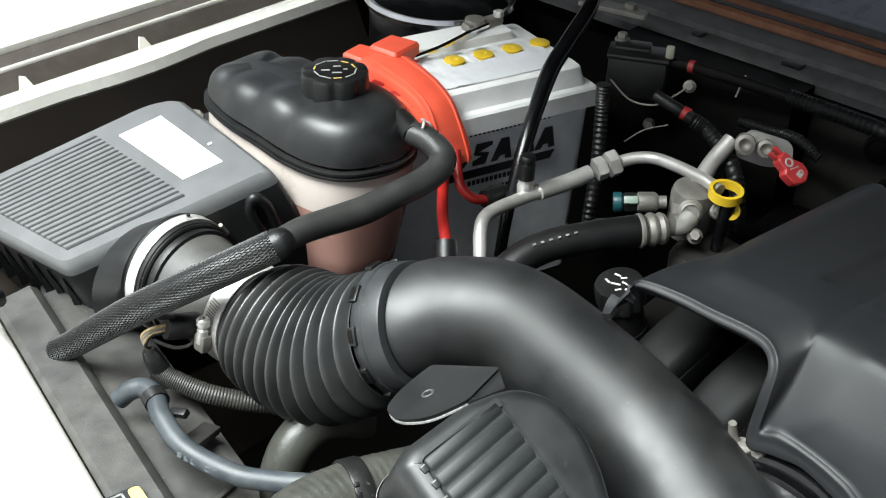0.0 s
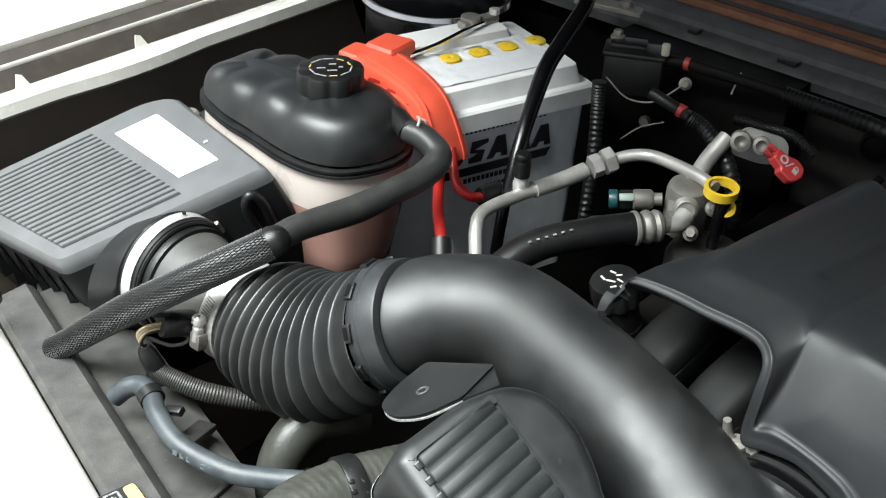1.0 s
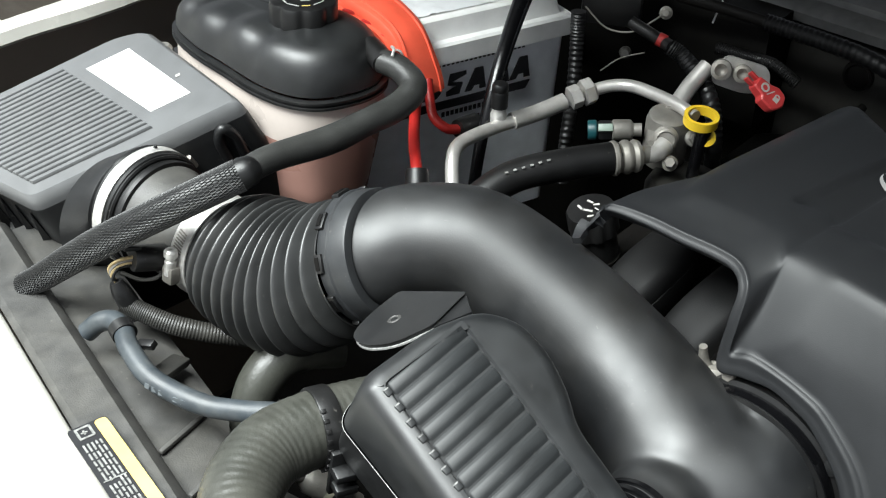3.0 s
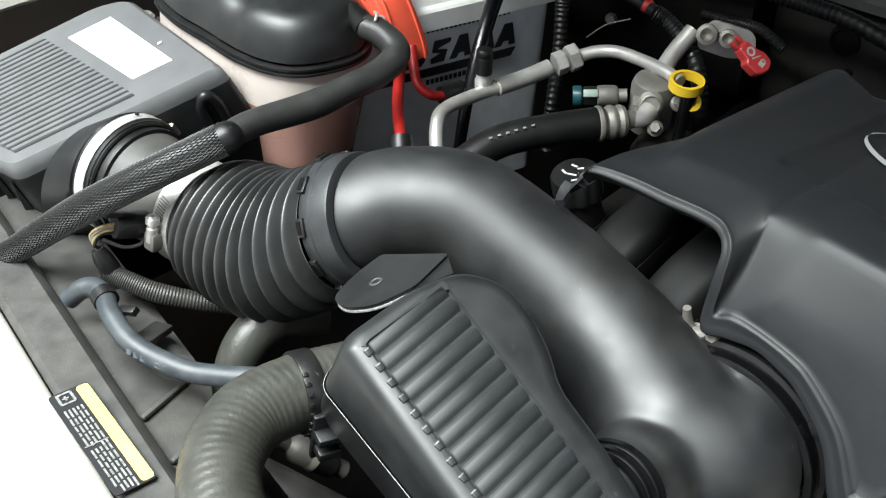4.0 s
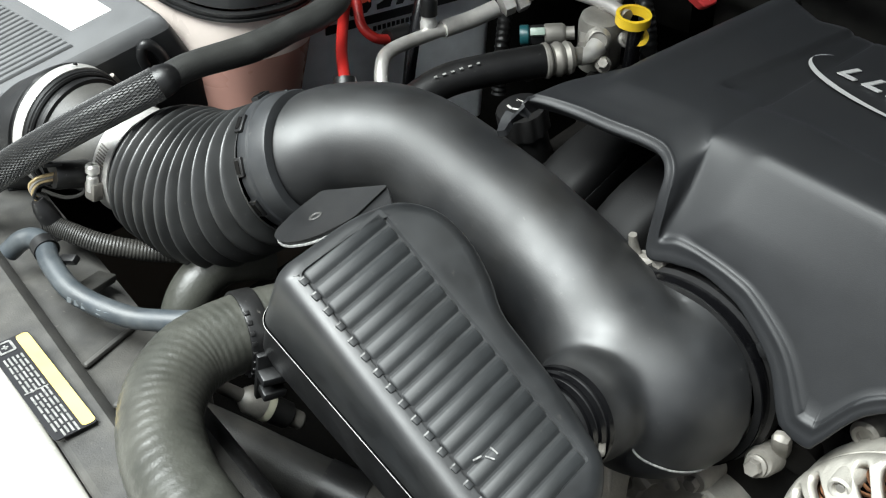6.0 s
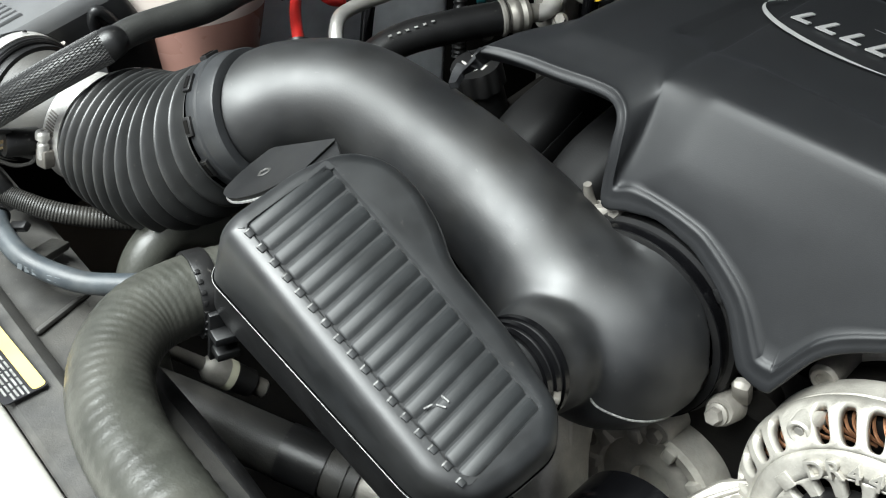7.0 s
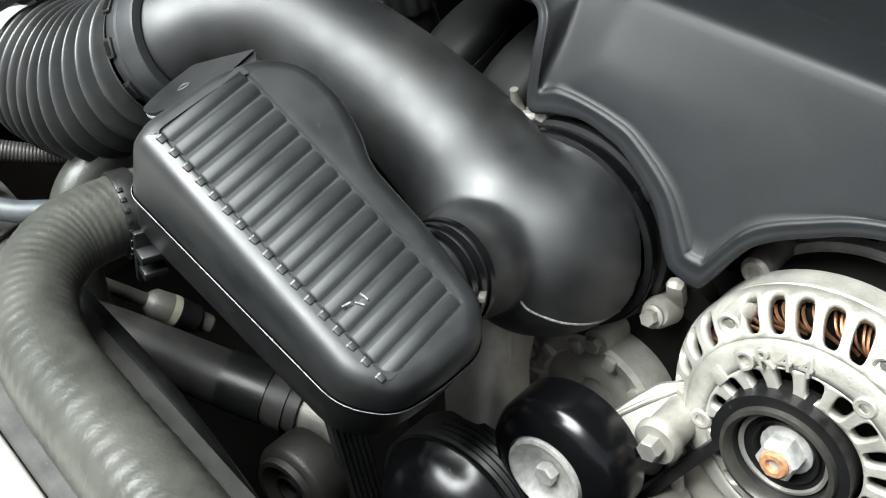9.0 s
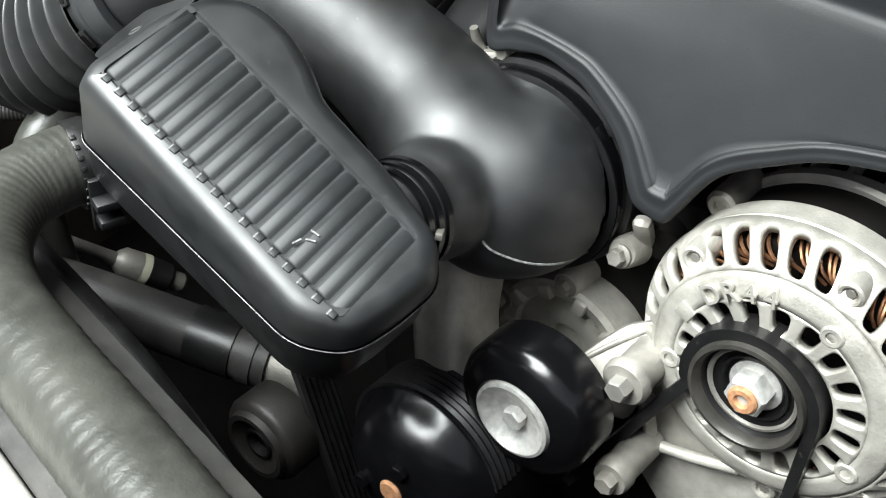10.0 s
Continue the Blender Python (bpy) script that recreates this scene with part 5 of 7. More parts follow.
# ---- firewall fittings ----
def manifold_plate():
    top = thing("hose_plate", (0.81, 0.38, 0.97), "bare metal plate with two hose couplings on the firewall", "plate")
    m = frame_of((0.8080, 0.3800, 0.9720), (0.55, -0.80, -0.12), (0.15, 0.1, 1))
    poly = rounded([(-0.021, -0.009), (0.006, -0.013), (0.025, -0.008), (0.021, 0.010), (-0.014, 0.014)], 0.007)
    part("plate", stack(m, [(poly, -0.002), (poly, 0.002)]), pipe_alu, top)
    for x, r in ((-0.014, 0.0080), (0.002, 0.0070)):
        at = m @ Vector((x, 0.002, 0.0))
        ax = Vector((-0.75, -0.35, 0.35))
        part("coupling", lathe(at, ax, [(r, -0.01), (r, 0.006), (r * 0.75, 0.008), (r * 0.75, 0.014), (r * 0.95, 0.015), (r * 0.95, 0.018), (r * 0.6, 0.019), (0, 0.012)], 28), dull_alu, top, "ribbed coupling")
    return top


manifold_plate()


tag_red = material("crimson_plastic", (0.52, 0.045, 0.045), 0.4, spots=0.1, bump=0.05)


def red_tag():
    top = thing("red_lock_tag", (0.79, 0.35, 0.97), "small red plastic lock tag with white letters", "tag")
    m = frame_of((0.7915, 0.3475, 0.9735), (0.30, -0.72, -0.62), (0.80, 0.20, 0.55)) @ Matrix.Scale(0.78, 4)
    poly = rounded([(-0.018, -0.006), (-0.006, -0.008), (-0.004, -0.012), (0.010, -0.012), (0.014, -0.008), (0.018, 0.0), (0.014, 0.010), (0.004, 0.012), (-0.004, 0.008), (-0.018, 0.006)], 0.003)
    part("body", stack(m, [(inset(poly, 0.001), -0.006), (poly, -0.005), (poly, 0.004), (inset(poly, 0.0015), 0.0055)]), tag_red, top)
    for k in range(2):
        part("prong", block(m @ pose(-0.022, -0.004 + 0.008 * k, 0), 0.010, 0.003, 0.006, 0.001), tag_red, top)
    up = m.to_3x3() @ Vector((0, 0, 1))
    part("ring_mark", lathe(m @ Vector((-0.008, 0.0, 0.0056)), up, [(0.0022, 0), (0.0022, 0.0005), (0.0036, 0.0005), (0.0036, 0)], 24, closed=True), white_print, top, "white ring mark")
    part("slash_mark", block(m @ pose(-0.0005, 0.0, 0.0058, 0, 0, 62), 0.010, 0.0011, 0.0005, 0), white_print, top, "white slash mark")
    part("lock_mark", block(m @ pose(0.0075, -0.0015, 0.0058), 0.0058, 0.0050, 0.0005, 0), white_print, top, "white padlock mark")
    part("lock_bow", lathe(m @ Vector((0.0075, 0.0012, 0.0056)), up, [(0.0014, 0), (0.0014, 0.0004), (0.0024, 0.0004), (0.0024, 0)], 20, closed=True), white_print, top)
    return top


red_tag()


runner_dark = material("matt_black_conduit", (0.004, 0.004, 0.0042), 0.5, bump=0.1, gleam=0.25)


def conduit(pts, r, label, rings, ridge=0.0009, name="wire_conduit", mat=None):
    """A ribbed wire sleeve."""
    spans = len(pts) - 1
    steps = max(8, int(rings * 4 / spans))
    def ripple(s, a):
        return 1 + (ridge / r) * (0.5 + 0.5 * math.cos(2 * math.pi * s / spans * rings))
    return single(name, sweep(pts, r, 16, steps, shape=ripple), mat or rubber, label, "conduit")


conduit([(0.7830, 0.5130, 0.9900), (0.7821, 0.5110, 0.9655), (0.7700, 0.5020, 0.9300), (0.7509, 0.4912, 0.8960), (0.745, 0.488, 0.86)], 0.0052, "ribbed black wire conduit hanging beside the battery", 34)
conduit([(0.8000, 0.4380, 0.9790), (0.8023, 0.4265, 0.9738), (0.7950, 0.4060, 0.9660), (0.7815, 0.3863, 0.9575), (0.7760, 0.3760, 0.9350), (0.774, 0.372, 0.90)], 0.0058, "ribbed black wire conduit curving down from the firewall", 30)
conduit([(0.850, 0.386, 1.000), (0.851, 0.364, 0.9995), (0.852, 0.336, 0.9988), (0.854, 0.305, 0.996), (0.856, 0.26, 0.985)], 0.0060, "ribbed black conduit along the firewall", 26, mat=runner_dark)
conduit([(0.853, 0.4234, 0.9645), (0.853, 0.398, 0.9660), (0.853, 0.3735, 0.9672), (0.853, 0.352, 0.958)], 0.0042, "thin ribbed black conduit behind the hose plate", 40, 0.0006)
cable("wire_loom", [(0.830, 0.495, 1.002), (0.835, 0.465, 1.005), (0.837, 0.4516, 1.0044), (0.843, 0.416, 1.003), (0.850, 0.384, 1.000)], 0.0048, engine_dark, "taped black wire loom along the firewall", "cable")
cable("wire_loom", [(0.800, 0.475, 0.988), (0.8035, 0.458, 0.982), (0.8071, 0.448, 0.9774), (0.8010, 0.4360, 0.9785)], 0.0050, rubber, "black wire loom with red tape", "cable")
single("red_tape", sweep([(0.8060, 0.4520, 0.9790), (0.8078, 0.4460, 0.9772)], 0.0056, 16, 4), dull_red, "red tape wound round a wire loom", "tape")
single("red_tape", sweep([(0.8346, 0.4670, 1.0049), (0.8352, 0.4625, 1.0049)], 0.0052, 16, 4), dull_red, "red tape wound round a wire loom", "tape")


pale_clip_plastic = material("aged_clip_plastic", (0.36, 0.35, 0.27), 0.45, spots=0.1, bump=0.05)


def fuse_block():
    top = thing("relay_block", (0.81, 0.50, 0.99), "black relay block on the firewall beside the battery", "relay block")
    m = pose(0.8240, 0.5080, 0.9880, 0, 0, -62)
    part("body", block(m, 0.048, 0.026, 0.034, 0.003), rubber, top)
    part("lid", block(m @ pose(0, 0, 0.018), 0.051, 0.029, 0.005, 0.002), rubber, top)
    part("lid_step", block(m @ pose(-0.006, 0.002, 0.0225), 0.030, 0.018, 0.005, 0.002), rubber, top)
    part("pale_clip", block(m @ pose(0.0245, -0.009, 0.026, 0, 0, 0), 0.007, 0.006, 0.011, 0.002), pale_clip_plastic, top, "pale plastic clip")
    part("stud", hexagon(m @ Vector((-0.016, 0.008, 0.026)), (0, 0, 1), 0.007, 0.005, 0.006), dull_alu, top)
    return top


fuse_block()
bolt("firewall_bolt", (0.8290, 0.4610, 0.9905), (-0.8, -0.4, 0.35), 0.006, 0.005, dirty_alu, "plated bolt with a washer on the firewall", washer=0.0052)
bolt("firewall_bolt", (0.8200, 0.4880, 0.9500), (-0.8, -0.4, 0.3), 0.007, 0.005, dusty_plastic, "dull bolt low on the firewall", washer=0.0050)
cable("ground_wire", [(0.795, 0.515, 0.990), (0.800, 0.497, 0.976), (0.806, 0.478, 0.976), (0.817, 0.468, 0.983), (0.8280, 0.4615, 0.9905)], 0.0008, dirty_alu, "thin bare ground wire to a firewall bolt", "wire", 8)
cable("thin_wire", [(0.805, 0.500, 0.935), (0.812, 0.487, 0.948), (0.820, 0.470, 0.956)], 0.0006, dirty_alu, "thin grey wire beside the firewall bolt", "wire", 8)
cable("wire_end", [(0.850, 0.430, 0.985), (0.852, 0.428, 0.996), (0.853, 0.426, 1.004)], 0.0008, grey_print, "pale wire end on the firewall", "wire", 8)
panel_grey = material("dull_grey_bulkhead", (0.020, 0.0195, 0.018), 0.6, bump=0.2, dirt=(0.035, 0.031, 0.026), dirt_amount=0.3, gleam=0.15)
strip(0.388, 0.56, [(0.866, 0.90), (0.866, 0.985), (0.871, 0.992), (0.935, 0.992), (0.935, 0.90)], dark_paint, "firewall_step", "black step of the firewall behind the couplings", "wall")
strip(0.18, 0.386, [(0.905, 0.86), (0.905, 0.972), (0.91, 0.976), (0.935, 0.976), (0.935, 0.86)], panel_grey, "firewall_ledge", "black ledge low on the firewall", "wall")
single("bulkhead_plug", lathe((0.9050, 0.325, 0.9560), (-1, 0, 0), [(0, 0.0010), (0.0085, 0.0010), (0.0100, 0.0030), (0.0120, 0.0030), (0.0130, 0.0), (0.0130, -0.004)], 36), engine_dark, "round black rubber plug in the grey bulkhead", "plug")
cable("plug_lead", [(0.685, 0.470, 0.905), (0.700, 0.455, 0.9160), (0.712, 0.450, 0.9140), (0.725, 0.445, 0.900)], 0.0060, dusty_plastic, "scuffed dark plug lead behind the hose", "cable")
cable("bracket_strap", [(0.86, 0.300, 0.955), (0.83, 0.305, 0.940), (0.79, 0.310, 0.925)], 0.0035, dark_paint, "dark strap beside the engine cover", "strap")


# ---- engine cover ----
def smooth_step(a, b, v):
    t = min(1.0, max(0.0, (v - a) / (b - a)))
    return t * t * (3 - 2 * t)


# stations along the front lip: outer edge, inner edge, fold of the front face, crease of the top
COVER = [
    ((0.5370, 0.3355, 0.9790), (0.5440, 0.3360, 0.9835), (0.585, 0.3320, 0.9850), (0.640, 0.3175, 0.978)),
    ((0.5500, 0.3350, 0.9850), (0.5560, 0.3345, 0.9890), (0.586, 0.3305, 0.9890), (0.640, 0.3160, 0.982)),
    ((0.560, 0.3335, 0.9885), (0.5655, 0.3322, 0.9915), (0.588, 0.3275, 0.9925), (0.640, 0.3140, 0.986)),
    ((0.566, 0.3100, 0.9865), (0.5710, 0.3095, 0.9910), (0.586, 0.3060, 0.9935), (0.604, 0.3030, 0.9975)),
    ((0.566, 0.2850, 0.9855), (0.5710, 0.2848, 0.9905), (0.586, 0.2840, 0.9935), (0.602, 0.2830, 0.9985)),
    ((0.566, 0.2620, 0.9855), (0.5710, 0.2612, 0.9905), (0.5855, 0.2585, 0.9940), (0.600, 0.2565, 0.9990)),
    ((0.5635, 0.2485, 0.9845), (0.5680, 0.2455, 0.9893), (0.5855, 0.2400, 0.9955), (0.5960, 0.2375, 0.9990)),
    ((0.5560, 0.2400, 0.9795), (0.5590, 0.2345, 0.9830), (0.5778, 0.2279, 0.9915), (0.5822, 0.2285, 0.9975)),
    ((0.5485, 0.2390, 0.9620), (0.5510, 0.2320, 0.9660), (0.5703, 0.2261, 0.9807), (0.5815, 0.2245, 0.9982)),
    ((0.5423, 0.2373, 0.9329), (0.5475, 0.2320, 0.9455), (0.5549, 0.2250, 0.9590), (0.5805, 0.2150, 0.9988)),
    ((0.5424, 0.2210, 0.9342), (0.5478, 0.2209, 0.9476), (0.5540, 0.2060, 0.9640), (0.5795, 0.2000, 0.9990)),
    ((0.5427, 0.2034, 0.9360), (0.5470, 0.2063, 0.9467), (0.5531, 0.1940, 0.9626), (0.5782, 0.1880, 0.9987)),
    ((0.5406, 0.1865, 0.9319), (0.5448, 0.1843, 0.9425), (0.5518, 0.1770, 0.9606), (0.5761, 0.1710, 0.9980)),
    ((0.5378, 0.1728, 0.9258), (0.5421, 0.1691, 0.9367), (0.5509, 0.1640, 0.9591), (0.5746, 0.1580, 0.9974)),
    ((0.5301, 0.1508, 0.9079), (0.5342, 0.1439, 0.9185), (0.5493, 0.1420, 0.9565), (0.5719, 0.1360, 0.9964)),
    ((0.5210, 0.1379, 0.8859), (0.5249, 0.1277, 0.8965), (0.5482, 0.1280, 0.9548), (0.5703, 0.1220, 0.9958)),
    ((0.5184, 0.1312, 0.8800), (0.5233, 0.1247, 0.8926), (0.5479, 0.1230, 0.9542), (0.5697, 0.1170, 0.9955)),
    ((0.5168, 0.1171, 0.8769), (0.5228, 0.1183, 0.8919), (0.5474, 0.1170, 0.9535), (0.5689, 0.1110, 0.9953)),
    ((0.5190, 0.1114, 0.8827), (0.5234, 0.1147, 0.8936), (0.5471, 0.1120, 0.9529), (0.5683, 0.1060, 0.9950)),
    ((0.5275, 0.0955, 0.9051), (0.5313, 0.0984, 0.9144), (0.5459, 0.0960, 0.9511), (0.5664, 0.0900, 0.9943)),
    ((0.5324, 0.0700, 0.9189), (0.5358, 0.0726, 0.9272), (0.5442, 0.0710, 0.9483), (0.5634, 0.0650, 0.9932)),
    ((0.5360, 0.0345, 0.9303), (0.5391, 0.0369, 0.9378), (0.5417, 0.0360, 0.9445), (0.5592, 0.0300, 0.9916)),
    ((0.5370, -0.0300, 0.933), (0.540, -0.0300, 0.941), (0.5440, -0.0330, 0.950), (0.554, -0.0360, 0.987)),
    ((0.5340, -0.1200, 0.925), (0.538, -0.1200, 0.934), (0.5440, -0.1230, 0.945), (0.553, -0.1260, 0.980)),
    ((0.5400, -0.2500, 0.900), (0.540, -0.2500, 0.910), (0.560, -0.2500, 0.925), (0.572, -0.2500, 0.950)),
]


def badge_field(x, y):
    """1 inside the sunken field round the badge, 0 outside."""
    front = 0.6330 - 0.17 * (0.2483 - y)
    left = 0.2483 - 0.28 * (x - 0.633)
    return smooth_step(front - 0.0015, front + 0.0015, x) * smooth_step(left + 0.0015, left - 0.0015, y)


def engine_cover():
    top = thing("engine_cover", (0.70, 0.15, 0.95), "large dark grey plastic engine cover with an arched front edge", "engine cover")
    lines = [[p for p, _ in spline([c[k] for c in COVER], 9)] for k in range(4)]
    n = len(lines[0])
    depth = [0.0012, 0.0030, 0.006, 0.011, 0.017, 0.024] + [0.030 + 0.0035 * k for k in range(12)] + [0.076 + 0.004 * k for k in range(25)] + [0.182, 0.20, 0.23]
    bm = bmesh.new()
    rows = []
    for i in range(n):
        o, q, f, c = (line[i] for line in lines)
        along = lines[0][min(n - 1, i + 1)] - lines[0][max(0, i - 1)]
        nrm = along.cross(q - o).normalized()
        if nrm.dot(Vector((-0.6, 0.0, 0.8))) < 0:
            nrm = -nrm
        ring = [o - nrm * 0.0075, o - nrm * 0.0012]
        for w, lift in ((0.03, 0.0004), (0.12, 0.0013), (0.40, 0.0015), (0.62, 0.0016), (0.76, 0.0026), (0.90, 0.0026), (1.02, 0.0008), (1.12, -0.0002)):
            ring.append(o.lerp(q, w) + nrm * (lift * min(1.0, (q - o).length / 0.012)))
        s = q.lerp(f, 0.18)
        # rounded fold, then the band up to the crease
        for w in (0.0, 0.4, 0.75):
            ring.append(s.lerp(f, w))
        for w in (0.05, 0.15, 0.30, 0.50, 0.70, 0.85, 0.95):
            ring.append(f.lerp(c, w))
        wing = smooth_step(0.10, 0.25, c.y)
        for d in depth:
            x = c.x + d
            y = c.y - 0.17 * d * wing
            z = c.z + 0.0012 * smooth_step(0.0, 0.014, d) + 0.004 * smooth_step(0.02, 0.2, d) * smooth_step(0.33, 0.25, c.y)
            z -= 0.07 * smooth_step(0.0, 0.030, x - 0.742 - 0.8 * max(0.0, y - 0.24))
            ring.append(Vector((x, y, z - 0.0030 * badge_field(x, y))))
        rows.append([bm.verts.new(p) for p in ring])
    for r0, r1 in zip(rows, rows[1:]):
        for a, b, c, d in zip(r0, r0[1:], r1[1:], r1):
            bm.faces.new((a, b, c, d))
    side = [bm.verts.new((v.co.x + 0.001, v.co.y - 0.001, v.co.z - 0.004)) for v in rows[0]]
    for a, b, c, d in zip(rows[0], rows[0][1:], side[1:], side):
        bm.faces.new((a, b, c, d))
    bm.verts.index_update()
    spots_of = [[v.index for v in ring] for ring in rows]
    blend = [v for ring in spots_of for v in ring[11:26]]
    shell = part("shell", bm, cover_plastic, top, sharp=55)
    shell.vertex_groups.new(name="blend").add(blend, 1.0, "REPLACE")
    soft = shell.modifiers.new("soft", "SMOOTH")
    soft.factor, soft.iterations, soft.vertex_group = 0.5, 8, "blend"
    corner = shell.vertex_groups.new(name="corner")
    for i in range(n):
        weight = smooth_step(5.2, 6.2, i / 9) * smooth_step(10.6, 9.4, i / 9)
        if weight > 0:
            corner.add(spots_of[i][10:31], weight, "REPLACE")
    soft = shell.modifiers.new("round_corner", "SMOOTH")
    soft.factor, soft.iterations, soft.vertex_group = 0.5, 30, "corner"
    # printed badge: a swoosh, an oval line and plain slanted bars for the name
    m = frame_of((0.6835, 0.1500, 0.9985), (-0.17, -0.985, -0.045), (0.985, -0.17, 0.0))
    for a0, a1, sx, sy, thick in ((0.86, 1.62, 0.072, 0.0240, 0.0040), (0.05, 0.55, 0.070, 0.0190, 0.0020)):
        bm = bmesh.new()
        prev = None
        for k in range(33):
            a = math.pi * (a0 + (a1 - a0) * k / 32)
            w = thick * math.sin(math.pi * k / 32) + 0.0004
            q = [bm.verts.new(m @ Vector((sx * math.cos(a), sy * math.sin(a) - s, 0.0008))) for s in (0, w)]
            if prev:
                bm.faces.new((prev[0], prev[1], q[1], q[0]))
            prev = q
        part("badge_swoosh", bm, grey_print, top, "silver printed oval line")
    for k in range(6):
        x = -0.052 + 0.0165 * k
        slab = [Vector((x, -0.006)), Vector((x + 0.0032, -0.006)), Vector((x + 0.0080, 0.008)), Vector((x + 0.0048, 0.008))]
        part("badge_bar", stack(m, [(slab, 0.0), (slab, 0.0008)]), grey_print, top)
        slab = [Vector((x + 0.0032, -0.006)), Vector((x + 0.0115, -0.006)), Vector((x + 0.0125, -0.003)), Vector((x + 0.0042, -0.003))]
        part("badge_bar", stack(m, [(slab, 0.0), (slab, 0.0008)]), grey_print, top)
    return top


engine_cover()


def oil_cap():
    top = thing("oil_filler_cap", (0.603, 0.372, 0.93), "black oil filler cap with white print", "cap")
    c, ax = Vector((0.6125, 0.3735, 0.9390)), Vector((-0.22, 0.10, 0.96)).normalized()
    cap = part("cap", lathe(c, ax, [(0, -0.03), (0.0145, -0.03), (0.0145, -0.009), (0.0172, -0.008), (0.0172, 0.006), (0.0160, 0.0085), (0, 0.0085)], 72, lobes=lambda r, a: r * (1 - 0.08 * (0.5 + 0.5 * math.cos(a * 10)) ** 2) if r > 0.0165 else r), rubber, top)
    m = Matrix.Translation(c + ax * 0.0088) @ Matrix.Scale(0.85, 4) @ turn_to(ax)
    for x, y, w, h, r in ((-0.008, 0.004, 0.006, 0.0018, 20), (-0.002, 0.006, 0.005, 0.0018, 60), (0.004, 0.003, 0.006, 0.0018, 10), (0.000, -0.003, 0.008, 0.0018, 35), (0.007, -0.005, 0.005, 0.0018, 70), (-0.007, -0.006, 0.006, 0.0018, 0), (0.010, 0.002, 0.002, 0.006, 20)):
        part("print_bar", block(m @ pose(x, y, 0, 0, 0, r), w, h, 0.0004, 0), white_print, cap)
    part("neck", lathe(c - ax * 0.03, -ax, [(0, 0), (0.016, 0), (0.018, 0.09), (0, 0.09)], 24), engine_dark, top)
    return top


oil_cap()


# intake runners that show under the raised edge of the cover
def intake_runner(pts, w):
    top = thing("intake_runner", pts[-1], "black plastic intake runner under the engine cover", "intake runner", "intake runners")
    def boxy(s, a):
        return 1.0 / max(abs(math.cos(a)) ** 4 + abs(math.sin(a)) ** 4, 1e-6) ** 0.25 * 0.93
    part("tube", sweep(pts, w, 32, 6, shape=boxy), runner_plastic, top)
    a, b = Vector(pts[1]), Vector(pts[2])
    part("moulding_seam", sweep([a + Vector((0, 0.002, w * 0.95)), a.lerp(b, 0.5) + Vector((-w * 0.35, 0.002, w * 0.78)), b + Vector((-w * 0.7, 0.002, w * 0.55))], 0.0010, 6, 4), runner_plastic, top)
    part("web", block(frame_of(a.lerp(b, 0.6) + Vector((0, -w * 0.9, 0)), b - a, (0, 0, 1)), 0.05, 0.020, 0.004, 0.001), runner_plastic, top)
    return top


runner_plastic = material("matt_runner_plastic", (0.0045, 0.0045, 0.0047), 0.6, bump=0.15, dirt=(0.012, 0.011, 0.010), dirt_amount=0.3, gleam=0.2)
intake_runner([(0.68, 0.312, 0.926), (0.630, 0.318, 0.926), (0.590, 0.327, 0.905), (0.565, 0.335, 0.85)], 0.0205)
intake_runner([(0.68, 0.258, 0.926), (0.620, 0.264, 0.926), (0.578, 0.274, 0.903), (0.553, 0.284, 0.84)], 0.0215)
# filler boxes, coloured near-black so the gaps below read as shade
single("valve_cover", block(pose(0.72, 0.34, 0.86, 0, 0, 0), 0.34, 0.10, 0.08, 0.02), engine_dark, "filler valve cover under the engine cover, near-black for shade", "valve cover")
single("engine_block", block(pose(0.735, 0.15, 0.72), 0.37, 0.42, 0.30, 0.03), engine_dark, "filler engine block below the accessories, near-black for shade", "engine")


# ---- throttle body and its bolts ----
def throttle_body():
    top = thing("throttle_body", (0.56, 0.205, 0.83), "cast aluminium throttle body behind the intake duct", "throttle body")
    ax = Vector((0.995, -0.06, -0.05))
    part("housing", lathe((0.548, 0.207, 0.8655), ax, [(0.050, 0), (0.060, 0.002), (0.060, 0.012), (0.054, 0.016), (0.054, 0.06), (0, 0.06)], 56), dull_alu, top)
    for p in ((0.5510, 0.2310, 0.9260), (0.5540, 0.2440, 0.9190)):
        part("flange_bolt", hexagon(p, (-0.9, 0.1, 0.4), 0.008, 0.005, 0.0060), dirty_alu, top)
    part("ear", block(pose(0.5560, 0.2380, 0.9180, 0, 20, 30), 0.016, 0.030, 0.012, 0.004), dirty_alu, top)
    part("arm", sweep([(0.5480, 0.2500, 0.9380), (0.5500, 0.2490, 0.9280), (0.5530, 0.2460, 0.9180)], [0.0025, 0.003, 0.004], 12, 4), dirty_alu, top, "metal lever arm")
    return top


throttle_body()


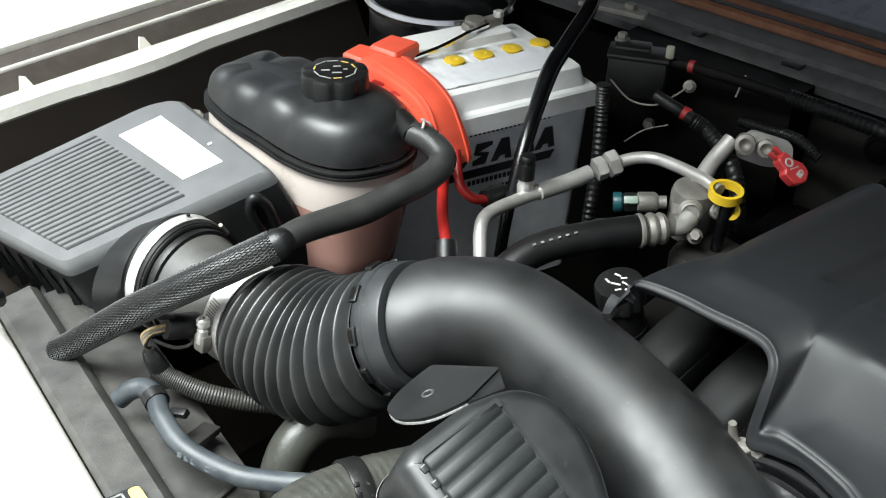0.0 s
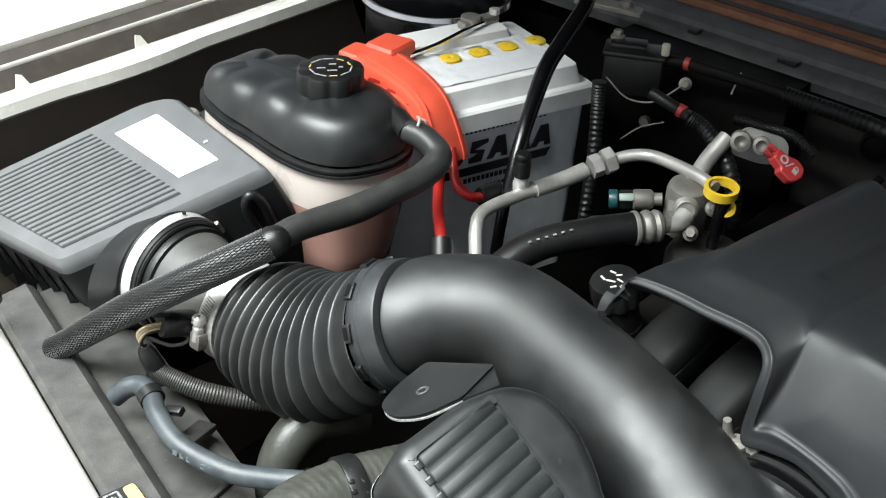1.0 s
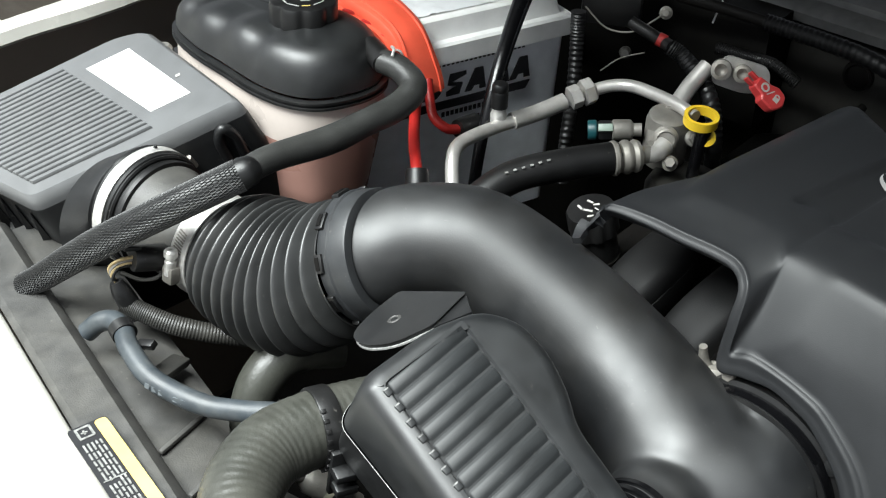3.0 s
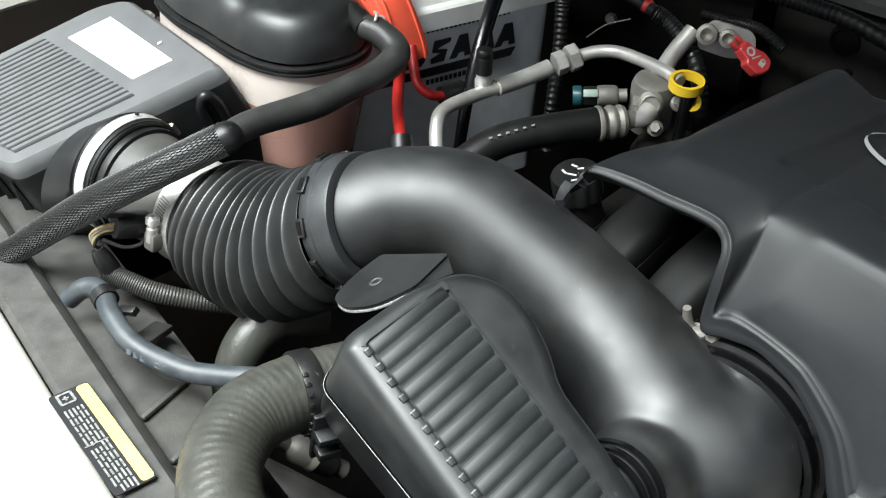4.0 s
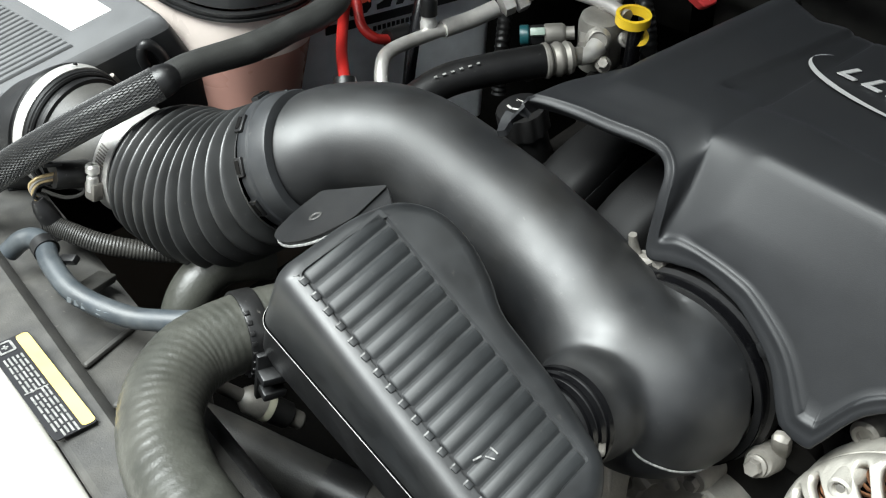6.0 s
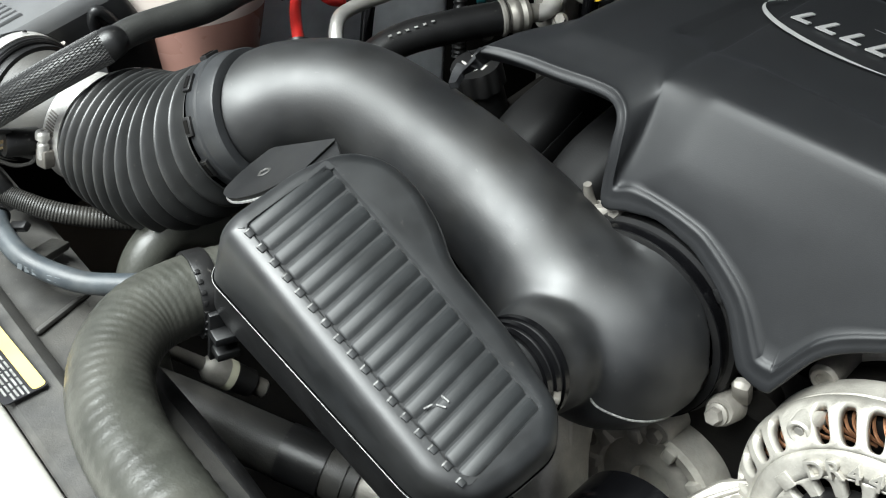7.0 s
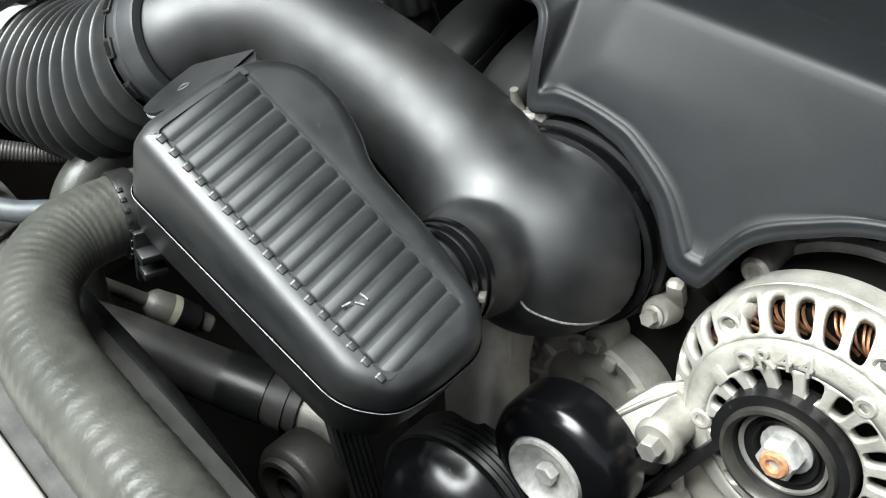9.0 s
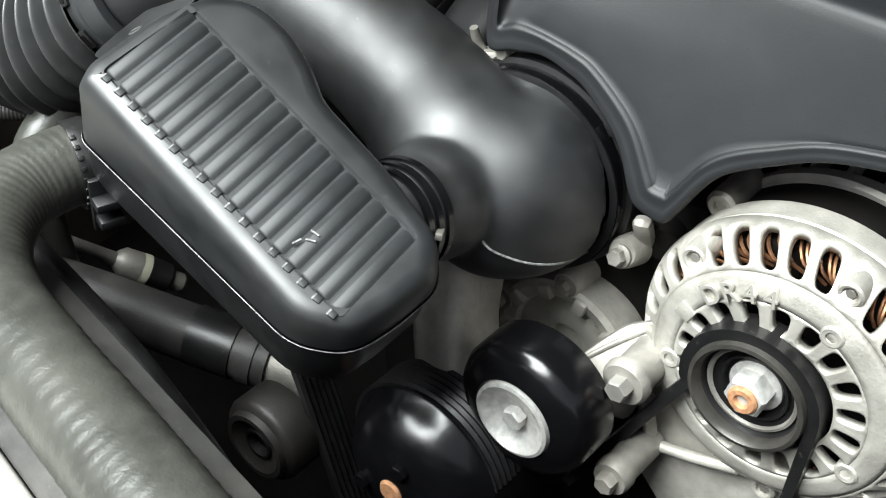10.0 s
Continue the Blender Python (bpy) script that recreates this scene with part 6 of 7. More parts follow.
def lower_bracket():
    top = thing("bracket_lug", (0.53, 0.14, 0.83), "cast aluminium lug with a plated bolt", "bracket")
    part("lug", lathe((0.5290, 0.1435, 0.8385), (0.92, -0.05, -0.35), [(0, 0), (0.0080, 0), (0.0092, 0.002), (0.0100, 0.016), (0, 0.016)], 28), dirty_alu, top)
    part("web", block(pose(0.5410, 0.1370, 0.8480, 0, -25, 10), 0.010, 0.012, 0.026, 0.005), dirty_alu, top)
    part("bolt", hexagon((0.5265, 0.1440, 0.8375), (-0.92, 0.05, 0.35), 0.0090, 0.006, 0.0068), dirty_alu, top, "plated hexagon bolt")
    part("barrel", lathe((0.5440, 0.1270, 0.8400), (0.9, 0, 0.1), [(0, 0), (0.012, 0), (0.012, 0.03), (0, 0.03)], 24), engine_dark, top)
    return top


lower_bracket()


# ---- alternator ----
ALT_AX = Vector((0.995, -0.065, -0.050)).normalized()
ALT_C = Vector((0.4955, 0.0420, 0.8180))
ALT_M = Matrix.Translation(ALT_C) @ turn_to(ALT_AX)


def ring_of(profile, seg=96):
    return lathe(ALT_C, ALT_AX, profile, seg, closed=True)


def alternator():
    top = thing("alternator", ALT_C + Vector((0.03, 0, -0.08)), "bright cast aluminium alternator with copper windings behind its slots", "alternator")
    # local z runs back along the shaft: a cast bell with a ring of slots in its face and one round its shoulder
    prof = [(0.0330, 0.0), (0.0500, 0.0004), (0.0590, 0.0012), (0.0640, 0.0032), (0.0700, 0.0078), (0.0755, 0.0135), (0.0795, 0.0200), (0.0815, 0.0260)]
    run = spline([(r, h, 0) for r, h in prof], 6)

    def skin_at(radius, angle):
        """A place on the bell at a radius and an angle (degrees)."""
        for (p, _), (q, _) in zip(run, run[1:]):
            if q.x >= radius and q.x > p.x:
                f = min(1.0, max(0.0, (radius - p.x) / (q.x - p.x)))
                return ALT_F @ Vector((radius * math.cos(radians(angle)), radius * math.sin(radians(angle)), -(p.y + (q.y - p.y) * f)))
        return ALT_F @ Vector((radius * math.cos(radians(angle)), radius * math.sin(radians(angle)), -run[-1][0].y))

    def slotted(bm, r0, r1, count, wide, tall, phase, closed_cells=(), lean=0.0):
        """A ring of cells, each with a rounded slot through it."""
        step = 360 / count
        for c in range(count):
            mid_a, border, hole, between = phase + c * step, [], [], []
            for k in range(40):
                side, w = divmod(k, 10)
                u, v = ((-1 + w / 5, -1), (1, -1 + w / 5), (1 - w / 5, 1), (-1, 1 - w / 5))[side]
                turn = math.atan2(v, u)
                e = 1 / (abs(math.cos(turn)) ** 3.4 + abs(math.sin(turn)) ** 3.4) ** (1 / 3.4)
                hu, hv = math.cos(turn) * e * wide, math.sin(turn) * e * tall
                for ring, (a, b) in ((border, (u, v)), (between, (hu + (u - hu) * 0.25, hv + (v - hv) * 0.25)), (hole, (hu, hv))):
                    rad = (r0 + r1) / 2 + b * (r1 - r0) / 2
                    ring.append(bm.verts.new(skin_at(rad, mid_a + a * step / 2 + (lean * b if ring is not border else 0))))
            for outer, inner in ((border, between), (between, hole)):
                for k in range(40):
                    bm.faces.new((outer[k], outer[(k + 1) % 40], inner[(k + 1) % 40], inner[k]))
            if c in closed_cells:
                bm.faces.new(hole)

    def plain(bm, radii, seg=140):
        rings = [[bm.verts.new(skin_at(r, 360 * j / seg)) for j in range(seg)] for r in radii]
        for a, b in zip(rings, rings[1:]):
            for j in range(seg):
                bm.faces.new((a[j], a[(j + 1) % seg], b[(j + 1) % seg], b[j]))

    def cast(name, bm, label=""):
        bmesh.ops.remove_doubles(bm, verts=bm.verts, dist=0.00002)
        bmesh.ops.recalc_face_normals(bm, faces=bm.faces)
        ob = part(name, bm, cast_alu, top, label, sharp=60)
        wall = ob.modifiers.new("wall", "SOLIDIFY")
        wall.thickness, wall.offset = 0.0060, 0.0
        return ob
    bm = bmesh.new()
    slotted(bm, 0.0350, 0.0520, 18, 0.62, 0.86, -1.0)
    cast("slotted_face", bm, "slotted ring of the face")
    bm = bmesh.new()
    plain(bm, (0.0520, 0.0555, 0.0590, 0.0620, 0.0645))
    mid = cast("letter_band", bm, "plain band with cast letters")
    bm = bmesh.new()
    slotted(bm, 0.0645, 0.0812, 32, 0.66, 0.80, 0.5, (4, 11, 20, 30), 2.5)
    cast("slotted_shoulder", bm, "slotted ring of the shoulder")
    part("outer_ring", lathe(ALT_C, ALT_AX, [(0.0775, 0.0250), (0.0812, 0.0250), (0.0832, 0.0275), (0.0832, 0.0420), (0.0775, 0.0420)], 96, closed=True), cast_alu, top)
    for a in (43.5, -22, -132, 124, 184):
        m = ALT_F @ pose(0, 0, 0, 0, 0, a)
        part("screw_boss", lathe(m @ Vector((0.0740, 0, -0.0075)), _out, [(0, -0.02), (0.0078, -0.02), (0.0068, 0.002), (0.0055, 0.003), (0.0042, 0.0025), (0.0036, 0.000), (0, 0.000)], 24), cast_alu, top)
        part("boss_screw", hexagon(m @ Vector((0.0740, 0, -0.0077)), _out, 0.0048, 0.0018), dull_alu, top)
    for a in (98, -28.7, -121):
        p = ALT_F @ pose(0, 0, 0, 0, 0, a) @ Vector((0.0545, 0, 0.0012))
        part("screw_hole", lathe(p, _out, [(0.0062, -0.004), (0.0062, 0.0012), (0.0050, 0.0020), (0.0030, 0.0018), (0.0030, -0.003), (0, -0.003)], 20), cast_alu, top)
        part("hole_screw", lathe(p, _out, [(0.0029, -0.002), (0.0029, 0.0004), (0, 0.0004)], 16), dirty_alu, top)
    # windings: bundles of copper wire behind the slots
    coil = part("winding", ring_of([(0.0500, 0.0250), (0.0640, 0.0215), (0.0710, 0.0240), (0.0725, 0.0280), (0.0710, 0.0420), (0.0500, 0.0420)]), engine_dark, top, "copper windings")
    for k in range(120):
        m = ALT_M @ pose(0, 0, 0, 0, 0, 3 * k + 0.8 * math.sin(k * 1.7))
        lift = 0.0012 * (k % 3)
        pts = [m @ Vector(p) for p in ((0.0600, 0.006, 0.0205 - lift), (0.0670, -0.001, 0.0170 - lift), (0.0725, -0.006, 0.0225 - lift), (0.0735, -0.009, 0.0330))]
        part("wire_loop", sweep(pts, 0.00095, 5, 3), copper, coil)
    part("rotor", lathe(ALT_C, ALT_AX, [(0, 0.016), (0.048, 0.016), (0.050, 0.030), (0.050, 0.05), (0, 0.05)], 48), engine_dark, top)
    part("stator", lathe(ALT_C, ALT_AX, [(0.0600, 0.040), (0.0790, 0.040), (0.0796, 0.042), (0.0796, 0.071), (0.0600, 0.071)], 96), engine_dark, top, "dark laminated stator ring")
    part("rear_ring", lathe(ALT_C, ALT_AX, [(0.0600, 0.069), (0.0820, 0.069), (0.0845, 0.071), (0.0840, 0.079), (0.0770, 0.083), (0.055, 0.111), (0, 0.111)], 96), cast_alu, top)
    for k in range(26):
        m = ALT_M @ pose(0, 0, 0, 0, 0, 360 * k / 26)
        part("rear_fin", block(m @ pose(0.0790, 0, 0.091, 0, 16, 0), 0.012, 0.0032, 0.024, 0.001), cast_alu, top)
    e = Vector((0.5460, 0.0960, 0.8790))
    part("ear", lathe(e, -ALT_AX, [(0, -0.03), (0.0085, -0.03), (0.0085, 0.002), (0.0065, 0.004), (0.004, 0.004), (0.004, 0.001), (0, 0.001)], 24), dirty_alu, top)
    # cast letters on the ring
    for k, ch in enumerate("DR44"):
        cu = bpy.data.curves.new("cast_letter", "FONT")
        cu.body, cu.size, cu.extrude, cu.bevel_depth, cu.align_x, cu.align_y = ch, 0.0145, 0.0015, 0.0003, "CENTER", "CENTER"
        cu.materials.append(cast_alu)
        ob = new("cast_letter", cu)
        ob.parent = mid
        ang = LETTER_A - 11.2 * (k - 1.5)
        ob.matrix_basis = ALT_F @ pose(0, 0, 0, 0, 0, ang) @ pose(0.0563, 0, 0.0032, 0, 4, 0) @ pose(0, 0, 0, 0, 0, -90)
    part("cast_frame", block(ALT_F @ pose(0, 0, 0, 0, 0, LETTER_A + 40) @ pose(0.0550, 0, 0.0024, 0, 4, 0), 0.009, 0.009, 0.0016, 0.0005), cast_alu, mid)
    return top


# the face of the housing seen from its front: z out of the face, x up
_out = -ALT_AX
_upv = (Vector((0, 0, 1)) - _out * _out.z).normalized()
ALT_F = Matrix.Translation(ALT_C) @ Matrix((_upv, _out.cross(_upv), _out)).transposed().to_4x4()
LETTER_A = 21.5
alternator()


pulley_steel = material("dull_pulley_steel", (0.060, 0.056, 0.050), 0.42, 0.5, spots=0.3, bump=0.2, dirt=(0.02, 0.018, 0.015), dirt_amount=0.4)
PULLEY_C = Vector((0.4815, 0.0490, 0.8180))


def pulley_and_nut():
    top = thing("alternator_pulley", PULLEY_C, "dark steel alternator pulley with a rusty centre nut", "pulley")
    c = PULLEY_C
    part("rim", lathe(c, ALT_AX, [(0.0270, 0.003), (0.0290, 0.0), (0.0312, 0.0005), (0.0318, 0.002), (0.0318, 0.022), (0.0285, 0.022), (0.0275, 0.012)], 80, closed=True), pulley_steel, top, "dull grey steel rim")
    part("dish", lathe(c, ALT_AX, [(0.0280, 0.005), (0.0255, 0.011), (0.0195, 0.0125), (0.0190, 0.010), (0.0175, 0.010), (0.0165, 0.015), (0, 0.016)], 72), rubber, top, "dark recessed dish")
    part("dish_edge", lathe(c, ALT_AX, [(0.0222, 0.0100), (0.0232, 0.0085), (0.0248, 0.0088), (0.0240, 0.012)], 72, closed=True), dull_alu, top, "bright edge ring")
    part("nut", hexagon(c + ALT_AX * 0.013, -ALT_AX, 0.0200, 0.013, 0.0145, twist=12), zinc, top, "plated hexagon nut")
    part("shaft_end", lathe(c + ALT_AX * 0.0005, -ALT_AX, [(0.0080, -0.004), (0.0080, 0.0015), (0.0068, 0.0028), (0.0042, 0.0028), (0.0028, 0.0), (0, 0.0)], 32), rust, top, "rusty shaft end")
    return top


pulley_and_nut()


def belt():
    """One ribbed belt: over the alternator pulley, under the idler, and down to the pump pulley."""
    top = thing("drive_belt", (0.47, 0.12, 0.76), "ribbed black rubber drive belt round the pulleys", "belt")
    c = PULLEY_C + ALT_AX * 0.012
    u = Vector((0.06, 0.995, 0.0)).normalized()
    w = ALT_AX.cross(u)
    if w.z < 0:
        w = -w
    def run(pts, name, width=0.022, thick=0.0045, grooved=False):
        line = [Vector(p) for p in pts]
        bm = bmesh.new()
        rings = []
        for i, p in enumerate(line):
            a, b = line[max(0, i - 1)], line[min(len(line) - 1, i + 1)]
            t = (b - a).normalized()
            side = (ALT_AX - t * ALT_AX.dot(t)).normalized()
            nrm = t.cross(side)
            ring = []
            n = 12
            for k in range(n + 1):
                x = -width / 2 + width * k / n
                ring.append(bm.verts.new(p + side * x + nrm * (thick if k % 2 or not grooved else thick - 0.0016)))
            for k in range(n, -1, -1):
                x = -width / 2 + width * k / n
                ring.append(bm.verts.new(p + side * x + nrm * (0.0 if k % 2 else -0.0016)))
            rings.append(ring)
        n = len(rings[0])
        for r0, r1 in zip(rings, rings[1:]):
            for j in range(n):
                bm.faces.new((r0[j], r0[(j + 1) % n], r1[(j + 1) % n], r1[j]))
        bm.faces.new(rings[0])
        bm.faces.new(rings[-1])
        return part(name, bm, rubber, top, sharp=30)
    r = 0.0335
    arc = [c + (u * math.cos(a) + w * math.sin(a)) * r for a in [radians(-18 + 205 * k / 24) for k in range(25)]]
    down = [arc[-1] + Vector((0, 0.004 * k, -0.035 * k)) for k in range(1, 5)]
    start = Vector((0.4935, 0.1493, 0.6877))
    lead = [start.lerp(arc[0], k / 6) for k in range(6)]
    run(lead + arc + down, "run", 0.017)
    # pump side: round the big pulley and up behind the resonator
    pc = PUMP_C + ALT_AX * 0.044
    arc2 = [pc + (u * math.cos(a) + w * math.sin(a)) * 0.0528 for a in [radians(-60 + 230 * k / 36) for k in range(37)]]
    run(arc2[::-1], "run", 0.026, grooved=True)
    run([(0.425, 0.305, 0.82), (0.423, 0.288, 0.76), (0.420, 0.270, 0.69), (0.417, 0.252, 0.62)], "run", 0.024, grooved=True)
    return top


PUMP_C = Vector((0.4000, 0.2164, 0.7208))
belt()


def idler():
    top = thing("idler_pulley", (0.455, 0.15, 0.74), "glossy black idler pulley with a plated centre cap", "pulley")
    c = Vector((0.4400, 0.1580, 0.7790))
    ax = Vector((0.990, -0.085, -0.045)).normalized()
    part("wheel", lathe(c, ax, [(0.0225, 0.004), (0.0250, 0.000), (0.0350, 0.003), (0.0400, 0.007), (0.0422, 0.012), (0.0425, 0.033), (0.0395, 0.035), (0.0, 0.035)], 72), gloss_black, top)
    part("cap", lathe(c, ax, [(0.0240, 0.002), (0.0235, -0.0015), (0.0215, -0.0022), (0.0190, 0.000), (0.0140, 0.004), (0.0090, 0.0055), (0, 0.0055)], 64), zinc, top, "dished zinc-plated cap")
    part("bolt", hexagon(c + ax * 0.0048, -ax, 0.0115, 0.0065, twist=20), zinc, top, "hexagon bolt head")
    return top


idler()


def pump_pulley():
    top = thing("pump_pulley", (0.43, 0.21, 0.66), "large black pressed-steel water pump pulley", "pulley")
    part("wheel", lathe(PUMP_C, ALT_AX, [(0, 0.002), (0.016, 0.002), (0.028, 0.005), (0.040, 0.013), (0.0475, 0.023), (0.0510, 0.030), (0.0525, 0.031), (0.0525, 0.057), (0.045, 0.059), (0, 0.059)], 80), gloss_black, top)
    for a in (20, 140, 260):
        part("bolt", hexagon(PUMP_C + (Matrix.Rotation(radians(a), 3, ALT_AX) @ Vector((0, 0, 0.022))) + ALT_AX * 0.004, -ALT_AX, 0.009, 0.004), gloss_black, top)
    part("hub", lathe(PUMP_C + ALT_AX * 0.002, -ALT_AX, [(0.0080, -0.004), (0.0080, 0.0005), (0.0066, 0.002), (0, 0.002)], 32), rust, top, "rusty pulley hub")
    return top


pump_pulley()


pulley_grey = material("dusty_pulley_steel", (0.014, 0.0125, 0.011), 0.5, 0.3, spots=0.3, bump=0.3, dirt=(0.02, 0.017, 0.014), dirt_amount=0.5)


def small_pulley():
    top = thing("compressor_pulley", (0.40, 0.30, 0.69), "dusty grey compressor clutch pulley in the shade", "pulley")
    c = Vector((0.3860, 0.3070, 0.7190))
    part("wheel", lathe(c, ALT_AX, [(0.010, 0.004), (0.016, 0.002), (0.019, -0.001), (0.0225, -0.001), (0.0235, 0.003), (0.0275, 0.005), (0.0290, 0.008), (0.0290, 0.028), (0, 0.028)], 56), pulley_grey, top)
    part("hub", lathe(c, ALT_AX, [(0, 0.008), (0.0075, 0.008), (0.0085, 0.002), (0.010, 0.002), (0.012, 0.005)], 40), engine_dark, top)
    return top


small_pulley()


# ---- pump housing and alternator bracket ----
def pump_housing():
    top = thing("water_pump", (0.52, 0.20, 0.72), "grey cast water pump housing with bolts", "water pump")
    c = Vector((0.528, 0.180, 0.752))
    part("body", lathe(c, ALT_AX, [(0, 0.010), (0.012, 0.010), (0.014, 0.004), (0.034, 0.004), (0.036, 0.0), (0.043, -0.002), (0.047, 0.0), (0.047, 0.030), (0, 0.030)], 64), cast_alu, top)
    m = Matrix.Translation(c) @ turn_to(ALT_AX)
    for k in range(10):
        part("lug", block(m @ pose(0, 0, 0, 0, 0, 36 * k) @ pose(0.0395, 0, 0.001), 0.010, 0.0085, 0.012, 0.002), cast_alu, top)
    for k in range(5):
        p = m @ pose(0, 0, 0, 0, 0, 72 * k + 20) @ Vector((0.0480, 0, 0.002))
        part("boss", lathe(p, ALT_AX, [(0, -0.004), (0.0080, -0.004), (0.0088, 0.0), (0.0095, 0.02), (0, 0.02)], 24), cast_alu, top)
        part("bolt", hexagon(p - ALT_AX * 0.004, -ALT_AX, 0.0090, 0.0055, 0.0072, twist=17 * k), dirty_alu, top)
    part("outlet", sweep([(0.545, 0.262, 0.812), (0.515, 0.245, 0.800), (0.490, 0.230, 0.780), (0.476, 0.219, 0.752), (0.470, 0.21, 0.72)], [0.030, 0.027, 0.024, 0.024, 0.026], 36, 6, shape=lambda s, a: 1 + 0.06 * math.cos(4 * a)), cast_alu, top, "curved cast outlet")
    part("outlet_rib", sweep([(0.524, 0.236, 0.824), (0.498, 0.221, 0.804), (0.480, 0.209, 0.774)], 0.004, 10, 5), cast_alu, top)
    return top


pump_housing()


def alternator_bracket():
    top = thing("alternator_bracket", (0.50, 0.10, 0.76), "cast aluminium alternator bracket with two bolts", "bracket")
    arm = rounded([(-0.0366, -0.0205), (-0.0172, -0.0311), (-0.0030, -0.0318), (0.0021, -0.0063), (0.0182, 0.0136), (0.0075, 0.0261), (-0.0143, 0.0141), (-0.0249, -0.0004)], 0.004, 3)
    m = frame_of((0.500, 0.115, 0.800), (0, -1, 0), (0.8, 0, 0.6))
    part("arm", stack(m, [(inset(arm, -0.002), -0.030), (arm, -0.002), (inset(arm, 0.0018), 0.0)]), dirty_alu, top, "flat dusty cast arm")
    part("arm_rib", sweep([m @ Vector(p) for p in ((-0.030, -0.016, 0.0), (-0.014, 0.002, 0.001), (0.002, 0.018, 0.0))], 0.0016, 8, 4), dirty_alu, top)
    m = frame_of((0.506, 0.090, 0.750), (0.065, 0.995, 0.0), (0.05, 0.0, 1.0))
    web = rounded([(0.0296, 0.0269), (0.0060, 0.0419), (-0.0102, 0.0203), (-0.0321, 0.0084), (-0.0647, 0.0102), (-0.0760, -0.0300), (0.0034, -0.0700), (0.0270, -0.0420)], 0.005, 3)
    if (m.to_3x3() @ Vector((0, 0, 1))).x > 0:
        m, web = m @ pose(0, 0, 0, 180, 0, 0), [Vector((p.x, -p.y)) for p in web][::-1]
    part("plate", stack(m, [(web, -0.016), (web, -0.0015), (inset(web, 0.0015), 0.0)]), cast_alu, top, "broad cast web below the belt")
    part("plate_lip", sweep([(0.504, 0.098, 0.790), (0.501, 0.084, 0.774), (0.499, 0.060, 0.760), (0.497, 0.024, 0.758)], 0.0055, 12, 6), cast_alu, top, "raised curved lip")
    part("plate_rib", sweep([(0.500, 0.104, 0.738), (0.499, 0.080, 0.742), (0.498, 0.052, 0.750)], 0.0034, 10, 5), cast_alu, top)
    part("plate_rib", sweep([(0.500, 0.110, 0.772), (0.500, 0.106, 0.750), (0.500, 0.104, 0.730)], 0.0040, 10, 5), cast_alu, top)
    b = Vector((0.4760, 0.1115, 0.8000))
    part("boss", lathe(b, ALT_AX, [(0, -0.001), (0.0120, -0.001), (0.0136, 0.001), (0.0140, 0.005), (0.0118, 0.007), (0.0120, 0.030), (0, 0.030)], 32), dirty_alu, top)
    part("bolt", hexagon(b, -ALT_AX, 0.0120, 0.009, 0.0092, twist=10), dull_alu, top, "plated flange bolt")
    b = Vector((0.4630, 0.1100, 0.7395))
    part("boss", lathe(b, ALT_AX, [(0, -0.001), (0.0100, -0.001), (0.0112, 0.002), (0.0112, 0.008), (0.0100, 0.010), (0.0105, 0.040), (0, 0.040)], 32), dirty_alu, top)
    part("bolt", hexagon(b, -ALT_AX, 0.0110, 0.008, 0.0085, twist=25), dull_alu, top, "plated flange bolt")
    return top


alternator_bracket()


# ---- hoses at the front ----
def radiator_hose():
    top = thing("radiator_hose", (0.33, 0.37, 0.86), "large ribbed grey-black radiator hose bending past the resonator", "hose")
    pts = [(0.450, 0.372, 0.886), (0.412, 0.390, 0.889), (0.379, 0.402, 0.892), (0.346, 0.407, 0.891), (0.314, 0.392, 0.886), (0.290, 0.357, 0.881), (0.274, 0.305, 0.877), (0.258, 0.243, 0.874), (0.245, 0.195, 0.871), (0.225, 0.12, 0.866)]
    width = [0.0220, 0.0222, 0.0224, 0.0226, 0.0230, 0.0236, 0.0244, 0.0250, 0.0254, 0.0256]
    def weave(s, a):
        return 1 + 0.007 * math.sin(s * 44 + 1.2 * math.sin(a * 2 + s) + 1.5 * a) * (0.65 + 0.35 * math.sin(a * 5 + s * 3)) + 0.003 * math.sin(a * 9 + s * 20)
    hose = part("hose", sweep(pts, width, 40, 40, shape=weave), old_rubber, top, sharp=80)
    for k in range(3):
        part("print_bar", block(frame_of((0.402 + 0.008 * k, 0.377 - 0.002 * k, 0.9185 - 0.0), (1, -0.2, 0), (0, 0.5, 0.8)), 0.005, 0.006, 0.0006, 0), grey_print, hose)
    return top


radiator_hose()


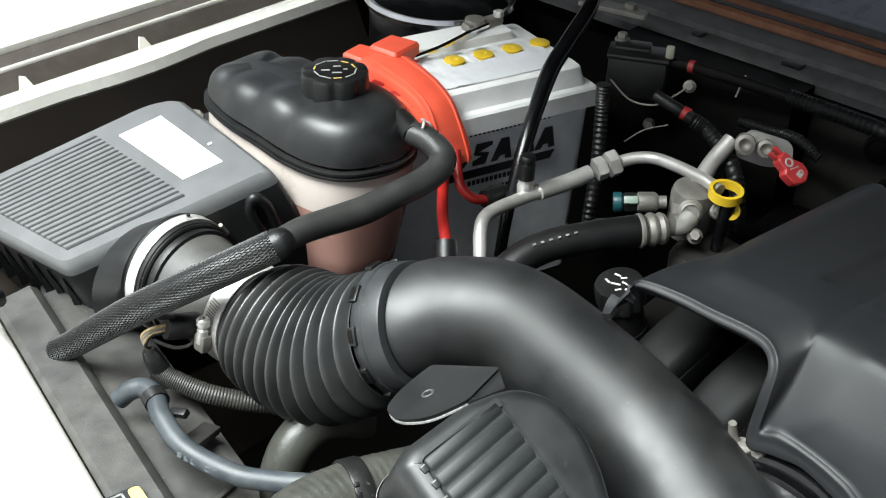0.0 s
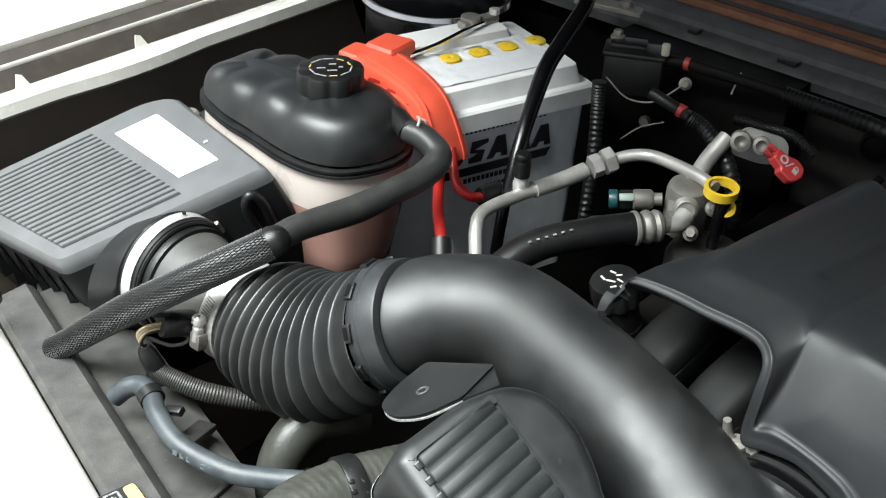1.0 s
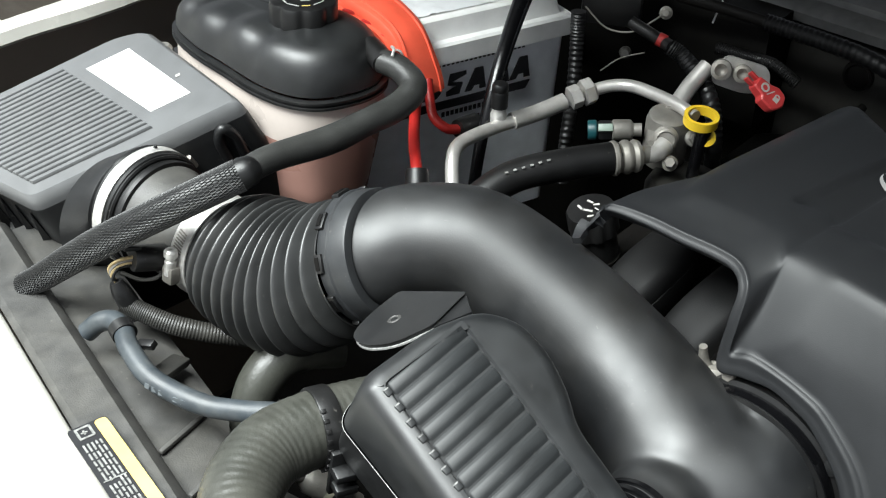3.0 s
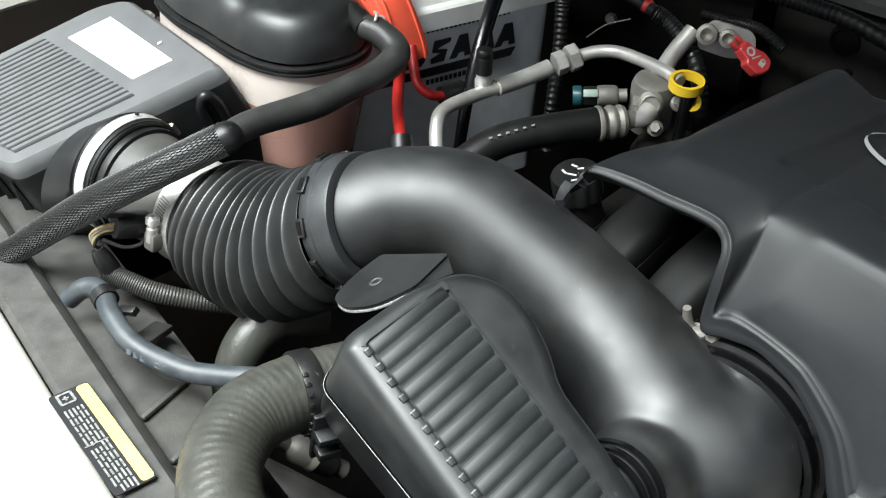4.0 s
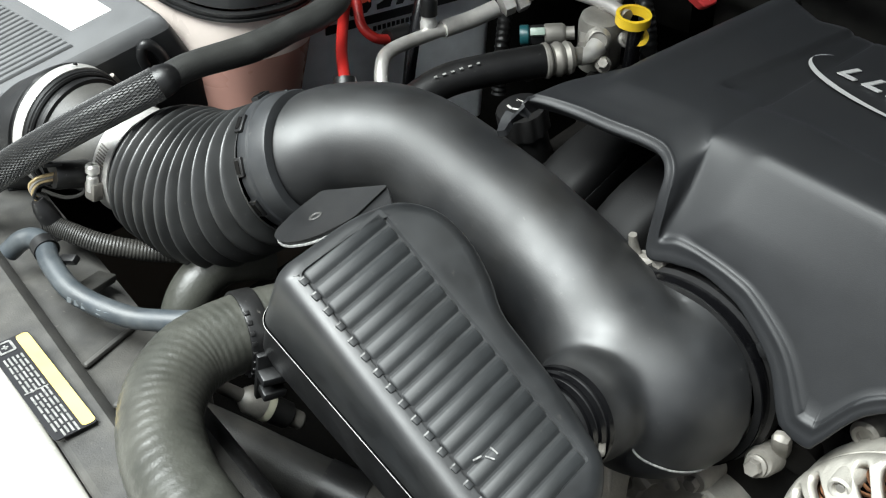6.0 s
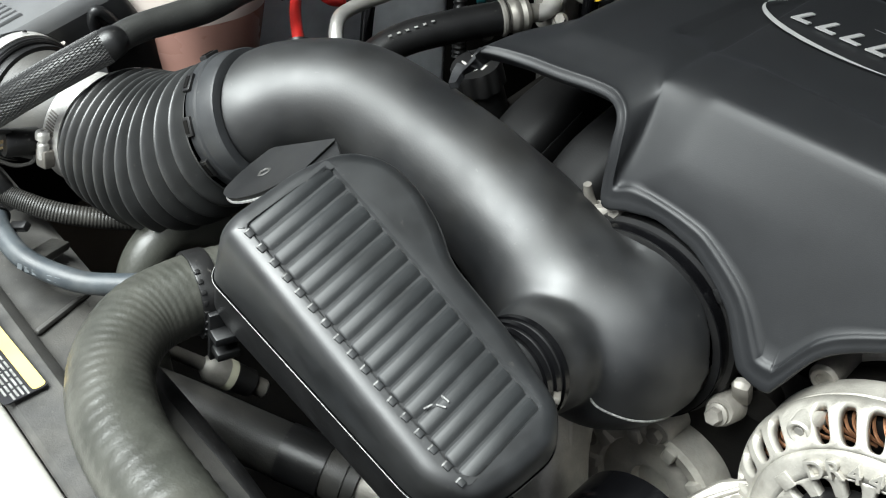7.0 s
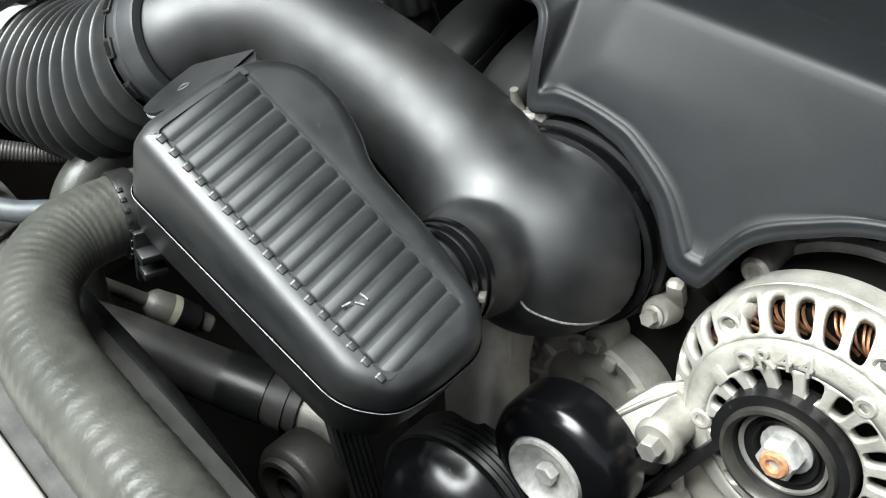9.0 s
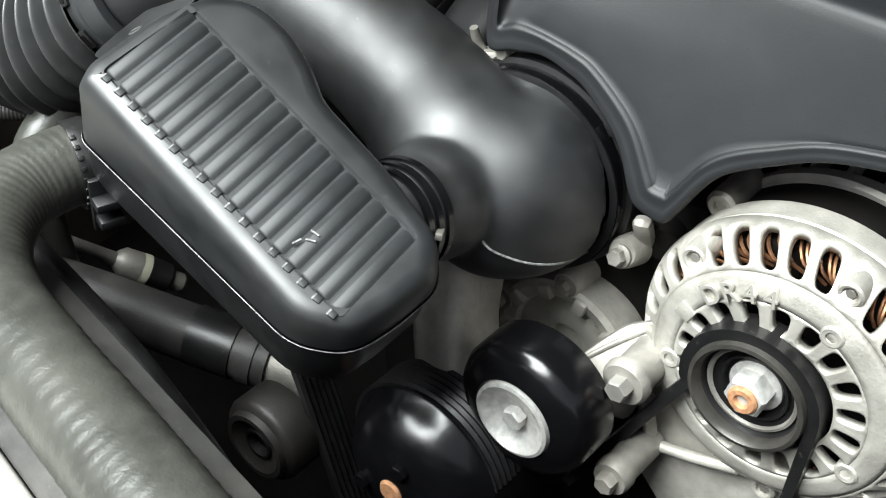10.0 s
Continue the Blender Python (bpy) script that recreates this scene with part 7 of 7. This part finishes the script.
def hose_clip():
    top = thing("hose_clip", (0.37, 0.385, 0.90), "black plastic strap clip round the radiator hose", "clip")
    c, ax = Vector((0.3850, 0.3995, 0.8915)), Vector((1, -0.42, -0.08)).normalized()
    prof = [(0.0228, -0.006), (0.0242, -0.006), (0.0246, -0.005), (0.0246, 0.005), (0.0242, 0.006), (0.0228, 0.006)]
    part("strap", lathe(c, ax, prof, 56, closed=True), rubber, top)
    m = Matrix.Translation(c) @ turn_to(ax)
    front = Vector((-0.45, -0.85, -0.10))
    side = (front - ax * front.dot(ax)).normalized()
    down = ax.cross(side)
    down = down if down.z < 0 else -down
    for k in range(9):
        d = Matrix.Rotation(radians(-70 + 14 * k), 3, ax) @ side
        part("tooth", block(frame_of(c + d * 0.0247 - ax * 0.0045, ax, ax.cross(d)), 0.0030, 0.0026, 0.0020, 0.0004), rubber, top)
    for h, w, n in ((0.006, 0.016, 0.006), (0.018, 0.014, 0.005)):
        part("catch", block(frame_of(c + side * 0.030 + down * h + ax * 0.003, ax, down), w, 0.006, 0.014, 0.0015), satin, top)
    part("tail", block(frame_of(c + side * 0.026 + down * 0.010, ax, down), 0.010, 0.034, 0.004, 0.001), satin, top)
    return top


hose_clip()


dusty_print = material("faded_print", (0.12, 0.135, 0.145), 0.6, spots=0.3, bump=0.0)


def small_hose():
    top = thing("coolant_hose", (0.36, 0.5, 0.87), "thin blue-grey rubber coolant hose with spring clamps", "hose")
    pts = [(0.3560, 0.5900, 0.8740), (0.3625, 0.5830, 0.8825), (0.3670, 0.5740, 0.8860), (0.3650, 0.5610, 0.8868), (0.3570, 0.5440, 0.8855), (0.3520, 0.5150, 0.8805), (0.3600, 0.4800, 0.8765), (0.3720, 0.4550, 0.8780), (0.3860, 0.4300, 0.8820), (0.400, 0.405, 0.885)]
    hose = part("hose", sweep(pts, 0.0068, 20, 10), blue_rubber, top)
    for i, (p, n) in enumerate((((0.3645, 0.5605, 0.8865), (-0.3, -1, -0.1)), ((0.3850, 0.4310, 0.8820), (0.5, -0.9, 0.15)))):
        part("clamp", lathe(p, n, [(0.0070, -0.004), (0.0084, -0.004), (0.0084, 0.004), (0.0070, 0.004)], 28, closed=True), rubber, top, "dark spring clamp")
        part("clamp_tab", block(frame_of(Vector(p) + Vector((-0.004, -0.004, 0.009 if i else -0.009)), (1, 0.5, 0), (0, 0, 1)), 0.005, 0.010, 0.005, 0.001), satin if i else white_print, top)
    for at in ((0.3600, 0.5490, 0.8770), (0.3660, 0.5380, 0.8870)):
        part("clip", block(frame_of(at, (0.2, -0.9, 0.3), (1, 0, 0.4)), 0.014, 0.006, 0.005, 0.001), rubber, top, "dark clip beside the hose")
    for k in range(11):
        if k in (3, 8):
            continue
        p = Vector((0.3517, 0.5140, 0.8800)).lerp(Vector((0.3690, 0.4620, 0.8772)), k / 10) + Vector((-0.0022, 0.0, -0.0006)) * math.sin(math.pi * k / 10)
        part("print_bar", block(frame_of(p + Vector((-0.0064, -0.0018, 0.0010)), (0.3, -0.9, -0.03), (0.25, 0.1, 0.95)), 0.0032, 0.0034, 0.0005, 0), dusty_print, hose)
    return top


small_hose()


def lower_hoses():
    top = thing("lower_hose", (0.42, 0.42, 0.70), "dark lower coolant hose with a clamped end", "hose")
    a, b = Vector((0.3900, 0.4550, 0.7700)), Vector((0.4320, 0.3300, 0.7400))
    part("hose", sweep([a + Vector((-0.02, 0.06, 0.01)), a, a.lerp(b, 0.5), b], [0.0185, 0.0190, 0.0185, 0.0180], 28, 8), dusty_plastic, top)
    ax = (b - a).normalized()
    band(a.lerp(b, 0.90), ax, 0.0180, 0.010, 0.0014, dusty_plastic, "clamp_band", top, "worn dark clamp")
    band(a.lerp(b, 0.72), ax, 0.0184, 0.030, 0.0010, rubber, "sleeve", top)
    part("spigot", lathe(b, ax, [(0.0150, 0), (0.0150, 0.02), (0.0175, 0.024), (0.0175, 0.032), (0, 0.032)], 28), dull_alu, top, "metal spigot")
    return top


lower_hoses()
single("overflow_hose", sweep([(0.356, 0.440, 0.836), (0.3518, 0.4171, 0.8343), (0.3359, 0.3458, 0.8255), (0.3224, 0.2894, 0.809), (0.3095, 0.2445, 0.7937), (0.28, 0.16, 0.76)], 0.0118, 28, 10), rubber, "dark hose passing under the radiator hose", "hose")


def temperature_sensor():
    top = thing("coolant_sensor", (0.45, 0.47, 0.75), "metal coolant sensor with a pale connector", "sensor")
    a, b = Vector((0.4080, 0.5150, 0.7850)), Vector((0.4820, 0.4530, 0.7080))
    ax = (b - a).normalized()
    part("stem", lathe(a, ax, [(0.004, 0), (0.0062, 0.004), (0.0052, 0.010), (0.0065, 0.014), (0.0050, 0.020), (0.0050, 0.060), (0.0075, 0.062), (0.0105, 0.066), (0.0110, 0.078), (0, 0.080)], 28), dull_alu, top)
    part("connector", lathe(a + ax * 0.078, ax, [(0.0106, 0), (0.0112, 0.002), (0.0112, 0.006), (0, 0.006)], 28), pale_clip_plastic, top, "pale cream connector")
    part("boot", lathe(a + ax * 0.084, ax, [(0.0108, 0), (0.0100, 0.016), (0.0080, 0.018), (0, 0.018)], 24), rubber, top)
    part("tip", lathe(a + ax * 0.101, ax, [(0.0072, 0), (0.0068, 0.010), (0.0050, 0.012), (0, 0.012)], 24), dull_alu, top, "grey metal tip")
    return top


temperature_sensor()

# wiring and pieces below the bellows
conduit([(0.389, 0.594, 0.878), (0.396, 0.580, 0.872), (0.408, 0.562, 0.864), (0.428, 0.542, 0.856), (0.45, 0.520, 0.852)], 0.0066, "ribbed black conduit running under the bellows", 52, 0.0004, mat=dusty_plastic)


def sensor_wires():
    top = thing("sensor_wires", (0.38, 0.60, 0.88), "bundle of taped sensor wires with a brass coloured end", "wires")
    part("boot", lathe((0.388, 0.598, 0.894), (0.2, -0.4, -1), [(0, 0), (0.0045, 0), (0.0065, 0.006), (0.0075, 0.016), (0.0060, 0.03), (0, 0.03)], 14), rubber, top)
    for k, m in enumerate((brass_wire, dull_alu, brass_wire, rubber)):
        z = 0.002 * k
        part("wire", sweep([(0.388 + 0.001 * k, 0.598, 0.893), (0.3862, 0.6010 - 0.001 * k, 0.9035 - z), (0.391, 0.5975, 0.9095 - z), (0.4010, 0.5930, 0.9100 - z)], 0.0012, 8, 6), m, top)
    part("tie", sweep([(0.392, 0.597, 0.900), (0.402, 0.588, 0.893), (0.412, 0.582, 0.894), (0.416, 0.584, 0.902)], 0.0014, 8, 6), dusty_plastic, top, "grey wire loop")
    return top


sensor_wires()
# added filler box, its colour standing in for the shade down there
single("fan_shroud", block(pose(0.295, 0.22, 0.58, 0, 0, 0), 0.05, 0.70, 0.20, 0.01), engine_dark, "filler fan shroud low behind the radiator, near-black for shade", "shroud")
single("upper_hose_stub", sweep([(0.470, 0.470, 0.862), (0.440, 0.485, 0.866), (0.415, 0.490, 0.850), (0.402, 0.487, 0.815), (0.398, 0.480, 0.76)], 0.0150, 24, 8), old_rubber, "dusty hose bend below the bellows", "hose")
single("shroud_clip", block(pose(0.3720, 0.5300, 0.8660, 0, 15, 20), 0.040, 0.014, 0.006, 0.002), dusty_plastic, "dusty plastic tab on the shroud edge", "tab")
single("headlamp_clip", sweep([(0.300, 0.735, 0.905), (0.325, 0.720, 0.907), (0.345, 0.715, 0.903), (0.350, 0.718, 0.893)], [0.004, 0.005, 0.006, 0.005], 12, 6), satin, "black headlamp retaining clip in front of the filter box", "clip")
